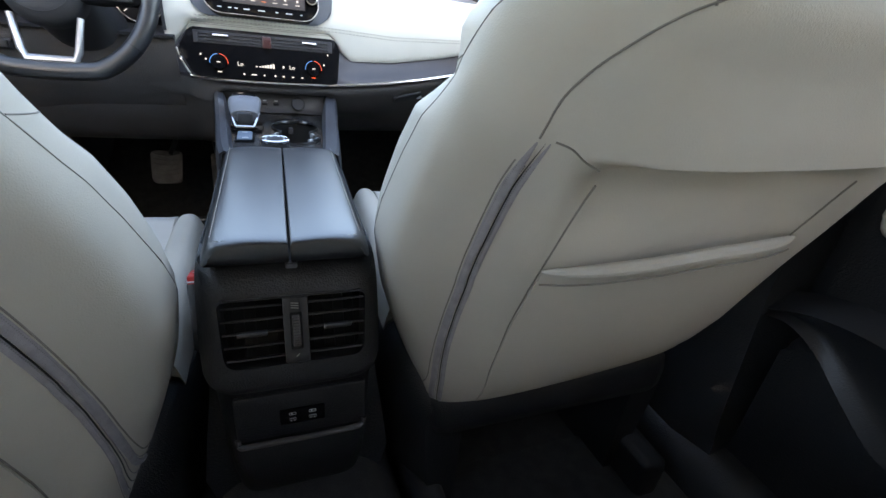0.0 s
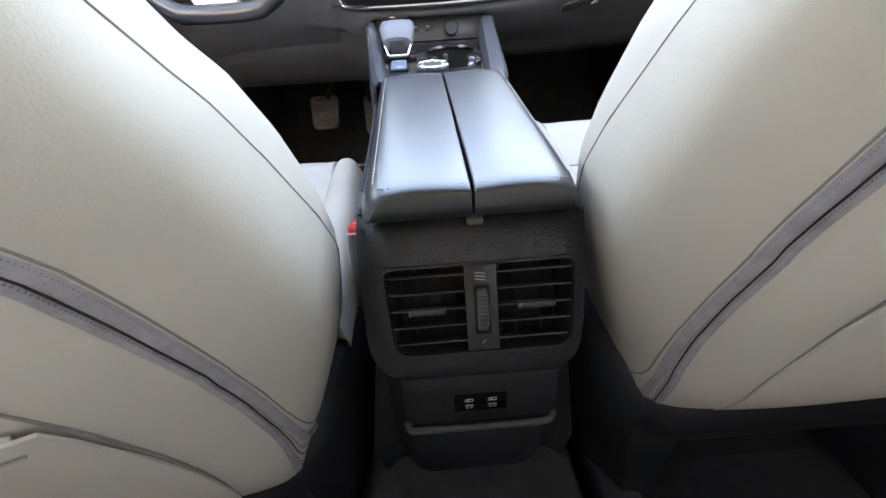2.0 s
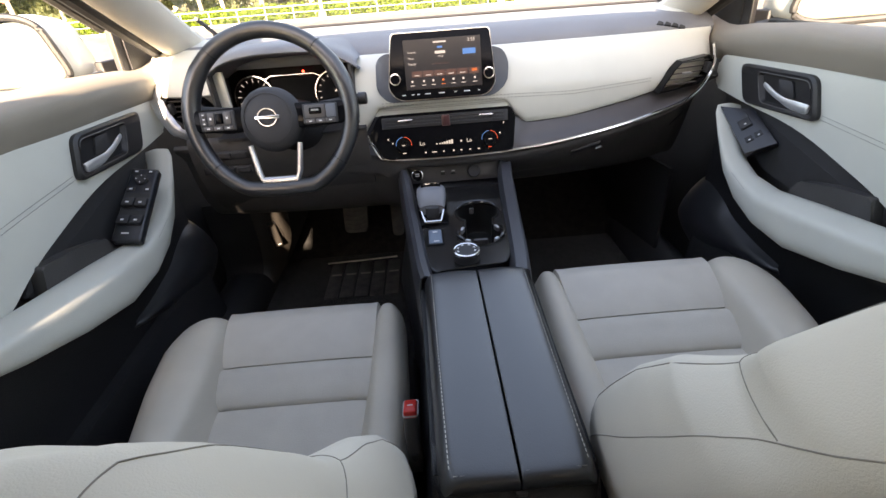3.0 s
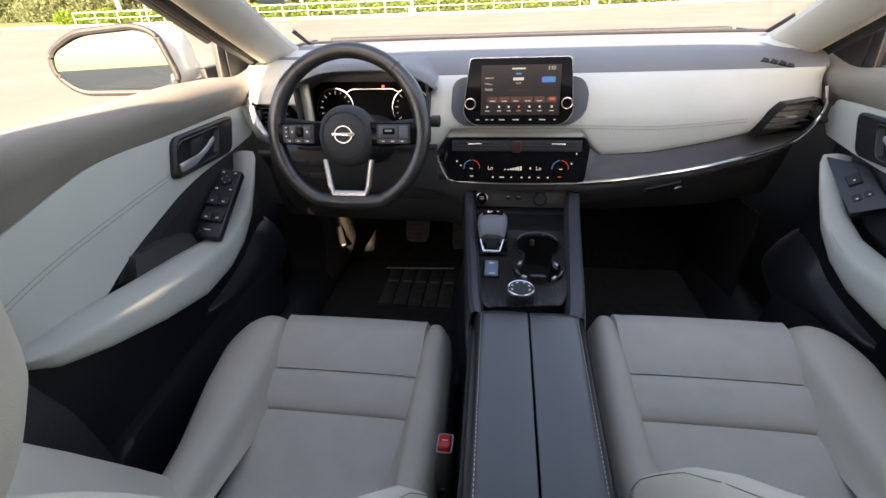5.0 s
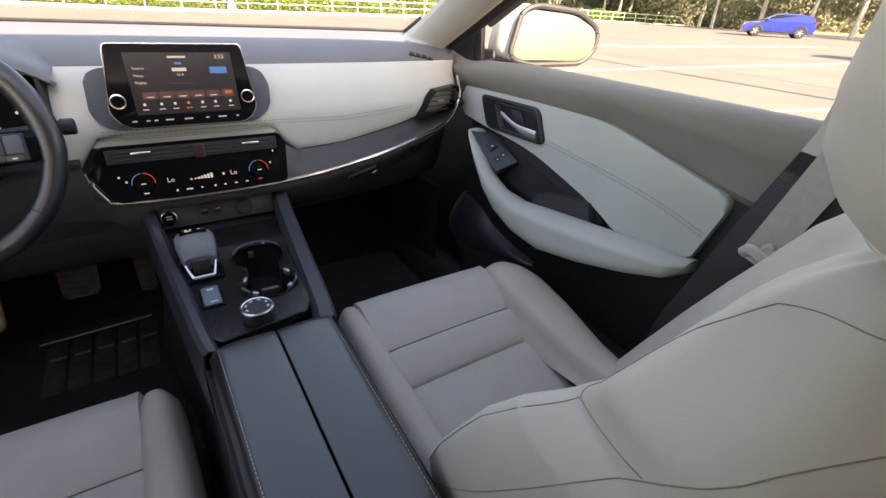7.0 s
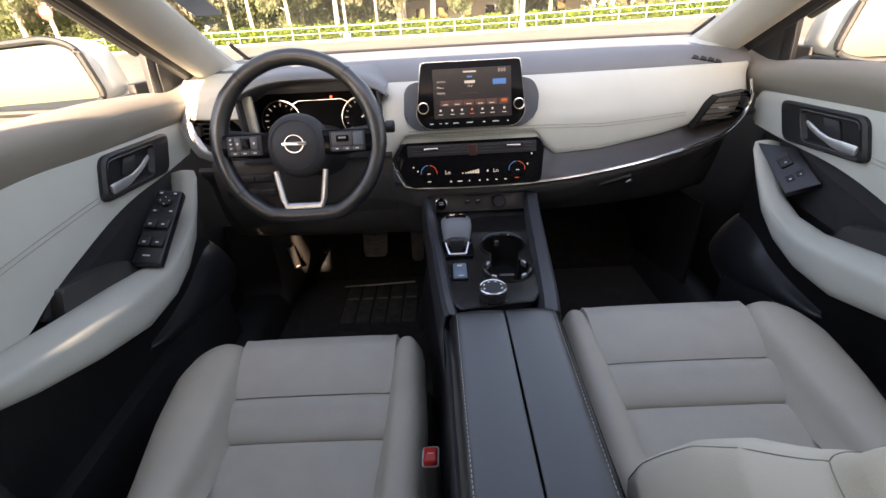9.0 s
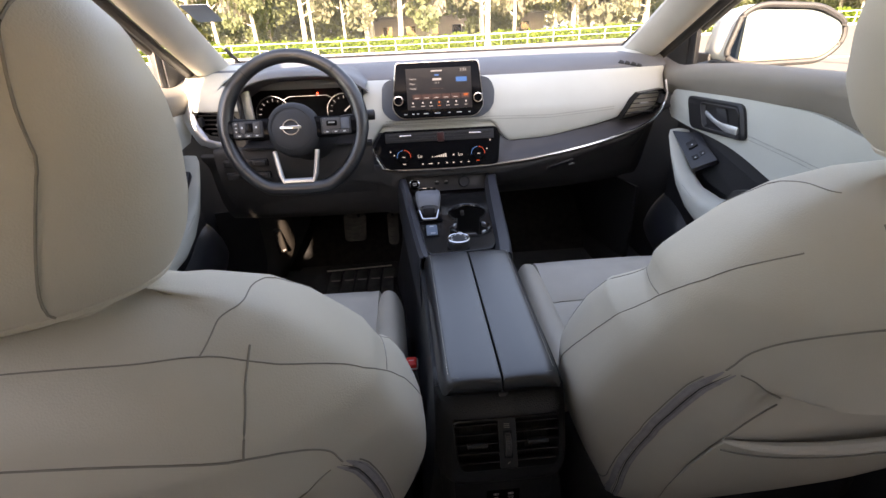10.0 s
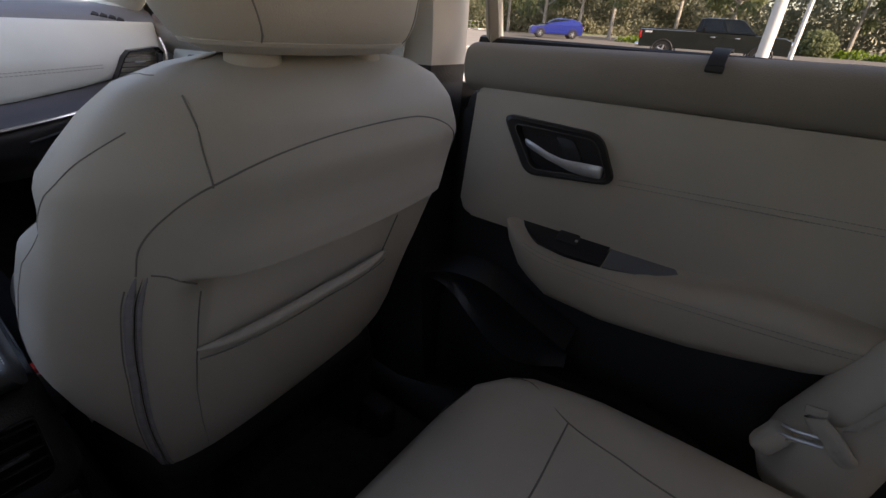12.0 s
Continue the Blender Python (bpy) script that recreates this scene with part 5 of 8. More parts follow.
for x in np.linspace(-0.575, -0.215, 25):
    t = (x + 0.575) / 0.36
    arch = 1 - abs(2 * t - 1) ** 3.2
    zt = 0.877 + 0.043 * arch
    hood.append([(x, y, z) for y, z in curve([(1.02, 0.925), (0.93, zt + 0.012), (0.86, zt + 0.010), (0.838, zt), (0.842, zt - 0.010), (0.90, zt - 0.018), (0.985, zt - 0.03)], 4)])
part("cluster_hood", sheet(hood, 0.005), DASH_GREY, dash, "dark grey instrument hood")
for sx, x in ((-1, -0.572), (1, -0.218)):
    part("hood_side", sheet([[(x - sx * 0.012 * (1 - t), lerp(0.836, 0.99, t), lerp(0.745, lerp(0.883, 0.88, t), k)) for t in np.linspace(0, 1, 6)] for k in np.linspace(0, 1, 6)], 0.006), BLACK_SOFT, dash)
part("cluster_floor", sheet([[(x, y, 0.735 + 0.02 * (y - 0.82) / 0.17) for x in np.linspace(-0.575, -0.215, 6)] for y in np.linspace(0.82, 0.99, 5)], 0.006), BLACK_SOFT, dash)
CLUSTER_BLACK = material("matt_cluster_black", (0.006, 0.006, 0.007), 0.7, vary=0.1, scale=20, spec=0.2)
cl = part("cluster_panel", rbox((-0.395, 0.975, 0.82), (0.36, 0.02, 0.17), 0.006, 2, pose(0, 0, 0, -12)), CLUSTER_BLACK, dash, "black instrument panel")
FACE = pose(-0.402, 0.957, 0.802, 78, 0, 0)
DIAL_WHITE = glowing("dial_white", (0.85, 0.87, 0.9), 0.12)
NEEDLE = glowing("needle_orange", (1.0, 0.35, 0.1), 0.15)
for gx in (-0.105, 0.105):
    g = part("gauge", lathe([(0.052, -0.004), (0.052, 0.006), (0.049, 0.007), (0.047, 0.0015), (0.001, 0.001)], (0, 0, 0), n=40), CLUSTER_BLACK, dash, "round gauge")
    g.matrix_local = FACE @ Matrix.Translation((gx, 0, 0))
    part("gauge_ring", lathe([(0.0525, 0.004), (0.0525, 0.0085), (0.0495, 0.0085), (0.049, 0.004)], (0, 0, 0), n=40, caps=False), CHROME, g, "bright gauge ring")
    for k in range(13):
        a = radians(220 - 260 * k / 12)
        c, si = math.cos(a), math.sin(a)
        bm = rbox((0.041 * c, 0.041 * si, 0.003), (0.009 if k % 2 == 0 else 0.005, 0.0014, 0.0006), 0, 1, pose(0, 0, 0, 0, 0, math.degrees(a)))
        part("tick", bm, DIAL_WHITE, g)
    a = radians(225 if gx < 0 else 40)
    part("needle", tube([(0, 0, 0.005), (0.038 * math.cos(a), 0.038 * math.sin(a), 0.005)], [0.0022, 0.0007], 6), DIAL_WHITE if gx > 0 else NEEDLE, g)
dsp = part("driver_display", rbox((0, 0, 0), (0.118, 0.075, 0.004), 0.002), CLUSTER_BLACK, dash, "small dark driver display")
dsp.matrix_local = FACE @ Matrix.Translation((0, 0.004, 0.002))
part("display_frame", tube([(-0.072, 0.036, 0.004), (-0.055, 0.044, 0.004), (0.055, 0.044, 0.004), (0.072, 0.036, 0.004)], 0.0022, 6), CHROME, dsp, "bright display frame")
part("warning_lamp", lathe([(0.003, 0), (0.003, 0.002), (0.001, 0.003)], (0.03, 0.05, 0.003), n=10), glowing("red_lamp", (1, 0.05, 0.03), 2.0), dsp)
# knee cover and small buttons beside the column
kn = part("knee_cover", sheet([[(x, y, z) for y, z in curve([(0.842, 0.735), (0.83, 0.72), (0.832, 0.66), (0.86, 0.58), (0.93, 0.50), (1.02, 0.47)], 4)] for x in np.linspace(-0.66, -0.215, 10)], 0.006), LOWER_GREY, dash, "black knee cover")
for z in (0.692, 0.655):
    bt = part("button_row", rbox((-0.575, 0.829, z), (0.125, 0.014, 0.022), 0.004), BLACK, dash, "black button row")
    for k in range(3):
        part("button", rbox((-0.615 + 0.04 * k, 0.823, z), (0.034, 0.008, 0.016), 0.003), BLACK_SOFT, bt)

# ---- touch screen ----
pod = part("screen_pod", prism(rounded([(-0.166, -0.045), (-0.140, -0.073), (0.115, -0.073), (0.148, -0.048), (0.152, 0.0), (0.138, 0.028), (0.115, 0.036), (-0.14, 0.036), (-0.160, 0.022)], 0.015), (-0.012, 0.853, 0.857), (1, 0, 0), (0, 0.10, 0.995), 0.012, 0.006), POD, dash, "blue-grey screen surround")
rows = []
for z in np.linspace(0.752, 0.800, 6):
    rows.append([(x, 0.841 + 0.016 * (abs(x + 0.012) / 0.19) ** 4 + 0.10 * (z - 0.752), z) for x in np.linspace(-0.20, 0.176, 21)])
part("lower_pad", sheet(rows, 0.004), DASH_PALE, dash, "pale padded strip below the screen")
for z in (0.7665, 0.770):
    part("stitch_line", tube([(x, 0.8375 + 0.016 * (abs(x + 0.012) / 0.19) ** 4 + 0.10 * (z - 0.752), z) for x in np.linspace(-0.19, 0.17, 21)], 0.0005, 5), SEAM, dash)
sc = thing("touch_screen", "black touch screen showing a radio page", "touch screen")
UP = Vector((0, 0.29, 0.957))
SC = Matrix.Translation((-0.016, 0.838, 0.858)) @ Matrix(((1, 0, 0), (0, UP.y, -UP.z), (0, UP.z, UP.y))).to_4x4()
# local axes: x across, y up the screen, z towards the cabin
bz = [(-0.114, 0.075), (0.110, 0.075), (0.120, -0.042), (0.100, -0.070), (-0.110, -0.070), (-0.130, -0.042)]
body = part("bezel", prism(rounded(bz, [0.008, 0.008, 0.012, 0.02, 0.02, 0.012]), (0, 0, -0.018), (1, 0, 0), (0, 1, 0), 0.030, 0.003), GLOSS, sc, "piano black bezel")
body.matrix_local = SC
trim = part("bezel_edge", tube([(a * 1.004, b * 1.006, 0.010) for a, b in rounded(bz, [0.008, 0.008, 0.012, 0.02, 0.02, 0.012])], 0.0018, 6, closed=True), CHROME, sc, "thin bright edge")
trim.matrix_local = SC
lcd = part("display", rbox((0, 0.006, 0.0126), (0.178, 0.108, 0.0012), 0.0004, 1), glowing("lcd_dark", (0.030, 0.024, 0.036), 0.03), sc, "lit dark radio page")
lcd.matrix_local = SC
TXT = glowing("lcd_white", (0.8, 0.8, 0.85), 0.13)
ORANGE = glowing("lcd_orange", (0.9, 0.22, 0.06), 0.14)
BLUE = glowing("lcd_blue", (0.05, 0.25, 0.75), 0.15)
GREYUI = glowing("lcd_grey", (0.30, 0.15, 0.13), 0.05)


def ui(x, y, w, h, mat, name="icon"):
    return part(name, rbox((x, y, 0.0135), (w, h, 0.0006), 0.0, 1), mat, lcd)


words("clock_text", "3:55", pose(0.068, 0.052, 0.0134), 0.0105, TXT, lcd)
words("menu_text", "Source", pose(-0.080, 0.033, 0.0134), 0.0068, TXT, lcd, align="LEFT")
words("menu_text", "Menu", pose(-0.080, 0.020, 0.0134), 0.0068, TXT, lcd, align="LEFT")
words("menu_text", "Replay", pose(-0.080, 0.008, 0.0134), 0.0068, TXT, lcd, align="LEFT")
words("menu_text", "Ch 8", pose(-0.005, 0.021, 0.0134), 0.006, TXT, lcd)
ui(-0.005, 0.052, 0.030, 0.0035, TXT, "title_bar")
ui(-0.005, 0.030, 0.024, 0.006, TXT, "station_badge")
ui(-0.005, 0.041, 0.012, 0.004, BLUE)
ui(0.062, 0.028, 0.03, 0.012, BLUE, "blue_tile")
ui(-0.006, 0.006, 0.04, 0.0016, GREYUI, "track_line")
for k in range(5):
    ui(-0.062 + 0.0265 * k, -0.0145, 0.024, 0.013, GREYUI, "preset")
    ui(-0.062 + 0.0265 * k, -0.0175, 0.012, 0.002, TXT)
ui(0.071, -0.0145, 0.022, 0.013, GREYUI, "preset")
ui(0.072, -0.013, 0.012, 0.006, ORANGE)
for k, x in enumerate((-0.074, -0.047, -0.025, -0.002, 0.022, 0.045, 0.072)):
    ui(x, -0.030, 0.0045, 0.0045, ORANGE if k == 3 else TXT)
    ui(x, -0.039, 0.010, 0.0014, ORANGE if k == 3 else TXT, "caption_bar")
for x in (-0.113, 0.104):
    k = part("knob", lathe([(0.0135, 0), (0.0135, 0.012), (0.0125, 0.0135), (0.0095, 0.0140), (0.0088, 0.0125), (0.001, 0.0122)], (x, -0.024, 0.011), n=28), GLOSS, sc, "black rotary knob")
    k.matrix_local = SC
    r = part("knob_ring", lathe([(0.0128, 0.0105), (0.0128, 0.0142), (0.0105, 0.0145), (0.0102, 0.0105)], (x, -0.024, 0.011), n=28, caps=False), CHROME, k, "bright knob ring")
for k, (x, w) in enumerate(((-0.096, 0.01), (-0.075, 0.008), (-0.062, 0.008), (-0.04, 0.016), (-0.008, 0.018), (0.025, 0.007), (0.052, 0.018), (0.08, 0.006))):
    b = part("hard_key_legend", rbox((x, -0.0585, 0.0124), (w * 0.8, 0.0020, 0.0006), 0.0, 1), ICON, sc)
    b.matrix_local = SC

# ---- climate panel ----
cp = thing("climate_panel", "gloss black climate panel with centre vents", "climate control")
CM = Matrix.Translation((-0.018, 0.814, 0.703)) @ Matrix(((1, 0, 0), (0, 0.22, -0.975), (0, 0.975, 0.22))).to_4x4()
out = [(-0.163, 0.058), (0.160, 0.058), (0.172, 0.035), (0.165, -0.045), (0.150, -0.050), (-0.150, -0.050), (-0.166, -0.040), (-0.190, 0.012)]
b = part("panel", prism(rounded(out, 0.008), (0, 0, -0.02), (1, 0, 0), (0, 1, 0), 0.020, 0.003), GLOSS, cp, "piano black panel")
b.matrix_local = CM
slot = part("vent_slot", rbox((-0.002, 0.038, 0.0005), (0.31, 0.026, 0.003), 0.001, 1), BLACK_SOFT, cp, "slim centre vent")
slot.matrix_local = CM
for z in (0.031, 0.038, 0.045):
    l = part("louvre", rbox((-0.002, z, 0.0025), (0.29, 0.0022, 0.004), 0.0008, 1), BLACK, slot)
for x in (-0.100, 0.098):
    t = part("vent_tab", rbox((x, 0.042, 0.006), (0.034, 0.0045, 0.006), 0.0015, 2), CHROME, slot, "bright vent tab")
hz = part("hazard_button", rbox((0, 0.036, 0.004), (0.020, 0.026, 0.005), 0.002, 2), material("dark_red_button", (0.06, 0.015, 0.015), 0.3, vary=0.1), cp, "dark red hazard button")
hz.matrix_local = CM
LAMP = glowing("climate_white", (0.75, 0.78, 0.8), 0.13)
CBLUE = glowing("climate_blue", (0.1, 0.35, 0.9), 0.11)
CRED = glowing("climate_red", (0.95, 0.12, 0.05), 0.11)
for x in (-0.108, 0.106):
    k = part("temperature_knob", lathe([(0.017, 0), (0.017, 0.010), (0.0155, 0.012), (0.001, 0.012)], (x, -0.016, -0.001), n=32), GLOSS, cp, "black temperature knob")
    k.matrix_local = CM
    for a0, a1, mat in ((185, 95, CBLUE), (85, -5, CRED)):
        pts = [(x + 0.0195 * math.cos(radians(a)), -0.016 + 0.0195 * math.sin(radians(a)), 0.001) for a in np.linspace(a0, a1, 12)]
        part("temperature_arc", tube(pts, 0.0007, 5), mat, k, "lit arc")
    part("legend", rbox((x, -0.016, 0.0116), (0.008, 0.0018, 0.0008), 0, 1), LAMP, k)
    part("legend", rbox((x, -0.036, 0.0005), (0.009, 0.002, 0.0008), 0, 1), LAMP if x < 0 else CRED, k)
for x in (-0.062, 0.055):
    w = words("temperature_text", "Lo", pose(x, -0.016, 0.0004), 0.013, LAMP, cp)
    w.matrix_local = CM @ pose(x, -0.016, 0.0004)
for k in range(6):
    f = part("fan_bar", rbox((-0.018 + 0.006 * k, -0.019 + 0.0006 * k, 0.0004), (0.0045, 0.002 + 0.0016 * k, 0.0008), 0, 1), LAMP, cp)
    f.matrix_local = CM
for x, y, w, h in ((-0.026, -0.019, 0.005, 0.005), (0.035, -0.016, 0.006, 0.008), (-0.055, -0.038, 0.006, 0.006), (-0.033, -0.038, 0.018, 0.004), (-0.010, -0.038, 0.005, 0.005), (0.015, -0.038, 0.006, 0.006), (0.034, -0.038, 0.007, 0.005), (0.056, -0.038, 0.008, 0.004), (0.078, -0.038, 0.008, 0.004), (-0.145, 0.0, 0.005, 0.006), (-0.135, -0.010, 0.005, 0.006), (0.132, -0.004, 0.005, 0.006), (0.142, 0.02, 0.004, 0.007), (-0.155, 0.028, 0.004, 0.010)):
    f = part("legend", rbox((x, y, 0.0004), (w * 0.65, h * 0.6, 0.0008), 0, 1), LAMP, cp)
    f.matrix_local = CM

# ---- steering wheel ----
wheel = thing("steering_wheel", "black leather flat-bottomed steering wheel with silver lower spoke", "steering wheel")
WM = Matrix.Translation((-0.386, 0.688, 0.812)) @ pose(0, 0, 0, 90 - 18.5, 0, 0)
# local axes: x across, y up the rim, z towards the driver
R = 0.165
rim = []
for k in range(72):
    a = 2 * math.pi * k / 72
    x, y = R * math.cos(a), R * math.sin(a)
    if y < -0.149:
        y = -0.149 - 0.25 * (abs(y) - 0.149)
    rim.append((x, y, 0.0))
b = part("rim", tube(rim, [0.0165 + 0.0015 * (1 if abs(p[0]) > 0.13 and p[1] > -0.02 else 0) for p in rim], 14, closed=True), BLACK_LEATHER, wheel, "black leather rim")
b.matrix_local = WM
for a in (50, 130, -38, 218):
    c, si = math.cos(radians(a)), math.sin(radians(a))
    j = part("rim_seam", tube([(R * c + 0.0168 * (c * math.cos(t)), R * si + 0.0168 * (si * math.cos(t)), 0.0168 * math.sin(t)) for t in np.linspace(0, 2 * math.pi, 16)[:-1]], 0.0009, 5, closed=True), RUBBER, b)
hub = part("airbag_cover", lathe([(0.062, -0.03), (0.066, -0.005), (0.064, 0.010), (0.055, 0.022), (0.040, 0.028), (0.001, 0.030)], (0, -0.010, 0.0), n=40), BLACK_SOFT, wheel, "black airbag cover")
hub.matrix_local = WM
part("cover_groove", tube([(0.049 * math.cos(a), -0.010 + 0.049 * math.sin(a), 0.0258) for a in np.linspace(0, 2 * math.pi, 40)[:-1]], 0.0008, 5, closed=True), RUBBER, hub)
part("badge_ring", tube([(0.019 * math.cos(a), -0.008 + 0.017 * math.sin(a), 0.0305) for a in np.linspace(0, 2 * math.pi, 32)[:-1]], 0.0020, 6, closed=True), CHROME, hub, "bright round badge")
part("badge_bar", rbox((0, -0.008, 0.0310), (0.050, 0.007, 0.003), 0.001, 2), CHROME, hub, "bright badge bar")
for sx in (-1, 1):
    sp = part("spoke", loft([[(sx * x, y, z) for y, z in curve([(yt, zz), (yt - 0.004, zz + 0.012), (yb + 0.004, zz + 0.012), (yb, zz), (yb + 0.004, zz - 0.01), (yt - 0.004, zz - 0.01)], 3, True)] for x, yt, yb, zz in ((0.045, 0.018, -0.030, 0.004), (0.09, 0.017, -0.032, 0.006), (0.125, 0.016, -0.028, 0.004), (0.165, 0.018, -0.026, 0.0))]), GLOSS, wheel, "gloss black spoke")
    sp.matrix_local = WM
    part("button_pad", rbox((sx * 0.105, -0.0065, 0.0175), (0.072, 0.040, 0.006), 0.004), BLACK_SOFT, sp, "black button pad")
    for k in range(3):
        part("button", rbox((sx * (0.084 + 0.0205 * k), -0.0215, 0.0205), (0.0195, 0.0085, 0.004), 0.0015, 2), PORT, sp)
        part("legend", rbox((sx * (0.084 + 0.0205 * k), -0.0215, 0.0227), (0.006, 0.0022, 0.0006), 0, 1), ICON, sp)
    if sx < 0:
        for k in range(3):
            part("button", rbox((-0.1315, 0.0065 - 0.0088 * k, 0.0205), (0.010, 0.0080, 0.004), 0.0015, 2), PORT, sp)
            part("legend", rbox((-0.1315, 0.0065 - 0.0088 * k, 0.0227), (0.004, 0.0020, 0.0006), 0, 1), ICON, sp)
        part("button", rbox((-0.084, -0.0025, 0.0205), (0.016, 0.026, 0.004), 0.002, 2), PORT, sp)
        part("button", rbox((-0.117, -0.0025, 0.0205), (0.014, 0.026, 0.004), 0.002, 2), PORT, sp)
        part("rocker", rbox((-0.1005, -0.0025, 0.0215), (0.0145, 0.020, 0.006), 0.002, 2), GLOSS, sp, "gloss black rocker")
        for x in (-0.1175, -0.084):
            part("legend", rbox((x, -0.0020, 0.0227), (0.004, 0.0045, 0.0006), 0, 1), ICON, sp)
    else:
        part("button", rbox((0.095, -0.0025, 0.0205), (0.042, 0.026, 0.004), 0.002, 2), PORT, sp)
        part("rocker", rbox((0.096, -0.0015, 0.0225), (0.026, 0.013, 0.005), 0.003, 2), GLOSS, sp, "gloss black rocker")
        part("legend", rbox((0.096, 0.0000, 0.0253), (0.015, 0.0035, 0.0006), 0, 1), STITCH_GREY, sp)
        part("button", rbox((0.1275, -0.0025, 0.0205), (0.020, 0.026, 0.004), 0.002, 2), POD, sp)
pts = [(-0.052, -0.060, 0.006), (-0.043, -0.118, 0.004), (-0.036, -0.135, 0.003), (0.036, -0.135, 0.003), (0.043, -0.118, 0.004), (0.052, -0.060, 0.006)]
lo = part("lower_spoke", tube(pts, [0.006, 0.007, 0.0085, 0.0085, 0.007, 0.006], 10), SILVER, wheel, "silver U-shaped lower spoke")
lo.matrix_local = WM
col = part("column_shroud", loft([[WM @ Vector((w * math.cos(a), 0.85 * w * math.sin(a) - 0.01, z)) for a in np.linspace(0, 2 * math.pi, 24)[:-1]] for z, w in ((-0.02, 0.055), (-0.05, 0.06), (-0.15, 0.07), (-0.20, 0.075))]), BLACK_SOFT, wheel, "black column shroud")
for sx, nm in ((1, "wiper_stalk"), (-1, "light_stalk")):
    st = part(nm, tube([WM @ Vector((sx * 0.05, 0.015, -0.045)), WM @ Vector((sx * 0.14, 0.022, -0.045)), WM @ Vector((sx * 0.19, 0.024, -0.042))], [0.006, 0.008, 0.012], 10), BLACK_SOFT, wheel, "black control stalk")
    part("stalk_tip", lathe([(0.013, 0), (0.013, 0.016), (0.010, 0.018)], WM @ Vector((sx * 0.178, 0.024, -0.042)), axis=WM.to_3x3() @ Vector((sx, 0, 0)), n=16), BLACK, st)

# ---- pedals and footwell things ----
def pedal(name, label, at, wide, tall, tilt, ribs, arm):
    """A pedal: a rounded rubber pad with raised ribs, on a bent steel arm."""
    p = thing(name, label, "pedal")
    m = pose(*at, -tilt, 0, 0)
    w, h = wide / 2, tall / 2
    pad = part("pad", prism(rounded([(-w, h), (-w * 0.92, -h), (w * 0.92, -h), (w, h)], [0.012, 0.018, 0.018, 0.012]), (0, 0.008, 0), (1, 0, 0), (0, 0, 1), 0.014, 0.004), STEEL, p, "worn ribbed rubber pad")
    pad.matrix_local = m
    for k in range(ribs):
        z = lerp(-h * 0.78, h * 0.72, k / (ribs - 1))
        part("rib", tube(curve([(-w * 0.8, -0.0065, z + 0.004), (0, -0.0065, z - 0.004), (w * 0.8, -0.0065, z + 0.004)], 4), 0.0022, 6), STEEL, pad)
    part("arm", tube(curve(arm, 4), 0.011, 8, flat=((1, 0, 0), 0.6)), BLACK, p, "black steel arm")
    return p


pedal("brake_pedal", "worn ribbed rubber brake pedal on a steel arm", (-0.346, 1.155, 0.335), 0.088, 0.105, 32, 6, [(-0.335, 1.17, 0.37), (-0.315, 1.24, 0.43), (-0.31, 1.36, 0.50), (-0.31, 1.5, 0.58)])
pedal("accelerator_pedal", "tall narrow black accelerator pedal", (-0.200, 1.165, 0.315), 0.044, 0.125, 26, 6, [(-0.200, 1.18, 0.36), (-0.215, 1.26, 0.42), (-0.22, 1.42, 0.50)])
HEEL = material("worn_grey_heel_rubber", (0.075, 0.073, 0.070), 0.5, vary=0.45, scale=30, grain=0.5, grain_scale=200, wear=0.15)
mat_ = thing("floor_mat", "black carpet floor mat with ribbed rubber heel pad", "floor mat")
part("carpet", rbox((-0.39, 0.92, FLOOR + 0.006), (0.44, 0.66, 0.012), 0.006, 2), CARPET, mat_, "black carpet")
for k in range(5):
    part("heel_rib", prism(rounded([(0.001 + 0.0523 * k, 0.0), (0.046 + 0.0523 * k, 0.0), (0.0455 + 0.0533 * k - 0.003, 0.222), (0.0005 + 0.0533 * k - 0.003, 0.222)], 0.006), (-0.468, 0.960, FLOOR + 0.010), (1, 0, 0), (0, 1, 0), 0.008, 0.003), HEEL, mat_, "ribbed rubber heel pad")
    part("rib_scuff", rbox((-0.443 + 0.0528 * k, 1.10, FLOOR + 0.0185), (0.036, 0.010, 0.0015), 0.0006, 1), STITCH_GREY, mat_, "pale scuff bar")
part("heel_edge", tube([(-0.492, 1.190, FLOOR + 0.016), (-0.36, 1.196, FLOOR + 0.016), (-0.224, 1.205, FLOOR + 0.016)], 0.003, 6), STITCH, mat_, "pale worn edge binding")
pm = thing("floor_mat", "black carpet floor mat in the passenger footwell", "floor mat")
part("carpet", rbox((0.42, 0.96, FLOOR + 0.006), (0.46, 0.66, 0.012), 0.006, 2), CARPET, pm, "black carpet")
for s in (1, -1):
    rmat = thing("rear_floor_mat", "black carpet mat in the rear footwell", "floor mat", "rear mats")
    part("carpet", rbox((s * 0.40, -0.16, FLOOR + 0.006), (0.44, 0.42, 0.012), 0.006, 2), CARPET, rmat, "black carpet")
    part("binding", tube([(s * 0.19, 0.04, FLOOR + 0.008), (s * 0.18, -0.36, FLOOR + 0.008), (s * 0.61, -0.36, FLOOR + 0.008), (s * 0.61, 0.04, FLOOR + 0.008)], 0.004, 6), RUBBER, rmat, "dark edge binding")
KICK = material("brown_black_kick_plastic", (0.062, 0.054, 0.048), 0.5, vary=0.15, scale=14, grain=0.4, grain_scale=400, wear=0.1)
kick = thing("kick_panel", "dark kick panel with bonnet release lever beside the footwell", "trim panel", kind="structure")
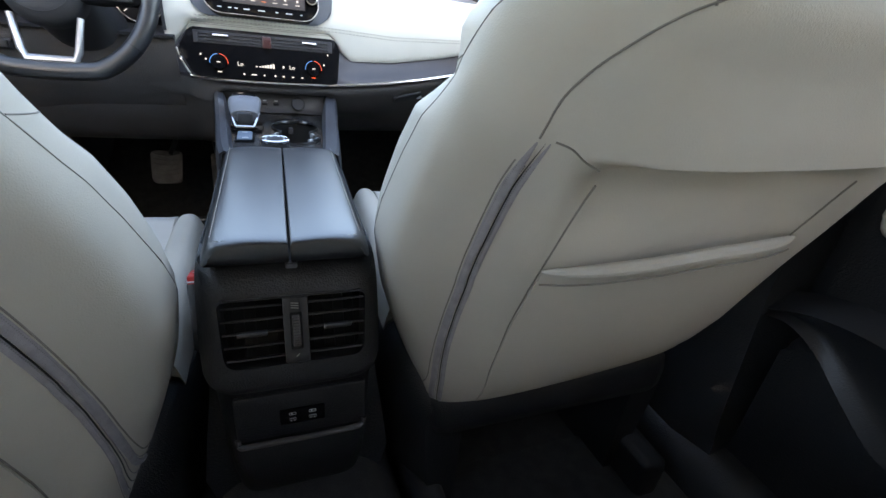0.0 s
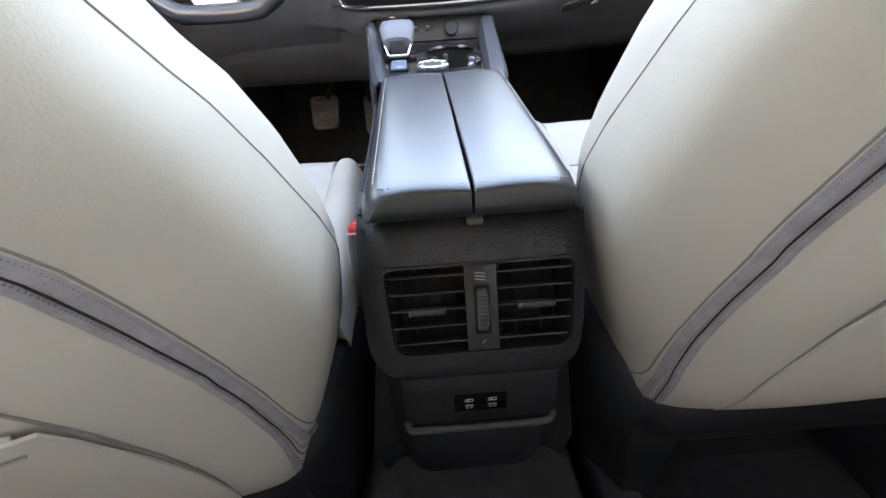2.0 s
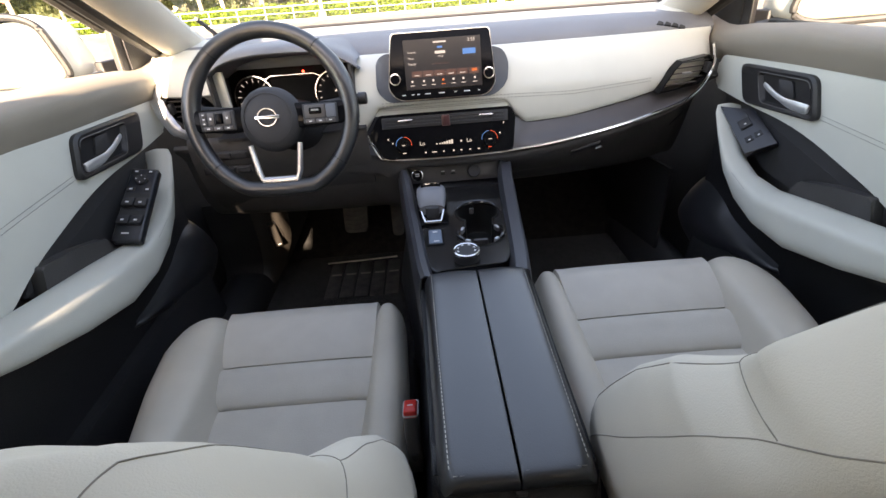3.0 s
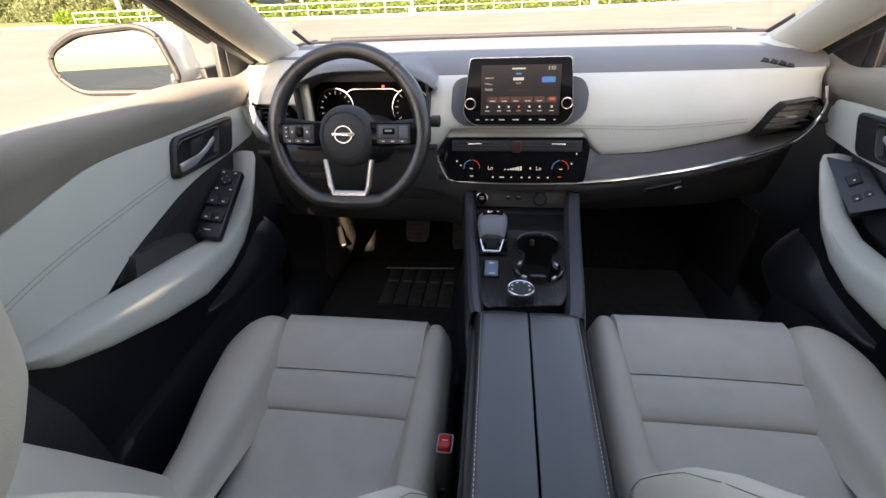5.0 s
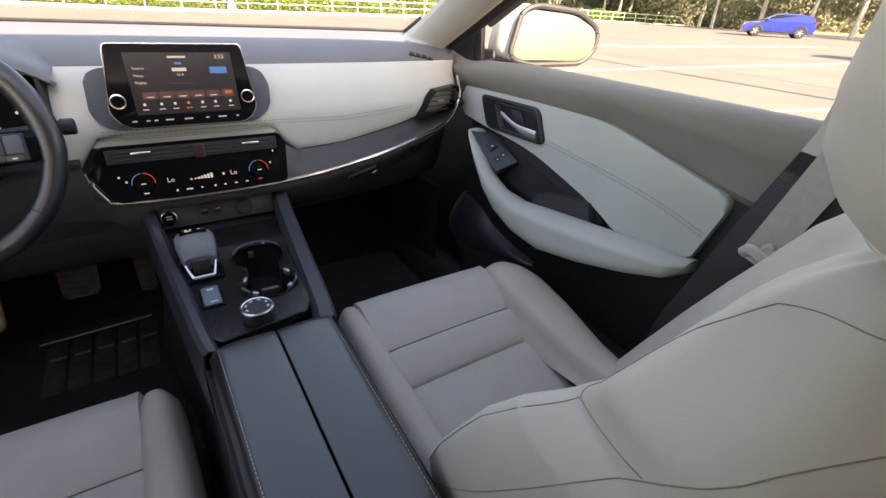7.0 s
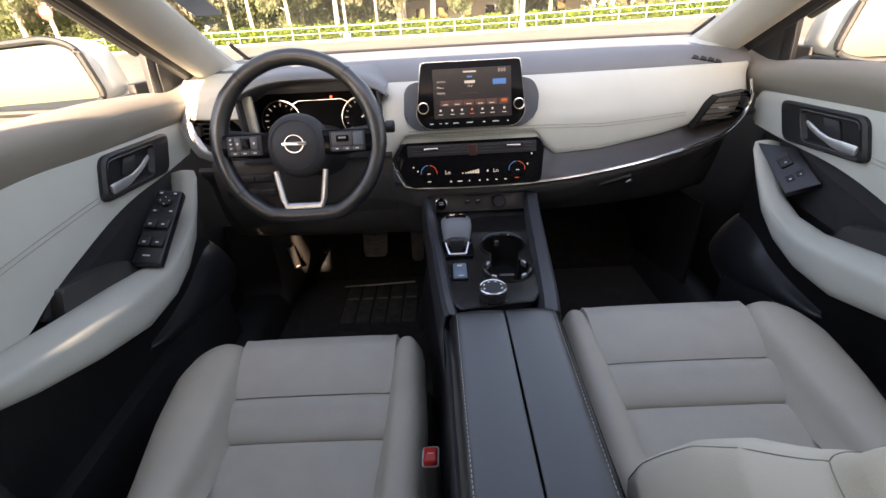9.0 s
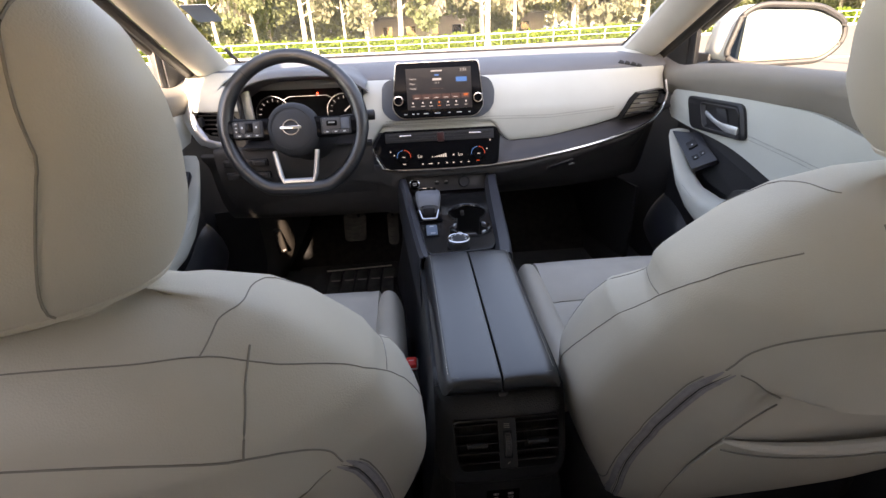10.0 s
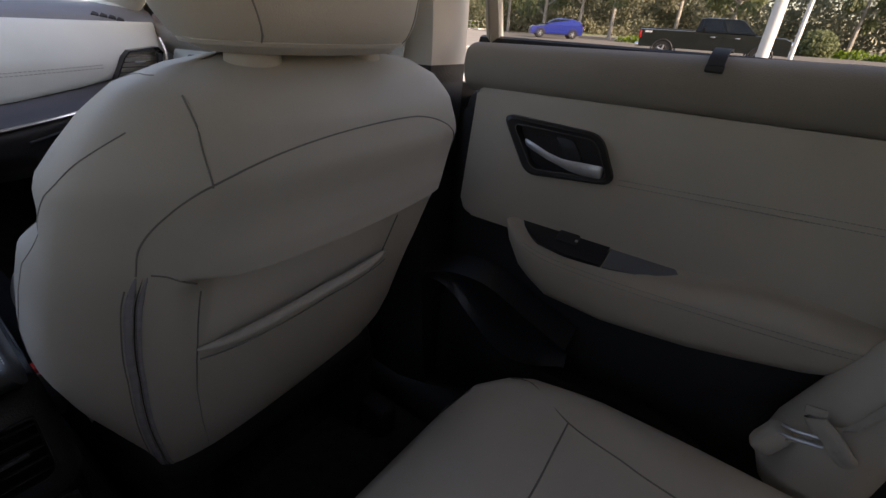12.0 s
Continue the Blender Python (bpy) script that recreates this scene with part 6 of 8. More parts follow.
KICK_ROWS = [(0.46, -0.685, 1.10, -0.588, 1.175), (0.36, -0.684, 1.10, -0.590, 1.17), (0.28, -0.685, 1.10, -0.598, 1.17), (0.21, -0.694, 1.10, -0.626, 1.168), (0.16, -0.702, 1.07, -0.650, 1.145), (0.13, -0.715, 1.01, -0.672, 1.09), (0.11, -0.73, 0.93, -0.695, 1.02)]
rows, side, jamb = [], [], []
for z, xl, yl, xr, yr in curve(KICK_ROWS, 5):
    row = []
    for t in np.linspace(0, 1, 11):
        swell = 0.012 * (1 - (2 * t - 1) ** 2)
        row.append((lerp(xl, xr, t) + 0.63 * swell, lerp(yl, yr, t) - 0.775 * swell, z))
    rows.append(row)
    side.append([(xr - 0.003 + 0.02 * t, lerp(yr + 0.004, 1.56, t), z - 0.002) for t in np.linspace(0, 1, 8)])
    jamb.append([(lerp(-0.83, xl, t), lerp(yl - 0.03, yl, t), z) for t in np.linspace(0, 1, 5)])
part("panel", sheet(rows, 0.006), KICK, kick, "dark moulded kick trim", 60)
part("carpet_side", sheet(side, 0.006), CARPET, kick, "black carpeted footwell side")
part("door_seal", sheet(jamb, 0.006), RUBBER, kick, "black rubber door seal")
KM = Matrix.Translation((-0.637, 1.127, 0.312)) @ Matrix(((0.775, 0.0, 0.63), (0.63, 0.0, -0.775), (0.0, 1.0, 0.0))).to_4x4()
cup_ring = rounded([(-0.022, 0.052), (0.010, 0.058), (0.026, -0.010), (0.012, -0.046), (-0.016, -0.056)], 0.010)
rec = part("lever_recess", prism(cup_ring, (0, 0, -0.004), (1, 0, 0), (0, 1, 0), 0.016, 0.003), RUBBER, kick, "dark lever recess")
rec.matrix_local = KM
part("recess_rim", tube([(a, b, 0.012) for a, b in cup_ring], 0.0018, 6, closed=True), KICK, rec)
lev = part("bonnet_lever", loft([[(x + a, y, z + b) for a, b in curve([(-0.013, 0.0), (-0.009, 0.007), (0.009, 0.007), (0.013, 0.0), (0.0, -0.004)], 3, True)] for x, y, z in ((-0.006, 0.042, 0.014), (-0.006, 0.036, 0.018), (-0.003, 0.0, 0.023), (0.001, -0.034, 0.024), (0.002, -0.042, 0.018))]), KICK, kick, "dark bonnet release lever")
lev.matrix_local = KM
mk = part("lever_mark", rbox((0.0, -0.030, 0.0315), (0.011, 0.0045, 0.001), 0, 1), ICON, lev)
part("passenger_panel", sheet([[(0.70 - 0.07 * t, lerp(1.02, 1.5, t), z) for t in np.linspace(0, 1, 8)] for z in np.linspace(0.10, 0.48, 8)], 0.01), BLACK, kick, "black kick panel")

# ---- centre console ----
RAIL_GREY = material("dark_satin_rail", (0.045, 0.047, 0.055), 0.4, vary=0.08, scale=10, grain=0.15, grain_scale=500, wear=0.05)
con = thing("center_console", "black centre console with ash trim and grey side rails", "console")
# body: closed section lofted along the car
rings = []
for y, w, zt in ((0.02, 0.084, 0.566), (0.06, 0.086, 0.566), (0.20, 0.089, 0.562), (0.36, 0.094, 0.560), (0.39, 0.096, 0.55), (0.42, 0.094, 0.495), (0.60, 0.108, 0.495), (0.76, 0.128, 0.495), (0.79, 0.134, 0.55), (0.86, 0.142, 0.566)):
    rings.append([(x, y, z) for x, z in curve([(-w, zt - 0.01), (-w + 0.01, zt), (w - 0.01, zt), (w, zt - 0.01), (w + 0.012, 0.40), (w + 0.02, 0.2), (-w - 0.02, 0.2), (-w - 0.012, 0.40)], 3, True)])
part("body", loft(rings), BLACK, con, "black grained console body")
# rear end with a curved face round the vents
prof = [(0.03, 0.572), (0.006, 0.569), (-0.014, 0.558), (-0.026, 0.535), (-0.040, 0.495), (-0.046, 0.470), (-0.042, 0.452), (-0.016, 0.432), (-0.009, 0.41), (-0.010, 0.35), (-0.014, 0.30), (0.0, 0.24), (0.03, 0.24)]
rows = []
for y, z in curve(prof, 12):
    w = table(z, [0.24, 0.34, 0.45, 0.57], [0.076, 0.082, 0.087, 0.0865])
    row = []
    for t in np.linspace(-1, 1, 51):
        bend = 0.030 * abs(t) ** 8
        row.append((w * t, y + bend, z - (0.004 * abs(t) ** 6 if z > 0.55 else 0)))
    rows.append(row)
VM = Matrix.Translation((0.002, -0.0405, 0.513)) @ Matrix(((1, 0, 0), (0, 0.42, -0.9075), (0, 0.9075, 0.42))).to_4x4()
bm = sheet(rows, 0.004)
VI = VM.inverted()
hole = []
for f in bm.faces:
    q = VI @ f.calc_center_median()
    if abs(q.x) < 0.0695 and abs(q.y - 0.005) < 0.0335 and abs(q.z) < 0.02:
        hole.append(f)
bmesh.ops.delete(bm, geom=hole, context="FACES")
rear = part("rear_cover", bm, COVER_BLACK, con, "black grained rear cover")
# vents: frame, cavity, louvres, dial
vent = thing("rear_air_vent", "black twin rear air vents with thumb wheel", "air vent")
out = rounded([(-0.0715, 0.0390), (0.0710, 0.0390), (0.0665, -0.0287), (-0.067, -0.0287)], [0.008, 0.008, 0.014, 0.014])
inner = [(a * 0.965, 0.005 + (b - 0.005) * 0.945) for a, b in out]
bm = bmesh.new()
vs = add_grid(bm, [[(a, b, z) for a, b in r] for r, z in ((out, -0.01), (out, 0.0045), ([(a * 0.98, 0.005 + (b - 0.005) * 0.96) for a, b in out], 0.0055), (inner, 0.003), (inner, -0.030))], close_u=True)
fr_ = part("frame", bm, VENT_BLACK, vent, "rounded black frame")
fr_.matrix_local = VM
# flat backplate; the duct's deep shade is put into its near-black colour
cav = part("cavity", prism(inner, (0, 0, -0.030), (1, 0, 0), (0, 1, 0), 0.0015, 0), material("vent_depth_shade", (0.004, 0.004, 0.004), 0.9, vary=0.2, scale=30), vent, "near-black backplate for the shaded duct")
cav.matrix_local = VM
for sx in (-1, 1):
    for k in range(5):
        y = 0.0305 - 0.0126 * k
        l = part("louvre", rbox((sx * 0.039, y, -0.002), (0.058, 0.0017, 0.007), 0.0007, 2, pose(0, 0, 0, 0)), VENT_BLACK, vent)
        l.matrix_local = VM
    for k in range(5):
        u = part("vane", rbox((sx * (0.018 + 0.0105 * k), 0.005, -0.024), (0.0012, 0.060, 0.004), 0.0003, 1), CLUSTER_BLACK, vent)
        u.matrix_local = VM
    t = part("vent_tab", rbox((sx * 0.040, 0.0053, 0.0040), (0.027, 0.0050, 0.008), 0.0018, 3), BLACK, vent, "black vent tab")
    t.matrix_local = VM
    part("tip", rbox((sx * 0.040 - 0.0125, 0.0053, 0.0042), (0.002, 0.0046, 0.0082), 0.0006, 2), PORT, t, "pale worn tip")
mid = part("centre_bar", rbox((0.0, 0.005, 0.0025), (0.0235, 0.0645, 0.004), 0.001, 2), VENT_BLACK, vent, "black bar with airflow marks")
mid.matrix_local = VM
slot_ = part("wheel_slot", prism(rounded([(-0.0058, -0.0185), (0.0058, -0.0185), (0.0058, 0.0185), (-0.0058, 0.0185)], 0.002), (0, 0.004, 0.0041), (1, 0, 0), (0, 1, 0), 0.0006, 0), CLUSTER_BLACK, vent, "dark slot")
slot_.matrix_local = VM
th = part("thumb_wheel", lathe([(0.018, -0.0042), (0.0205, -0.0034), (0.0205, 0.0034), (0.018, 0.0042)], (0, 0.004, -0.0085), axis=(1, 0, 0), n=48), PORT, vent, "knurled thumb wheel")
th.matrix_local = VM
for k in range(-6, 7):
    a_ = math.radians(k * 8)
    rib_ = part("knurl", rbox((0, 0.004 + 0.0206 * math.sin(a_), -0.0085 + 0.0206 * math.cos(a_)), (0.0066, 0.0009, 0.0009), 0, 1), VENT_BLACK, th)
for k in range(3):
    a = part("legend", rbox((-0.0005, 0.0265 + 0.0024 * k, 0.0047), (0.0075, 0.0008, 0.0004), 0, 1, pose(0, 0, 0, 0, 0, -8)), STITCH_GREY, vent)
    a.matrix_local = VM
a = part("legend", rbox((0, -0.0205, 0.0047), (0.004, 0.0008, 0.0004), 0, 1, pose(0, 0, 0, 0, 0, 45)), STITCH_GREY, vent)
a.matrix_local = VM
# charging ports in a plain plate with a small shelf
us = thing("usb_panel", "black plate with two charging ports", "charging ports")
part("plate", rbox((0.004, -0.014, 0.383), (0.146, 0.008, 0.066), 0.004, 2, pose(0, 0, 0, 0)), COVER_BLACK, us, "black plate")
part("port_plate", rbox((0.0035, -0.0185, 0.3805), (0.050, 0.003, 0.023), 0.002, 2), GLOSS, us, "gloss black port plate")
for x, typ in ((-0.0075, 0), (0.0145, 1)):
    ring = rounded([(-0.005, -0.0022), (0.005, -0.0022), (0.005, 0.0022), (-0.005, 0.0022)], 0.002 if typ == 0 else 0.0006)
    p = part("port_rim", tube([(x + a * 0.8, -0.0201, 0.3765 + b * 0.8) for a, b in ring], 0.0003, 5, closed=True), ICON, us, "pale port outline")
    part("port_hole", rbox((x, -0.0202, 0.3765), (0.0085, 0.0012, 0.0036), 0.001, 1), RUBBER, us)
    for k in range(2):
        part("contact", rbox((x - 0.002 + 0.004 * k, -0.0212, 0.3760), (0.0012, 0.0004, 0.0012), 0, 1), ICON, us)
    part("battery_mark", tube([(x + a * 0.75, -0.0203, 0.3855 + b * 0.75) for a, b in ring], 0.0003, 5, closed=True), ICON, us, "pale charging mark")
    part("bolt_mark", rbox((x - 0.001, -0.0204, 0.3855), (0.0015, 0.0005, 0.0026), 0, 1), ICON, us)
part("shelf", tube(curve([(-0.068, -0.018, 0.356), (-0.066, -0.021, 0.348), (-0.05, -0.022, 0.347), (0.055, -0.022, 0.347), (0.072, -0.021, 0.349), (0.075, -0.018, 0.357)], 5), 0.0035, 8), PORT, us, "worn black lower ledge")

# armrest lid in two leaves
arm = thing("armrest_lid", "black leather two-leaf armrest lid with pale stitching", "armrest")
for sx in (-1, 1):
    rings = []
    for y in np.concatenate([[-0.0125, -0.0115, -0.0095, -0.006, -0.001, 0.008], np.linspace(0.02, 0.350, 15), [0.360, 0.365, 0.367]]):
        w = table(y, [-0.0125, -0.0095, -0.001, 0.02, 0.36], [0.072, 0.077, 0.081, 0.0835, 0.0915])
        zt = table(y, [-0.0125, -0.0115, -0.0095, -0.006, -0.001, 0.03, 0.34, 0.36, 0.367], [0.5965, 0.5985, 0.5998, 0.6006, 0.6012, 0.602, 0.602, 0.599, 0.590])
        zb = table(y, [-0.0125, -0.0115, -0.0095, -0.006, -0.001, 0.008], [0.5860, 0.5815, 0.5780, 0.5760, 0.5750, 0.5745])
        sec = rounded([(0.0010, zb), (0.0010, zt), (0.5 * w, zt + 0.0025), (w - 0.008, zt - 0.0015), (w, zb)], [0.0008, 0.0025, 0.02, 0.45 * (zt - zb), 0.1 * (zt - zb)], 4)
        rings.append([(sx * x, y, z) for x, z in sec])
    leaf = part("leaf", loft(rings), BLACK_LEATHER, arm, "black leather leaf", 50)
    for off in (0.0135,):
        line = [(sx * (table(y, [0.0, 0.36], [0.0835, 0.0915]) - off), y, 0.6022) for y in np.linspace(0.004, 0.35, 30)]
        part("stitching", dashes(line, 0.0036, 0.0024, 0.00045), STITCH, leaf, "pale contrast stitching")
    line = [(sx * x, -0.0035, 0.6010) for x in np.linspace(0.006, 0.070, 10)]
    part("stitching", dashes(line, 0.0045, 0.0025, 0.0005), STITCH_GREY, leaf)
    part("base_board", rbox((sx * 0.042, 0.187, 0.570), (0.080, 0.35, 0.010), 0.003, 2), BLACK, leaf, "black lid base")
part("release_tab", rbox((0.001, -0.008, 0.5745), (0.012, 0.010, 0.006), 0.002, 2), PORT, arm, "small grey release tab")

# front deck with rails, selector and cup holders
def plate_with_holes(outline, holes, z, thick):
    """A flat plate with openings; both faces and all walls."""
    bm = bmesh.new()
    loops = []
    for pts in [outline] + list(holes):
        vs = [bm.verts.new((a, b, z)) for a, b in pts]
        loops += [bm.edges.new((vs[k], vs[(k + 1) % len(vs)])) for k in range(len(vs))]
    bmesh.ops.triangle_fill(bm, edges=loops, use_beauty=True)
    bmesh.ops.solidify(bm, geom=bm.faces[:], thickness=thick)
    return bm


FAR_WELL, NEAR_WELL = (0.031, 0.624, 0.047), (0.027, 0.522, 0.046)


def arc(well, a0, a1, n=12, grow=0.0):
    """Points on a well's edge between two angles."""
    return [(well[0] + (well[2] + grow) * math.cos(radians(a)), well[1] + (well[2] + grow) * math.sin(radians(a))) for a in np.linspace(a0, a1, n)]


def well_outline(grow=0.0):
    """Two round wells joined by an open neck."""
    return arc(FAR_WELL, -52, 232, 25, grow) + arc(NEAR_WELL, 128, 412, 25, grow)



DECK = [(-0.068, 0.397), (0.060, 0.414), (0.075, 0.442), (0.114, 0.78), (-0.120, 0.78), (-0.088, 0.424)]
deck_outline = rounded(DECK, [0.006, 0.008, 0.008, 0.01, 0.01, 0.006])
deck = part("deck", plate_with_holes(deck_outline, [well_outline()], 0.578, 0.006), ASH, con, "dark open-pore ash deck", 20)
bm = bmesh.new()
lip = [(a * k, 0.58 + (b - 0.58) * k) for k in (1.0,) for a, b in deck_outline]
add_grid(bm, [[(a + o * a / 0.09, b - o * (0.6 if b < 0.5 else 0), z) for a, b in lip] for o, z in ((-0.002, 0.5785), (0.001, 0.577), (0.002, 0.572), (0.001, 0.555))], close_u=True)
part("deck_edge", bm, RIM_GLOSS, con, "gloss black deck edge")
for sx in (-1, 1):
    rail = curve([(sx * 0.088, 0.368, 0.588), (sx * 0.096, 0.42, 0.592), (sx * 0.112, 0.58, 0.600), (sx * 0.130, 0.76, 0.612), (sx * 0.140, 0.84, 0.622)], 6)
    rows = []
    for x, y, z in rail:
        inset = 0.012 if sx < 0 else 0.024
        rows.append([(x - sx * (inset + 0.004), y, z - 0.030), (x - sx * inset, y, z - 0.012), (x - sx * (inset - 0.005), y, z - 0.003), (x + sx * 0.001, y, z), (x + sx * 0.006, y, z - 0.004), (x + sx * 0.010, y, z - 0.03), (x + sx * 0.012, y, z - 0.13)])
    part("side_rail", sheet(rows, 0.003), RAIL_GREY, con, "grey satin side rail")
st = part("front_panel", prism(rounded([(-0.135, 0.0), (0.125, 0.0), (0.118, 0.048), (-0.128, 0.048)], 0.008), (0, 0.838, 0.572), (1, 0, 0), (0, 0.3, 0.954), 0.006, 0.002), PORT, con, "grey panel with ports and start button")
part("fascia_back", rbox((0, 0.88, 0.60), (0.27, 0.05, 0.10), 0.01), BLACK, con)
SM = Matrix.Translation((-0.101, 0.838, 0.596)) @ pose(0, 0, 0, 72.5, 0, 0)
sb = part("start_button", lathe([(0.0125, 0), (0.0125, 0.010), (0.011, 0.0115), (0.001, 0.0115)], (0, 0, 0), n=28), GLOSS, con, "round start button")
sb.matrix_local = SM
part("button_ring", lathe([(0.0155, 0.004), (0.0155, 0.0105), (0.013, 0.0115), (0.0125, 0.006)], (0, 0, 0), n=28, caps=False), CHROME, sb, "bright ring")
for k in (0.003, -0.002):
    part("legend", rbox((0, k, 0.0117), (0.011, 0.002, 0.0005), 0, 1), ICON, sb)
for x in (-0.033, -0.006):
    p = part("charging_port", rbox((x, 0.835, 0.596), (0.013, 0.006, 0.007), 0.002, 2), RUBBER, con, "small charging port")
    part("legend", rbox((x, 0.8312, 0.6035), (0.008, 0.001, 0.0016), 0, 1), ICON, p)
pl = part("socket_cap", lathe([(0.017, 0), (0.017, 0.010), (0.014, 0.0125), (0.001, 0.0125)], (0, 0, 0), n=28), BLACK_SOFT, con, "black round socket cap")
pl.matrix_local = Matrix.Translation((0.048, 0.838, 0.596)) @ pose(0, 0, 0, 72.5, 0, 0)

sh = thing("gear_selector", "grey leather gear selector with chrome fork on gloss base", "gear selector")
part("base_plate", prism(rounded([(-0.032, -0.055), (0.034, -0.052), (0.036, 0.056), (-0.036, 0.056)], 0.004), (-0.069, 0.628, 0.578), (1, 0, 0), (0, 1, 0), 0.004, 0.0015), GLOSS, sh, "gloss black base plate")
head = [(0.602, 0.598, 0.021, 0.004), (0.600, 0.606, 0.026, 0.013), (0.612, 0.618, 0.0300, 0.018), (0.632, 0.626, 0.0325, 0.018), (0.654, 0.629, 0.0320, 0.015), (0.674, 0.627, 0.0275, 0.009), (0.680, 0.624, 0.020, 0.004)]
rings = [[(-0.068 + w * math.copysign(abs(math.cos(a)) ** 0.7, math.cos(a)), y, z + h * math.sin(a) * (0.75 if math.sin(a) > 0 else 1)) for a in np.linspace(0, 2 * math.pi, 24)[:-1]] for y, z, w, h in head]
g = part("knob", loft(rings), KNOB_GREY, sh, "grey leather knob")
part("knob_display", rbox((-0.068, 0.660, 0.6375), (0.044, 0.028, 0.006), 0.002, 2, pose(0, 0, 0, -14)), GLOSS, g, "gloss black indicator window")
for dx, dy, w, h in ((-0.010, 0.007, 0.003, 0.004), (-0.010, -0.001, 0.004, 0.003), (-0.008, -0.008, 0.009, 0.0035), (-0.003, 0.003, 0.003, 0.007), (0.011, 0.004, 0.004, 0.003)):
    part("legend", rbox((-0.068 + dx, 0.660 + dy, 0.6409 - 0.25 * dy), (w, h, 0.0006), 0, 1, pose(0, 0, 0, -14)), DIAL_WHITE, g)
for sx in (-1, 1):
    part("fork", tube([(-0.068 + sx * 0.0265, 0.617, 0.610), (-0.068 + sx * 0.022, 0.596, 0.598), (-0.068 + sx * 0.0165, 0.577, 0.587)], 0.0032, 8), CHROME, sh, "chrome fork leg")
part("fork_bar", tube([(-0.0845, 0.577, 0.587), (-0.0515, 0.577, 0.587)], 0.0034, 8), CHROME, sh, "chrome fork bar")
part("stem", rbox((-0.068, 0.606, 0.597), (0.03, 0.03, 0.032), 0.006, 2), BLACK_SOFT, sh)
pk = thing("parking_brake_switch", "blue-grey parking brake switch", "switch")
part("surround", rbox((-0.066, 0.520, 0.578), (0.034, 0.062, 0.006), 0.002, 2), GLOSS, pk)
part("rocker", rbox((-0.066, 0.517, 0.582), (0.027, 0.050, 0.007), 0.003, 2, pose(0, 0, 0, 5)), material("blue_grey_key", (0.12, 0.16, 0.21), 0.4, vary=0.08), pk, "blue-grey rocker")
part("legend", rbox((-0.066, 0.531, 0.5872), (0.010, 0.005, 0.0005), 0, 1), ICON, pk)
part("legend", rbox((-0.064, 0.498, 0.5842), (0.011, 0.003, 0.0005), 0, 1), ICON, pk)
ch = thing("cup_holder", "twin round cup holders with chrome-edged rims", "cup holder")
CUP = material("cup_well", (0.007, 0.007, 0.007), 0.45, vary=0.2)
bm = bmesh.new()
vs = add_grid(bm, [[(a, b, z) for a, b in well_outline(g)] for g, z in ((0.003, 0.5785), (0.0015, 0.5815), (-0.001, 0.580), (-0.004, 0.515), (-0.010, 0.506))], close_u=True)
bm.faces.new(vs[-1])
part("well", bm, CUP, ch, "dark twin well with an open neck", 40)
for well, a0, a1, r in ((FAR_WELL, 18, 165, 0.0055), (NEAR_WELL, 150, 218, 0.0045), (NEAR_WELL, -38, 30, 0.0045)):
    pts = arc(well, a0, a1, 20, -0.001)
    part("rim", tube([(a, b, 0.583) for a, b in pts], [r * (1 - 0.7 * abs(2 * i / 19 - 1) ** 6) for i in range(20)], 8), RIM_GLOSS, ch, "gloss black raised rim")
for a, long in ((152, 0.016), (28, 0.016), (226, 0.012), (-46, 0.012)):
    (px, py), = arc(NEAR_WELL, a, a, 1, -0.005)
    part("grip_tab", rbox((px, py, 0.579), (0.007, long, 0.012), 0.0025, 2, pose(0, 0, 0, 0, 0, a)), SILVER, ch, "bright grip tab")
part("divider", rbox((0.028, 0.530, 0.535), (0.030, 0.010, 0.055), 0.003, 2), PORT, ch, "dark grey divider")
part("divider_foot", rbox((0.030, 0.500, 0.520), (0.014, 0.016, 0.020), 0.003, 2), PORT, ch)
part("grip_tab", rbox((0.022, 0.660, 0.565), (0.010, 0.008, 0.014), 0.002, 2), PORT, ch)
dl = thing("drive_mode_dial", "round black drive mode dial with silver ring", "rotary dial")
part("body", lathe([(0.0245, 0), (0.0245, 0.018), (0.0232, 0.0205), (0.020, 0.021), (0.001, 0.021)], (-0.0105, 0.433, 0.577), n=40), BLACK_SOFT, dl, "gloss black body")
part("ring", lathe([(0.025, 0.016), (0.025, 0.0205), (0.0228, 0.0222), (0.0213, 0.0212)], (-0.0105, 0.433, 0.577), n=40, caps=False), CHROME, dl, "silver ring")
for k in range(6):
    a = radians(200 - 220 * k / 5)
    part("legend", rbox((-0.0105 + 0.0165 * math.cos(a), 0.433 + 0.0165 * math.sin(a), 0.5982), (0.005, 0.003, 0.0005), 0, 1, pose(0, 0, 0, 0, 0, math.degrees(a) - 90)), ICON, dl)


# ---- outside ----
ASPHALT = material("sunlit_pale_asphalt", (0.165, 0.148, 0.122), 0.9, vary=0.12, scale=0.35, grain=0.5, grain_scale=60)
LINE = material("worn_white_line", (0.30, 0.285, 0.26), 0.8, vary=0.15, scale=6)
CONCRETE = material("pale_kerb_concrete", (0.55, 0.53, 0.49), 0.85, vary=0.12, scale=2, grain=0.4, grain_scale=80)
GRASS = material("dry_grass", (0.16, 0.17, 0.06), 0.95, vary=0.35, scale=0.6, second=(0.10, 0.12, 0.04), grain=0.6, grain_scale=30)
HEDGE = material("hedge_leaf", (0.26, 0.36, 0.045), 0.6, vary=0.3, scale=3, second=(0.12, 0.20, 0.03))
LEAF = material("sunlit_leaf", (0.25, 0.285, 0.15), 0.7, vary=0.3, scale=0.8, second=(0.19, 0.22, 0.11))
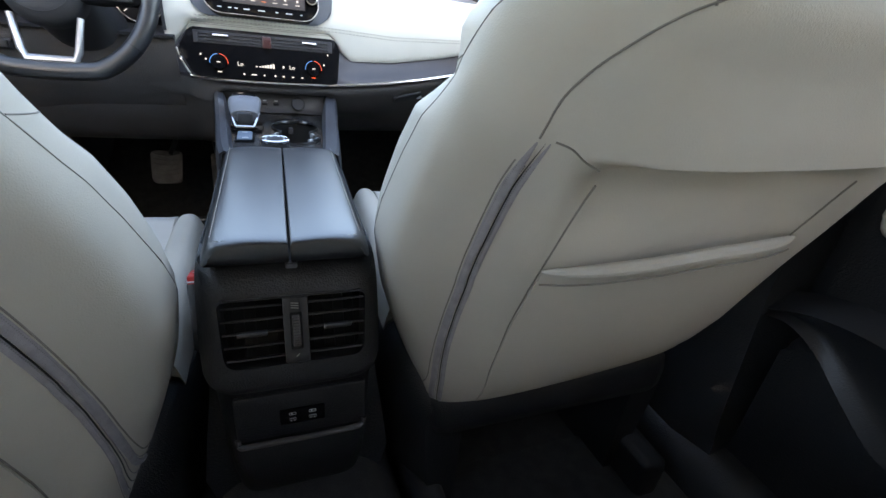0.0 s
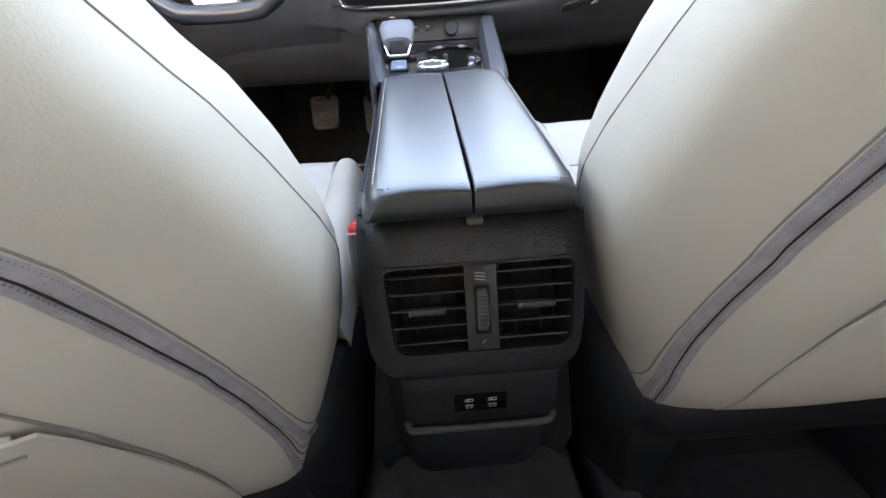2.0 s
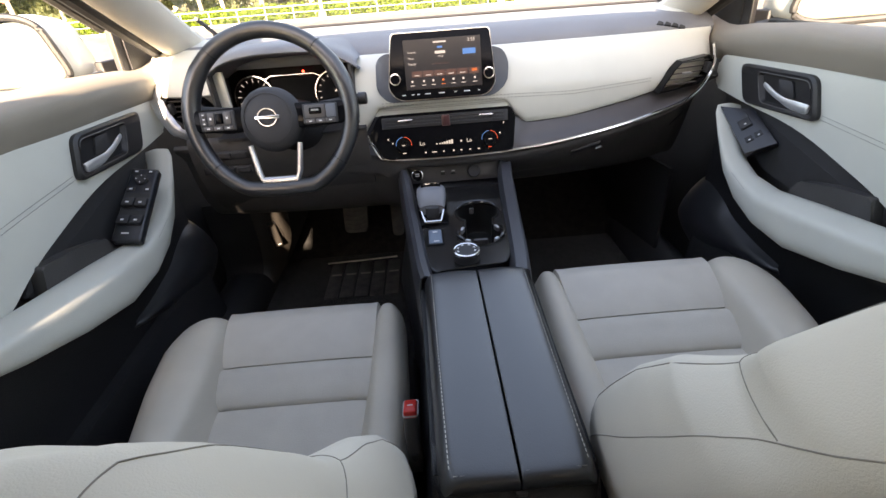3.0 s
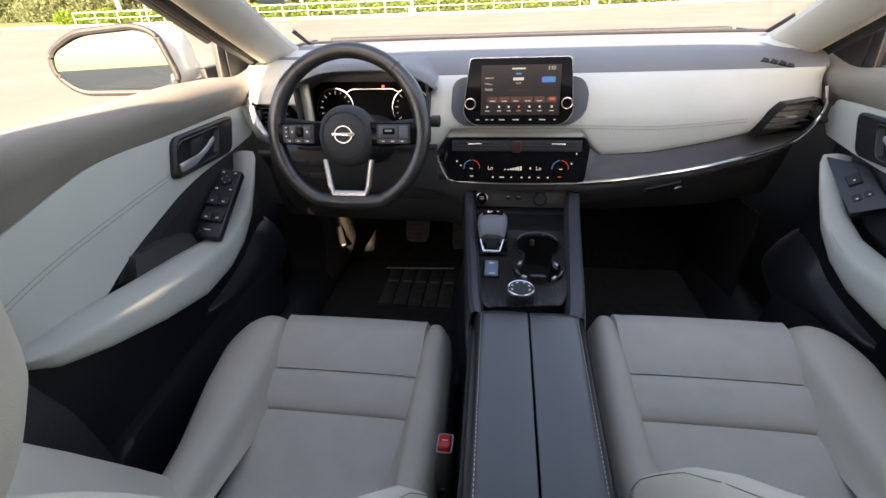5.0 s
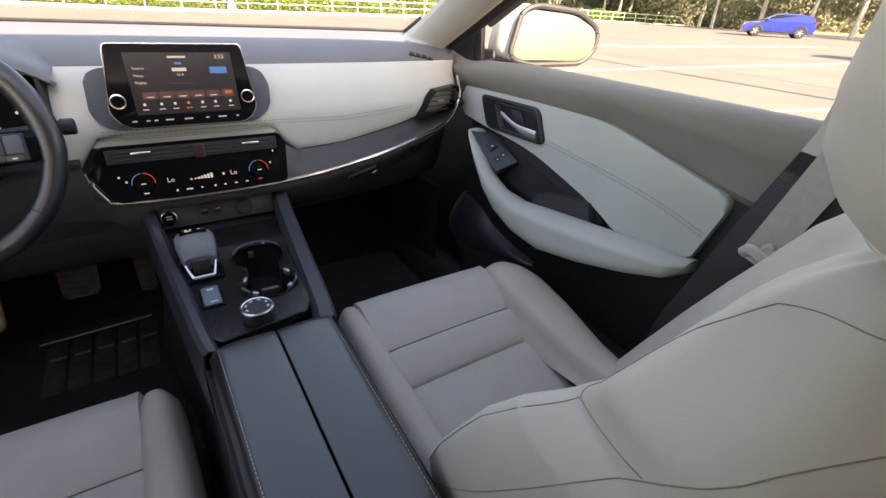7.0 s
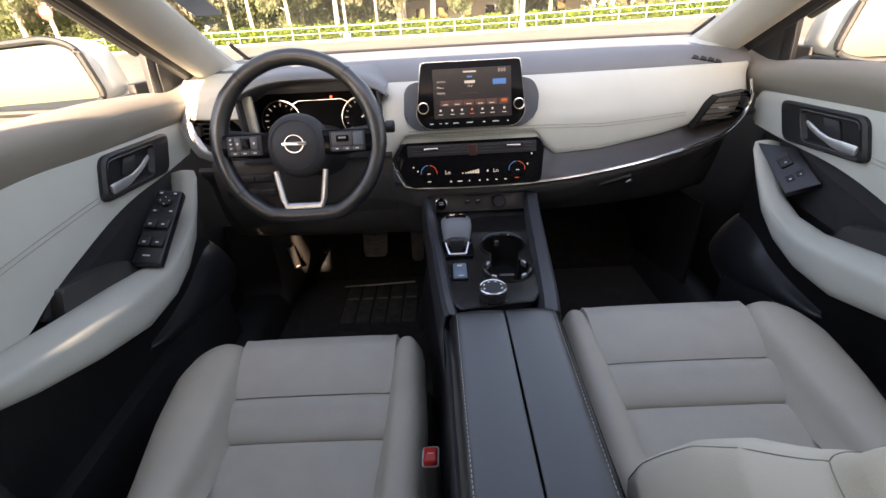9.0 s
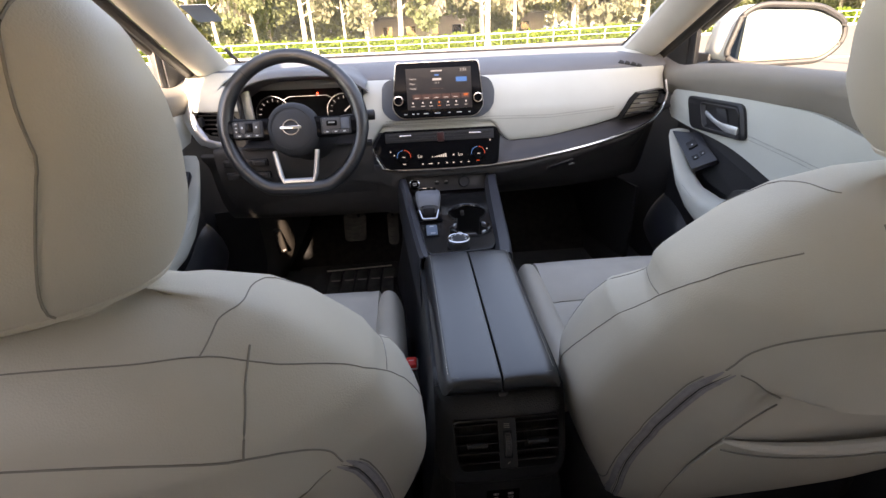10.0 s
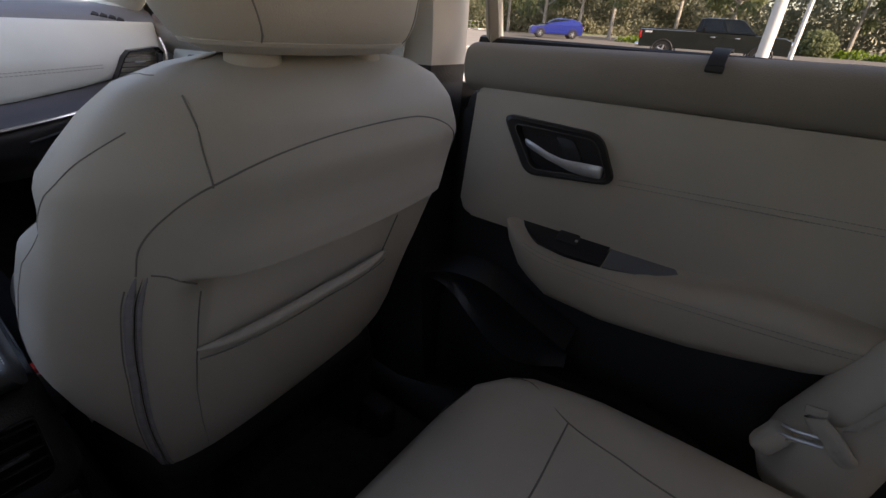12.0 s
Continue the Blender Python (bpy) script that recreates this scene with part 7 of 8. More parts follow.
LEAF2 = material("olive_leaf", (0.34, 0.335, 0.23), 0.7, vary=0.3, scale=0.8, second=(0.27, 0.27, 0.17))
BARK = material("pale_bark", (0.42, 0.38, 0.32), 0.9, vary=0.25, scale=5, grain=0.6, grain_scale=40)
MOSS = material("grey_hanging_moss", (0.33, 0.31, 0.25), 0.95, vary=0.25, scale=2)
RAIL = material("white_fence_paint", (0.75, 0.75, 0.72), 0.5, vary=0.05, scale=4)
STUCCO = material("white_stucco", (0.72, 0.70, 0.66), 0.85, vary=0.06, scale=2, grain=0.3, grain_scale=40)
BLUE_PAINT = material("bright_blue_car_paint", (0.008, 0.021, 0.20), 0.22, vary=0.04, scale=2, coat=0.6)
BLACK_PAINT = material("black_truck_paint", (0.006, 0.008, 0.007), 0.28, vary=0.1, scale=2, spec=0.3, coat=0.15)
TYRE = material("tyre_rubber", (0.02, 0.02, 0.02), 0.85, vary=0.2, scale=8)
DARK_GLASS = material("dark_car_glass", (0.015, 0.02, 0.022), 0.06, vary=0.1, scale=2, spec=0.8)
LAMP_RED = material("red_tail_lamp", (0.45, 0.02, 0.02), 0.2, vary=0.1, scale=6)
GROUND = -0.42


def ground_z(x, y):
    """The lot rises gently to one side."""
    return GROUND + 0.0145 * min(19, max(0, x - 3)) + 0.021 * min(20, max(0, x - 22))


xs = sorted(set(list(np.linspace(-400, 400, 17)) + list(np.linspace(-60, 60, 41))))
ys = sorted(set(list(np.linspace(-300, 500, 17)) + list(np.linspace(-40, 60, 21))))
bm = bmesh.new()
add_grid(bm, [[(x, y, ground_z(x, y)) for x in xs] for y in ys])
ground = part("ground", bm, ASPHALT)
tagged(ground, "pale sunlit asphalt of a wide parking lot", "ground", kind="structure")
FENCE_Y = 43.0


def strip(name, pts, width, mat, lift, label, cat):
    """A flat painted or raised band along a line on the ground."""
    bm = bmesh.new()
    p = [Vector(q) for q in pts]
    for a, b in zip(p, p[1:]):
        d = (b - a).normalized()
        n = Vector((-d.y, d.x)) * width / 2
        q = [a + n, b + n, b - n, a - n]
        top = [bm.verts.new((v.x, v.y, ground_z(v.x, v.y) + lift)) for v in q]
        lowv = [bm.verts.new((v.x, v.y, ground_z(v.x, v.y) - 0.05)) for v in q]
        bm.faces.new(top)
        for i in range(4):
            bm.faces.new((top[i], top[(i + 1) % 4], lowv[(i + 1) % 4], lowv[i]))
    return tagged(part(name, bm, mat, sharp=20), label, cat, kind="structure")


kerb_line = [(x, FENCE_Y - 1.6 - 0.0 * x) for x in np.linspace(-90, 110, 41)]
strip("kerb", kerb_line, 0.35, CONCRETE, 0.16, "pale concrete kerb along the lot", "kerb")
strip("verge", [(x, FENCE_Y + 9) for x in np.linspace(-120, 160, 29)], 20.5, GRASS, 0.10, "dry grass verge behind the kerb", "grass")
for k, x in enumerate(np.arange(-30, 60, 2.75)):
    strip("parking_line", [(x, FENCE_Y - 2.2), (x, FENCE_Y - 7.4)], 0.11, LINE, 0.006, "worn white parking line", "road marking")
strip("parking_line", [(6.0, 9.0), (30.0, 6.0)], 0.12, LINE, 0.006, "worn white parking line", "road marking")
strip("parking_line", [(8.0, 16.0), (34.0, 11.5)], 0.12, LINE, 0.006, "worn white parking line", "road marking")
strip("parking_line", [(5.0, 4.6), (14.0, 2.2)], 0.12, LINE, 0.006, "worn white parking line", "road marking")

# wheel stops
ws0 = None
for x in np.arange(-28, 50, 2.75):
    if ws0 is None:
        ws0 = tagged(part("wheel_stop", rbox((0, 0, 0.06), (1.8, 0.16, 0.13), 0.03, 2), CONCRETE), "pale concrete wheel stop", "wheel stop", "wheel stops")
        ws0.location = (x, FENCE_Y - 2.4, ground_z(x, 0))
    else:
        copy_thing(ws0, pose(x, FENCE_Y - 2.4, ground_z(x, 0)))

# fence: posts and rails
fence = thing("fence", "white tubular metal fence before the hedge", "fence")
post_mesh = None
n_post = 0
for x in np.arange(-42, 96, 2.4):
    z = ground_z(x, 0)
    if post_mesh is None:
        ob = part("post", tube([(0, 0, 0), (0, 0, 1.12)], 0.032, 8), RAIL, fence)
        post_mesh = ob.data
    else:
        ob = new("post", post_mesh)
        ob.parent = fence
    ob.location = (x, FENCE_Y, z + 0.05)
for h, r in ((1.14, 0.035), (0.62, 0.022)):
    part("rail", tube([(x, FENCE_Y, ground_z(x, 0) + h) for x in np.linspace(-42, 96, 24)], r, 8), RAIL, fence)


def let_light_through(m, share):
    """Leaves pass part of the light on to their far side."""
    n, link = m.node_tree.nodes, m.node_tree.links.new
    b, o = n["Principled BSDF"], n["Material Output"]
    tr = n.new("ShaderNodeBsdfTranslucent")
    link(b.inputs["Base Color"].links[0].from_socket, tr.inputs["Color"])
    mx = n.new("ShaderNodeMixShader")
    mx.inputs["Fac"].default_value = share
    link(b.outputs["BSDF"], mx.inputs[1])
    link(tr.outputs["BSDF"], mx.inputs[2])
    link(mx.outputs["Shader"], o.inputs["Surface"])


for leaf_mat in (HEDGE, LEAF, LEAF2, MOSS):
    let_light_through(leaf_mat, 0.62)


def leaf_cloud(name, blobs, count, size, mat, seed, parent=None, droop=0.0):
    """Many small leaf clumps scattered in a set of ellipsoids: centre, radii."""
    rng = random.Random(seed)
    verts, faces = [], []
    vol = [b[1][0] * b[1][1] * b[1][2] for b in blobs]
    for _ in range(count):
        c, r = rng.choices(blobs, vol)[0]
        while True:
            p = Vector((rng.uniform(-1, 1), rng.uniform(-1, 1), rng.uniform(-1, 1)))
            if p.length <= 1 and rng.random() < 0.25 + 0.75 * p.length:
                break
        q = Vector((c[0] + p.x * r[0], c[1] + p.y * r[1], c[2] + p.z * r[2]))
        s = size * rng.uniform(0.6, 1.4)
        e = Euler((rng.uniform(0, 6.3), rng.uniform(0, 6.3), rng.uniform(0, 6.3))).to_matrix()
        i = len(verts)
        k = 1 + droop
        for a in ((-0.5, -0.3, 0), (0.1, -0.45, 0.15), (0.55, 0.05, 0), (0.0, 0.45, -0.15)):
            w = e @ Vector(a)
            verts.append((q.x + w.x * s, q.y + w.y * s, q.z + w.z * s * k))
        faces += [(i, i + 1, i + 2, i + 3)]
    me = bpy.data.meshes.new(name)
    me.from_pydata(verts, [], faces)
    me.materials.append(mat)
    ob = new(name, me)
    if parent:
        ob.parent = parent
    return ob


hedge = leaf_cloud("hedge", [((x, FENCE_Y + 1.5, ground_z(x, 0) + 0.7), (1.8, 0.75, 0.68 + 0.1 * math.sin(x * 1.7))) for x in np.arange(-44, 98, 2.2)], 26000, 0.24, HEDGE, 3)
tagged(hedge, "clipped bright green hedge behind the fence", "hedge", kind="stuff")


def tree(x, y, h, seed, mat, crown, lean=0.0):
    rng = random.Random(seed)
    t = thing("tree", "tall slender tree with pale trunk and sparse leaves", "tree", "trees behind the hedge")
    z0 = ground_z(x, y) - 0.1
    top = (x + lean * h, y, z0 + h)
    path = curve([(x, y, z0), (x + 0.3 * lean * h + rng.uniform(-0.1, 0.1), y, z0 + h * 0.35), (x + 0.7 * lean * h + rng.uniform(-0.2, 0.2), y, z0 + h * 0.7), top], 5)
    r0 = h * 0.022
    bm = tube(path, [lerp(r0, r0 * 0.25, i / (len(path) - 1)) for i in range(len(path))], 8)
    blobs = []
    for k in range(9):
        a = rng.uniform(0, 6.28)
        f = rng.uniform(0.25, 0.95)
        b = path[int(f * (len(path) - 1))]
        l = h * rng.uniform(0.12, 0.26) * (1.1 - 0.5 * f)
        e = (b[0] + l * math.cos(a), b[1] + l * math.sin(a), b[2] + l * rng.uniform(0.2, 0.7))
        tube([b, ((b[0] + e[0]) / 2, (b[1] + e[1]) / 2, b[2] + 0.6 * (e[2] - b[2])), e], [r0 * 0.4, r0 * 0.28, r0 * 0.1], 6, bm=bm)
        blobs.append((e, (l * 0.7, l * 0.7, l * 0.55)))
    part("trunk", bm, BARK, t, "pale bark trunk and limbs")
    blobs.append((top, (h * 0.14, h * 0.14, h * 0.12)))
    leaf_cloud("crown", blobs, crown, 0.36, mat, seed, t, 0.4)
    return t


rng = random.Random(11)
for k in range(44):
    x = -46 + 3.1 * k + rng.uniform(-1.6, 1.6)
    tree(x, FENCE_Y + rng.uniform(5, 16), rng.uniform(9, 14), 100 + k, (LEAF, LEAF2)[k % 2], 1100, rng.uniform(-0.04, 0.04))
# the undergrowth is open towards the white wall and the far parked cars
low_growth = []
for x in np.arange(-75, 130, 1.3):
    clear = -7 < x < 8 or 14 < x < 31
    low_growth.append(((x + rng.uniform(-2, 2), FENCE_Y + rng.uniform(13, 24), ground_z(x, 0) + (rng.uniform(5.2, 8.0) if clear else rng.uniform(1.0, 6.5))), (3.4, 2.5, 2.0 if clear else 2.6)))
under = leaf_cloud("undergrowth", low_growth, 180000, 0.36, LEAF, 7)
tagged(under, "dense olive green undergrowth of the woods", "undergrowth", kind="stuff")
canopy = leaf_cloud("canopy", [((x + rng.uniform(-2, 2), FENCE_Y + rng.uniform(18, 30), rng.uniform(5.0, 14)), (3.6, 3.0, 3.0)) for x in np.arange(-80, 135, 1.3)], 130000, 0.6, LEAF2, 12)
tagged(canopy, "pale olive canopy of the woods", "canopy", kind="stuff")
moss = leaf_cloud("hanging_moss", [((x + rng.uniform(-2, 2), FENCE_Y + rng.uniform(6, 15), rng.uniform(3.5, 9)), (1.6, 1.6, 1.5)) for x in np.arange(-50, 110, 4.5)], 9000, 0.4, MOSS, 8, droop=1.6)
tagged(moss, "grey moss hanging in the trees", "moss", kind="stuff")
far = leaf_cloud("far_woods", [((x, 105 - 0.004 * x * x * 0.3, 6), (9, 5, 7.5)) for x in np.arange(-160, 230, 8)], 26000, 1.5, LEAF2, 9)
tagged(far, "far woods closing the lot", "woods", kind="stuff")

bld = thing("white_building", "long white building behind the trees", "building")
part("wall", rbox((4, FENCE_Y + 34, 1.4), (34, 6, 3.6), 0.05, 1), STUCCO, bld, "white stucco wall")
part("roof", rbox((4, FENCE_Y + 34, 3.35), (35, 7, 0.3), 0.05, 1), CONCRETE, bld)
for k in range(9):
    part("window", rbox((-10 + 3.5 * k, FENCE_Y + 30.98, 1.5), (1.4, 0.1, 1.3), 0.02, 1), DARK_GLASS, bld)


# ---- vehicles in the lot ----
def wheel_of(parent, x, y, z, r, w=0.24):
    t = part("wheel", lathe([(r * 0.62, -w / 2), (r * 0.94, -w / 2), (r, -w / 2 + 0.03), (r, w / 2 - 0.03), (r * 0.94, w / 2), (r * 0.62, w / 2)], (x, y, z), axis=(0, 1, 0), n=28), TYRE, parent, "black tyre")
    rim_ = part("rim", lathe([(r * 0.62, -w / 2 + 0.02), (r * 0.6, -w / 2 - 0.004), (r * 0.5, -w / 2 + 0.02), (r * 0.2, -w / 2 - 0.002), (0.02, -w / 2 - 0.004)], (x, y, z), axis=(0, 1, 0), n=28), SILVER, t, "alloy rim")
    for k in range(5):
        a = 2 * math.pi * k / 5
        part("spoke", rbox((x + r * 0.33 * math.cos(a), y - w / 2 - 0.005, z + r * 0.33 * math.sin(a)), (r * 0.5, 0.03, r * 0.13), 0.01, 1, pose(0, 0, 0, 0, -math.degrees(a), 0)), SILVER, rim_)
    return t


def vehicle(name, label, cat, m, length, width, body, cabin, paint, wheels, r, extras=None):
    """body, cabin: side outlines of (x, z) in metres, nose towards -x; built about the middle of the footprint."""
    v = thing(name, label, cat)

    def hull(outline, w, inset=0.0):
        bm = bmesh.new()
        rows = []
        zs = [q[1] for q in outline]
        for t in np.linspace(-1, 1, 9):
            k = 1 - 0.06 * abs(t) ** 6
            rows.append([(x * (1 - 0.02 * abs(t) ** 5), t * (w / 2 - inset * max(0, z - min(zs))), lerp(min(zs), z, k)) for x, z in outline])
        vs = add_grid(bm, rows, close_u=True)
        bm.faces.new(vs[0])
        bm.faces.new(vs[-1])
        return bm

    part("body", hull(body, width), paint, v, "painted body", 30)
    part("cabin", hull(cabin, width * 0.92, 0.22), paint, v, "painted cabin", 30)
    zc = [q[1] for q in cabin]
    lo, hi = min(zc), max(zc)
    base = sorted(q[0] for q in cabin if q[1] < lo + 0.05)
    topx = sorted(q[0] for q in cabin if q[1] > hi - 0.12)
    n = 2
    for side in (-1, 1):
        for k in range(n):
            f0, f1 = (k + 0.06) / n, (k + 0.94) / n
            bl, br = lerp(base[0] + 0.18, base[-1] - 0.15, f0), lerp(base[0] + 0.18, base[-1] - 0.15, f1)
            tl, tr = lerp(topx[0] + 0.05, topx[-1] - 0.05, f0), lerp(topx[0] + 0.05, topx[-1] - 0.05, f1)
            yb = side * (width * 0.46 - 0.22 * 0.06 + 0.006)
            yt = side * (width * 0.46 - 0.22 * (hi - lo - 0.12) + 0.006)
            bm = bmesh.new()
            a = [bm.verts.new(p) for p in ((bl, yb, lo + 0.06), (br, yb, lo + 0.06), (tr, yt, hi - 0.12), (tl, yt, hi - 0.12))]
            bm.faces.new(a)
            bmesh.ops.solidify(bm, geom=bm.faces[:], thickness=0.01)
            part("side_glass", bm, DARK_GLASS, v, "dark side glass")
    for wx in wheels:
        for side in (-1, 1):
            wheel_of(v, wx, side * (width / 2 - 0.11), r, r)
            arch = [(wx + (r + 0.06) * math.cos(a), side * (width / 2 + 0.004), r + (r + 0.06) * math.sin(a)) for a in np.linspace(0, math.pi, 14)]
            part("wheel_arch", tube(arch, 0.035, 6), RUBBER, v, "black wheel arch")
    for side in (-1, 1):
        part("door_mirror", rbox((base[0] + 0.35, side * (width / 2 + 0.08), lo + 0.12), (0.14, 0.2, 0.14), 0.04, 2), paint, v, "door mirror")
    if extras:
        extras(v)
    v.matrix_basis = m
    return v


def suv_extras(v):
    for side in (-1, 1):
        part("tail_lamp", rbox((2.28, side * 0.75, 1.0), (0.1, 0.3, 0.12), 0.03, 2), LAMP_RED, v, "red tail lamp")
        part("head_lamp", rbox((-2.25, side * 0.75, 0.78), (0.14, 0.34, 0.1), 0.03, 2), CHROME, v, "clear head lamp")
    part("lower_cladding", rbox((0, 0, 0.36), (4.3, 1.90, 0.16), 0.05, 2), RUBBER, v, "black lower cladding")


suv_body = [(-2.32, 0.32), (-2.36, 0.72), (-2.2, 0.92), (-1.0, 1.04), (1.9, 1.10), (2.3, 1.08), (2.34, 0.7), (2.3, 0.34)]
suv_cab = [(-1.15, 1.02), (-0.35, 1.52), (0.2, 1.62), (1.3, 1.60), (2.0, 1.45), (2.28, 1.08)]
bx, by = 41.8, 17.8
vehicle("blue_suv", "bright blue SUV parked across the lot", "car", pose(bx, by, ground_z(bx, by), 0, 0, -58), 4.7, 1.9, suv_body, suv_cab, BLUE_PAINT, (-1.42, 1.45), 0.36, suv_extras)


def truck_extras(v):
    part("tail_lamp", rbox((-3.10, -0.93, 1.08), (0.12, 0.14, 0.32), 0.03, 2), LAMP_RED, v, "red tail lamp")
    part("rear_bumper", rbox((-3.18, 0, 0.62), (0.2, 1.9, 0.22), 0.05, 2), CHROME, v, "chrome rear bumper")
    part("bed_rim", rbox((-1.95, -0.97, 1.355), (2.3, 0.06, 0.05), 0.02, 2), BLACK_SOFT, v, "black bed rail")
    part("door_handle", rbox((0.05, -1.0, 1.13), (0.2, 0.05, 0.04), 0.01, 2), CHROME, v, "chrome handle")
    part("door_handle", rbox((1.05, -1.0, 1.13), (0.2, 0.05, 0.04), 0.01, 2), CHROME, v)
    part("badge_bar", rbox((-2.75, -0.995, 1.20), (0.32, 0.02, 0.07), 0.01, 1), ICON, v, "pale side badge")
    part("head_lamp", rbox((3.1, -0.85, 1.0), (0.2, 0.22, 0.25), 0.04, 2), CHROME, v, "clear head lamp")
    part("front_bumper", rbox((3.18, 0, 0.65), (0.2, 1.96, 0.3), 0.06, 2), CHROME, v, "chrome front bumper")


tr_body = [(-3.15, 0.55), (-3.18, 1.34), (-0.75, 1.34), (1.55, 1.32), (2.9, 1.26), (3.18, 1.15), (3.2, 0.55)]
tr_cab = [(-0.75, 1.32), (-0.62, 1.88), (-0.35, 1.93), (0.95, 1.92), (1.15, 1.86), (1.75, 1.32)]
tx, ty = 26.4, 3.0
vehicle("pickup_truck", "black crew-cab pickup truck parked in the lot", "pickup truck", pose(tx, ty, ground_z(tx, ty), 0, 0, -82), 6.3, 1.98, tr_body, tr_cab, BLACK_PAINT, (-2.0, 2.1), 0.42, truck_extras)

# more parked cars far off behind the hedge
cm = (material("silver_far_paint", (0.5, 0.5, 0.52), 0.3, vary=0.05), material("white_far_paint", (0.75, 0.75, 0.75), 0.3, vary=0.05), material("grey_far_paint", (0.14, 0.15, 0.17), 0.3, vary=0.05))
for k, (x, y) in enumerate(((14, 96), (18, 95), (22, 96), (27, 95), (31, 96))):
    vehicle("parked_car", ("silver", "white", "dark grey")[k % 3] + " car parked far behind the hedge", "car", pose(x, y, ground_z(x, y), 0, 0, 80 + 7 * k), 4.7, 1.9, suv_body, suv_cab, cm[k % 3], (-1.42, 1.45), 0.36)

# light poles, stop sign, bush
for k, (x, y, r) in enumerate(((-8.2, FENCE_Y - 0.8, 0.11), (7.0, FENCE_Y - 0.9, 0.2), (12.0, 0.03, 0.12), (14.0, -0.44, 0.05))):
    p = thing("light_pole", "pale square-topped parking lot light pole", "light pole", "light poles")
    part("shaft", tube([(x, y, ground_z(x, y) - 0.05), (x, y, 9)], [r, r * 0.75], 12), RAIL, p)
    part("footing", lathe([(0.3, 0), (0.3, 0.5), (0.26, 0.55)], (x, y, ground_z(x, y) - 0.02), n=20), CONCRETE, p, "round concrete footing")
    part("lamp_head", rbox((x, y - 0.5, 9.05), (0.35, 1.0, 0.14), 0.03, 2), BLACK_SOFT, p, "flat lamp head")
sg = thing("road_sign", "faded red octagonal road sign on a post", "road sign")
sx0, sy0 = -21.5, 27.0
part("post", tube([(sx0, sy0, GROUND), (sx0, sy0, 2.6)], 0.035, 8), SILVER, sg, "steel post")
part("face", lathe([(0.40, 0), (0.40, 0.02), (0.38, 0.025)], (sx0, sy0 - 0.05, 2.3), axis=(0, -1, 0), n=8), material("faded_red_sign", (0.45, 0.08, 0.07), 0.5, vary=0.1), sg, "faded red plate")
part("legend_bar", rbox((sx0, sy0 - 0.08, 2.3), (0.5, 0.01, 0.16), 0.0, 1), ICON, sg, "pale lettering bar")
bush = thing("round_bush", "rounded green shrub at the lot's edge", "shrub")
leaf_cloud("leaves", [((47, -1.5, 1.0), (1.35, 1.4, 1.15)), ((47.3, -0.8, 0.8), (0.8, 0.8, 0.7))], 3000, 0.2, LEAF, 31, bush)
part("stem", tube([(47, -1.5, -0.1), (47, -1.5, 1.2)], 0.12, 8), BARK, bush)
side_hedge = leaf_cloud("hedge", [((48 + 0.1 * y, y, 0.3), (0.9, 1.8, 0.6)) for y in np.arange(-40, 14, 2.4)], 9000, 0.26, HEDGE, 41)
tagged(side_hedge, "low green hedge along the far edge", "hedge", kind="stuff")
for k in range(16):
    yy = -40 + 5.2 * k + rng.uniform(-1.5, 1.5)
    tree(56 + rng.uniform(-3, 14), yy, rng.uniform(9, 13), 300 + k, (LEAF2, LEAF)[k % 2], 1500, rng.uniform(-0.05, 0.05))
sw = leaf_cloud("undergrowth", [((72 + rng.uniform(-4, 6), y, rng.uniform(1.0, 7)), (3, 3.6, 3.4)) for y in np.arange(-70, 60, 2.0)], 90000, 0.34, LEAF2, 43)
tagged(sw, "dense olive undergrowth along the side of the lot", "undergrowth", kind="stuff")

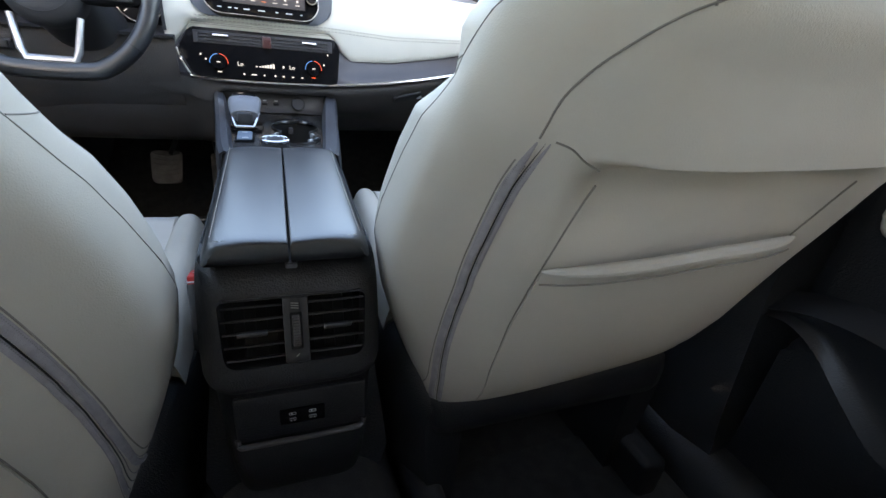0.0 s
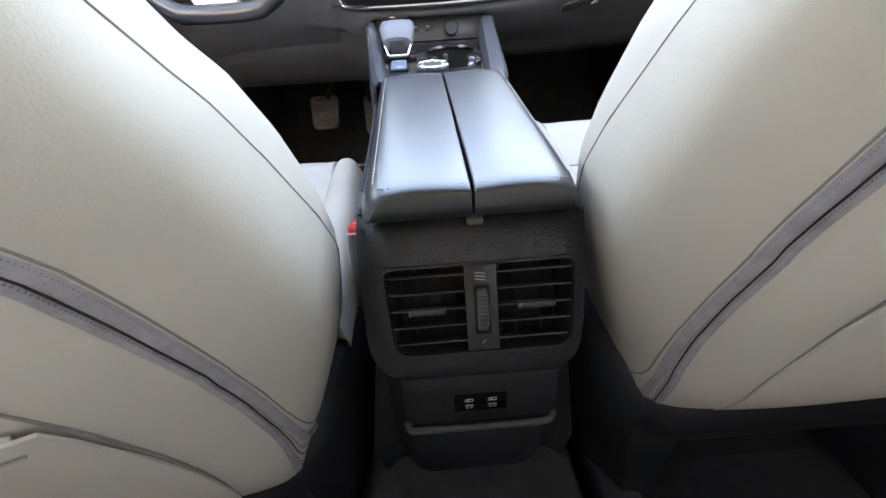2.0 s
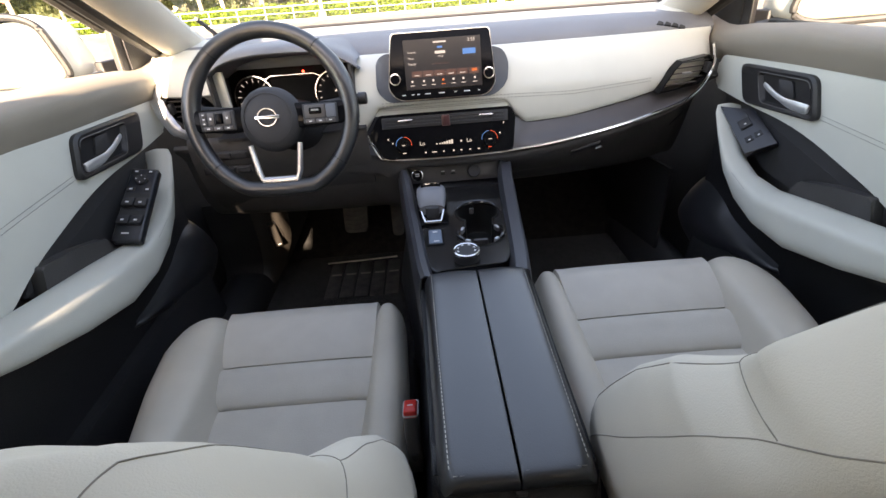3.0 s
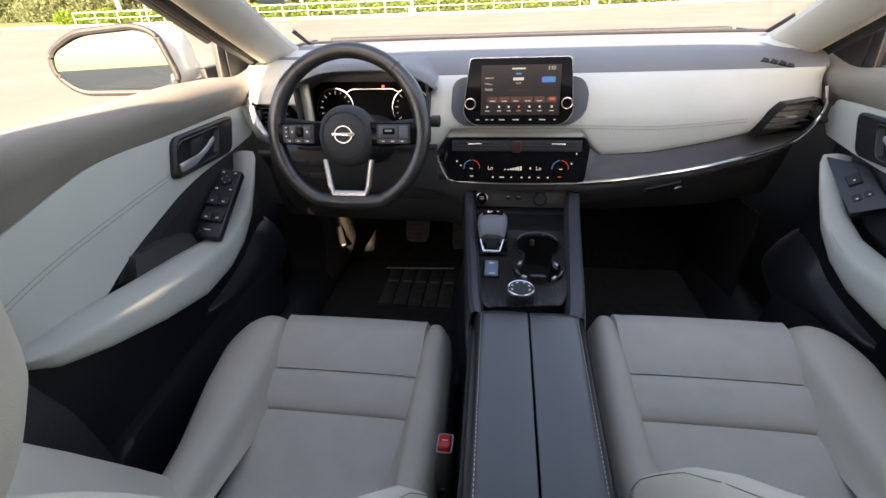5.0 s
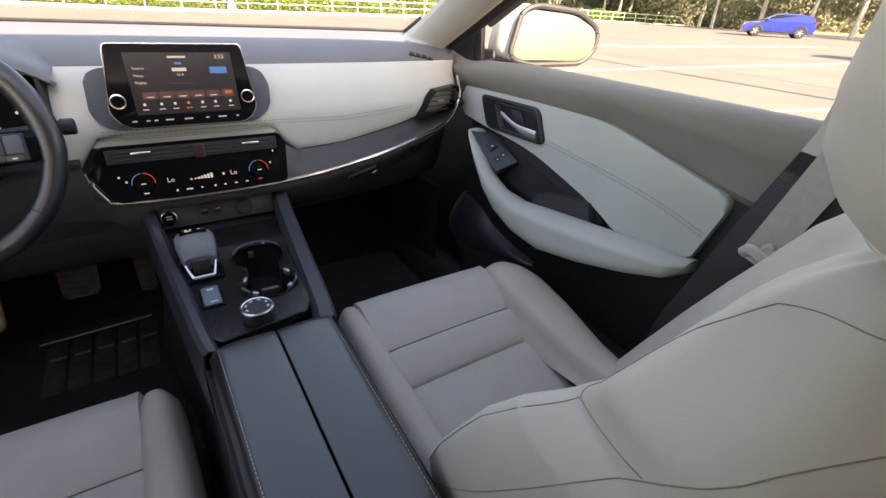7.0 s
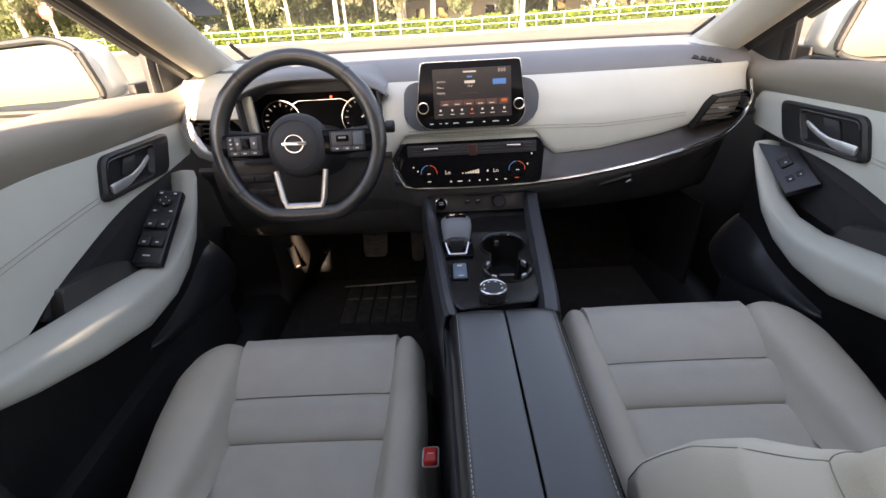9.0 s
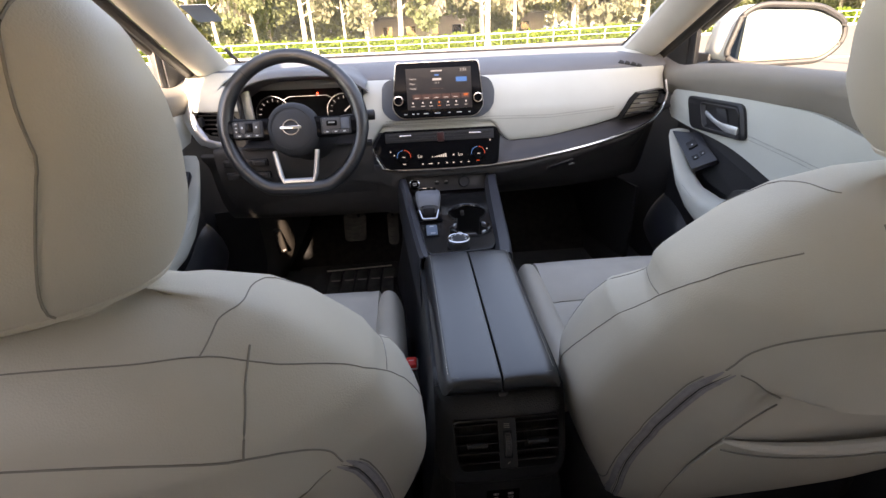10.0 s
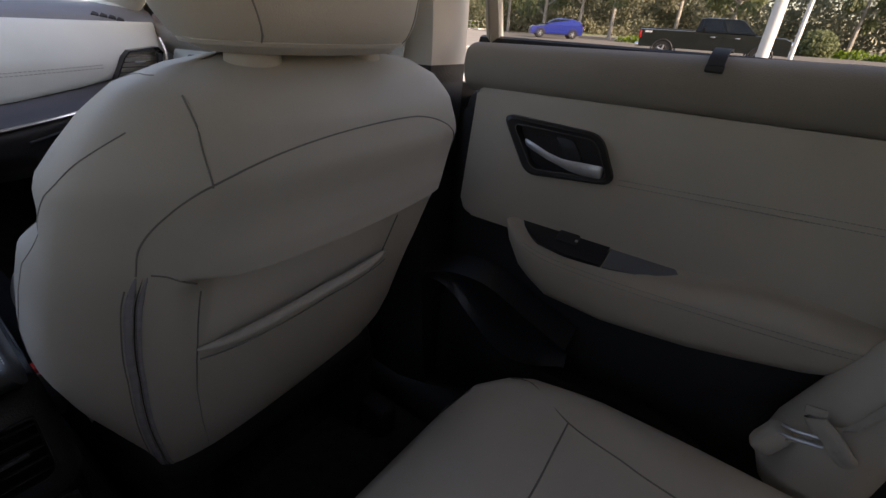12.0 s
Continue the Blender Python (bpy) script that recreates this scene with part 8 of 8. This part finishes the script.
# ---- own door mirrors ----
for s, lab in ((1, "white passenger door mirror with chrome-edged glass"), (-1, "white driver door mirror with chrome-edged glass")):
    dm = thing("door_mirror", lab, "car mirror", "door mirrors")
    dm.location = (0, 0, -0.003) if s > 0 else (-0.068, 0, -0.016)
    cx, cy, cz = 0.925, 0.80, 0.965
    shape = rounded([(-0.150, -0.055), (-0.125, 0.06), (-0.08, 0.078), (0.06, 0.068), (0.13, 0.03), (0.140, -0.02), (0.10, -0.068), (-0.09, -0.075)], 0.03)
    rings = []
    for d, k in ((0.045, 0.93), (0.0, 0.95), (0.002, 0.97), (0.012, 1.0), (0.06, 1.02), (0.12, 0.93), (0.165, 0.72), (0.185, 0.4)):
        lean_ = table(d, [0.0, 0.05, 0.185], [0.20, 0.20, 0.06])
        rings.append([(s * (cx + a * k), cy + d - lean_ * a, cz + b * k) for a, b in shape])
    part("shell", loft(rings), WHITE_PAINT, dm, "pearl white shell", 50)
    part("rim", tube([(s * (cx + a * 0.97), cy - 0.002 - 0.20 * a, cz + b * 0.97) for a, b in shape], 0.008, 8, closed=True), RUBBER, dm, "black rim")
    bm = prism([(s * a * 0.92, b * 0.92) for a, b in shape], (s * cx, cy + 0.014, cz), (1, -s * 0.34, 0), (0, 0.05, 1), 0.003, 0)
    part("mirror_glass", bm, MIRROR, dm, "silvered mirror glass", 20)
    part("foot", loft([[(s * x, y, z) for y, z in curve([(cy + 0.04, zt), (cy + 0.09, zt + 0.01), (cy + 0.11, zb), (cy + 0.05, zb - 0.004)], 3, True)] for x, zt, zb in ((0.745, 0.888, 0.862), (0.80, 0.898, 0.872), (0.86, 0.915, 0.89))]), BLACK, dm, "black mirror foot")

# ---- sticker in the windscreen's upper corner ----
stk = thing("windscreen_sticker", "grey square sticker behind the windscreen", "sticker")
part("sheet", prism(rounded([(-0.034, -0.05), (0.034, -0.05), (0.034, 0.05), (-0.034, 0.05)], 0.008), (-0.630, 0.920, 1.074), (1, 0, 0), (0, -0.93, 0.36), 0.001, 0), material("grey_sticker", (0.22, 0.23, 0.27), 0.5, vary=0.08), stk)
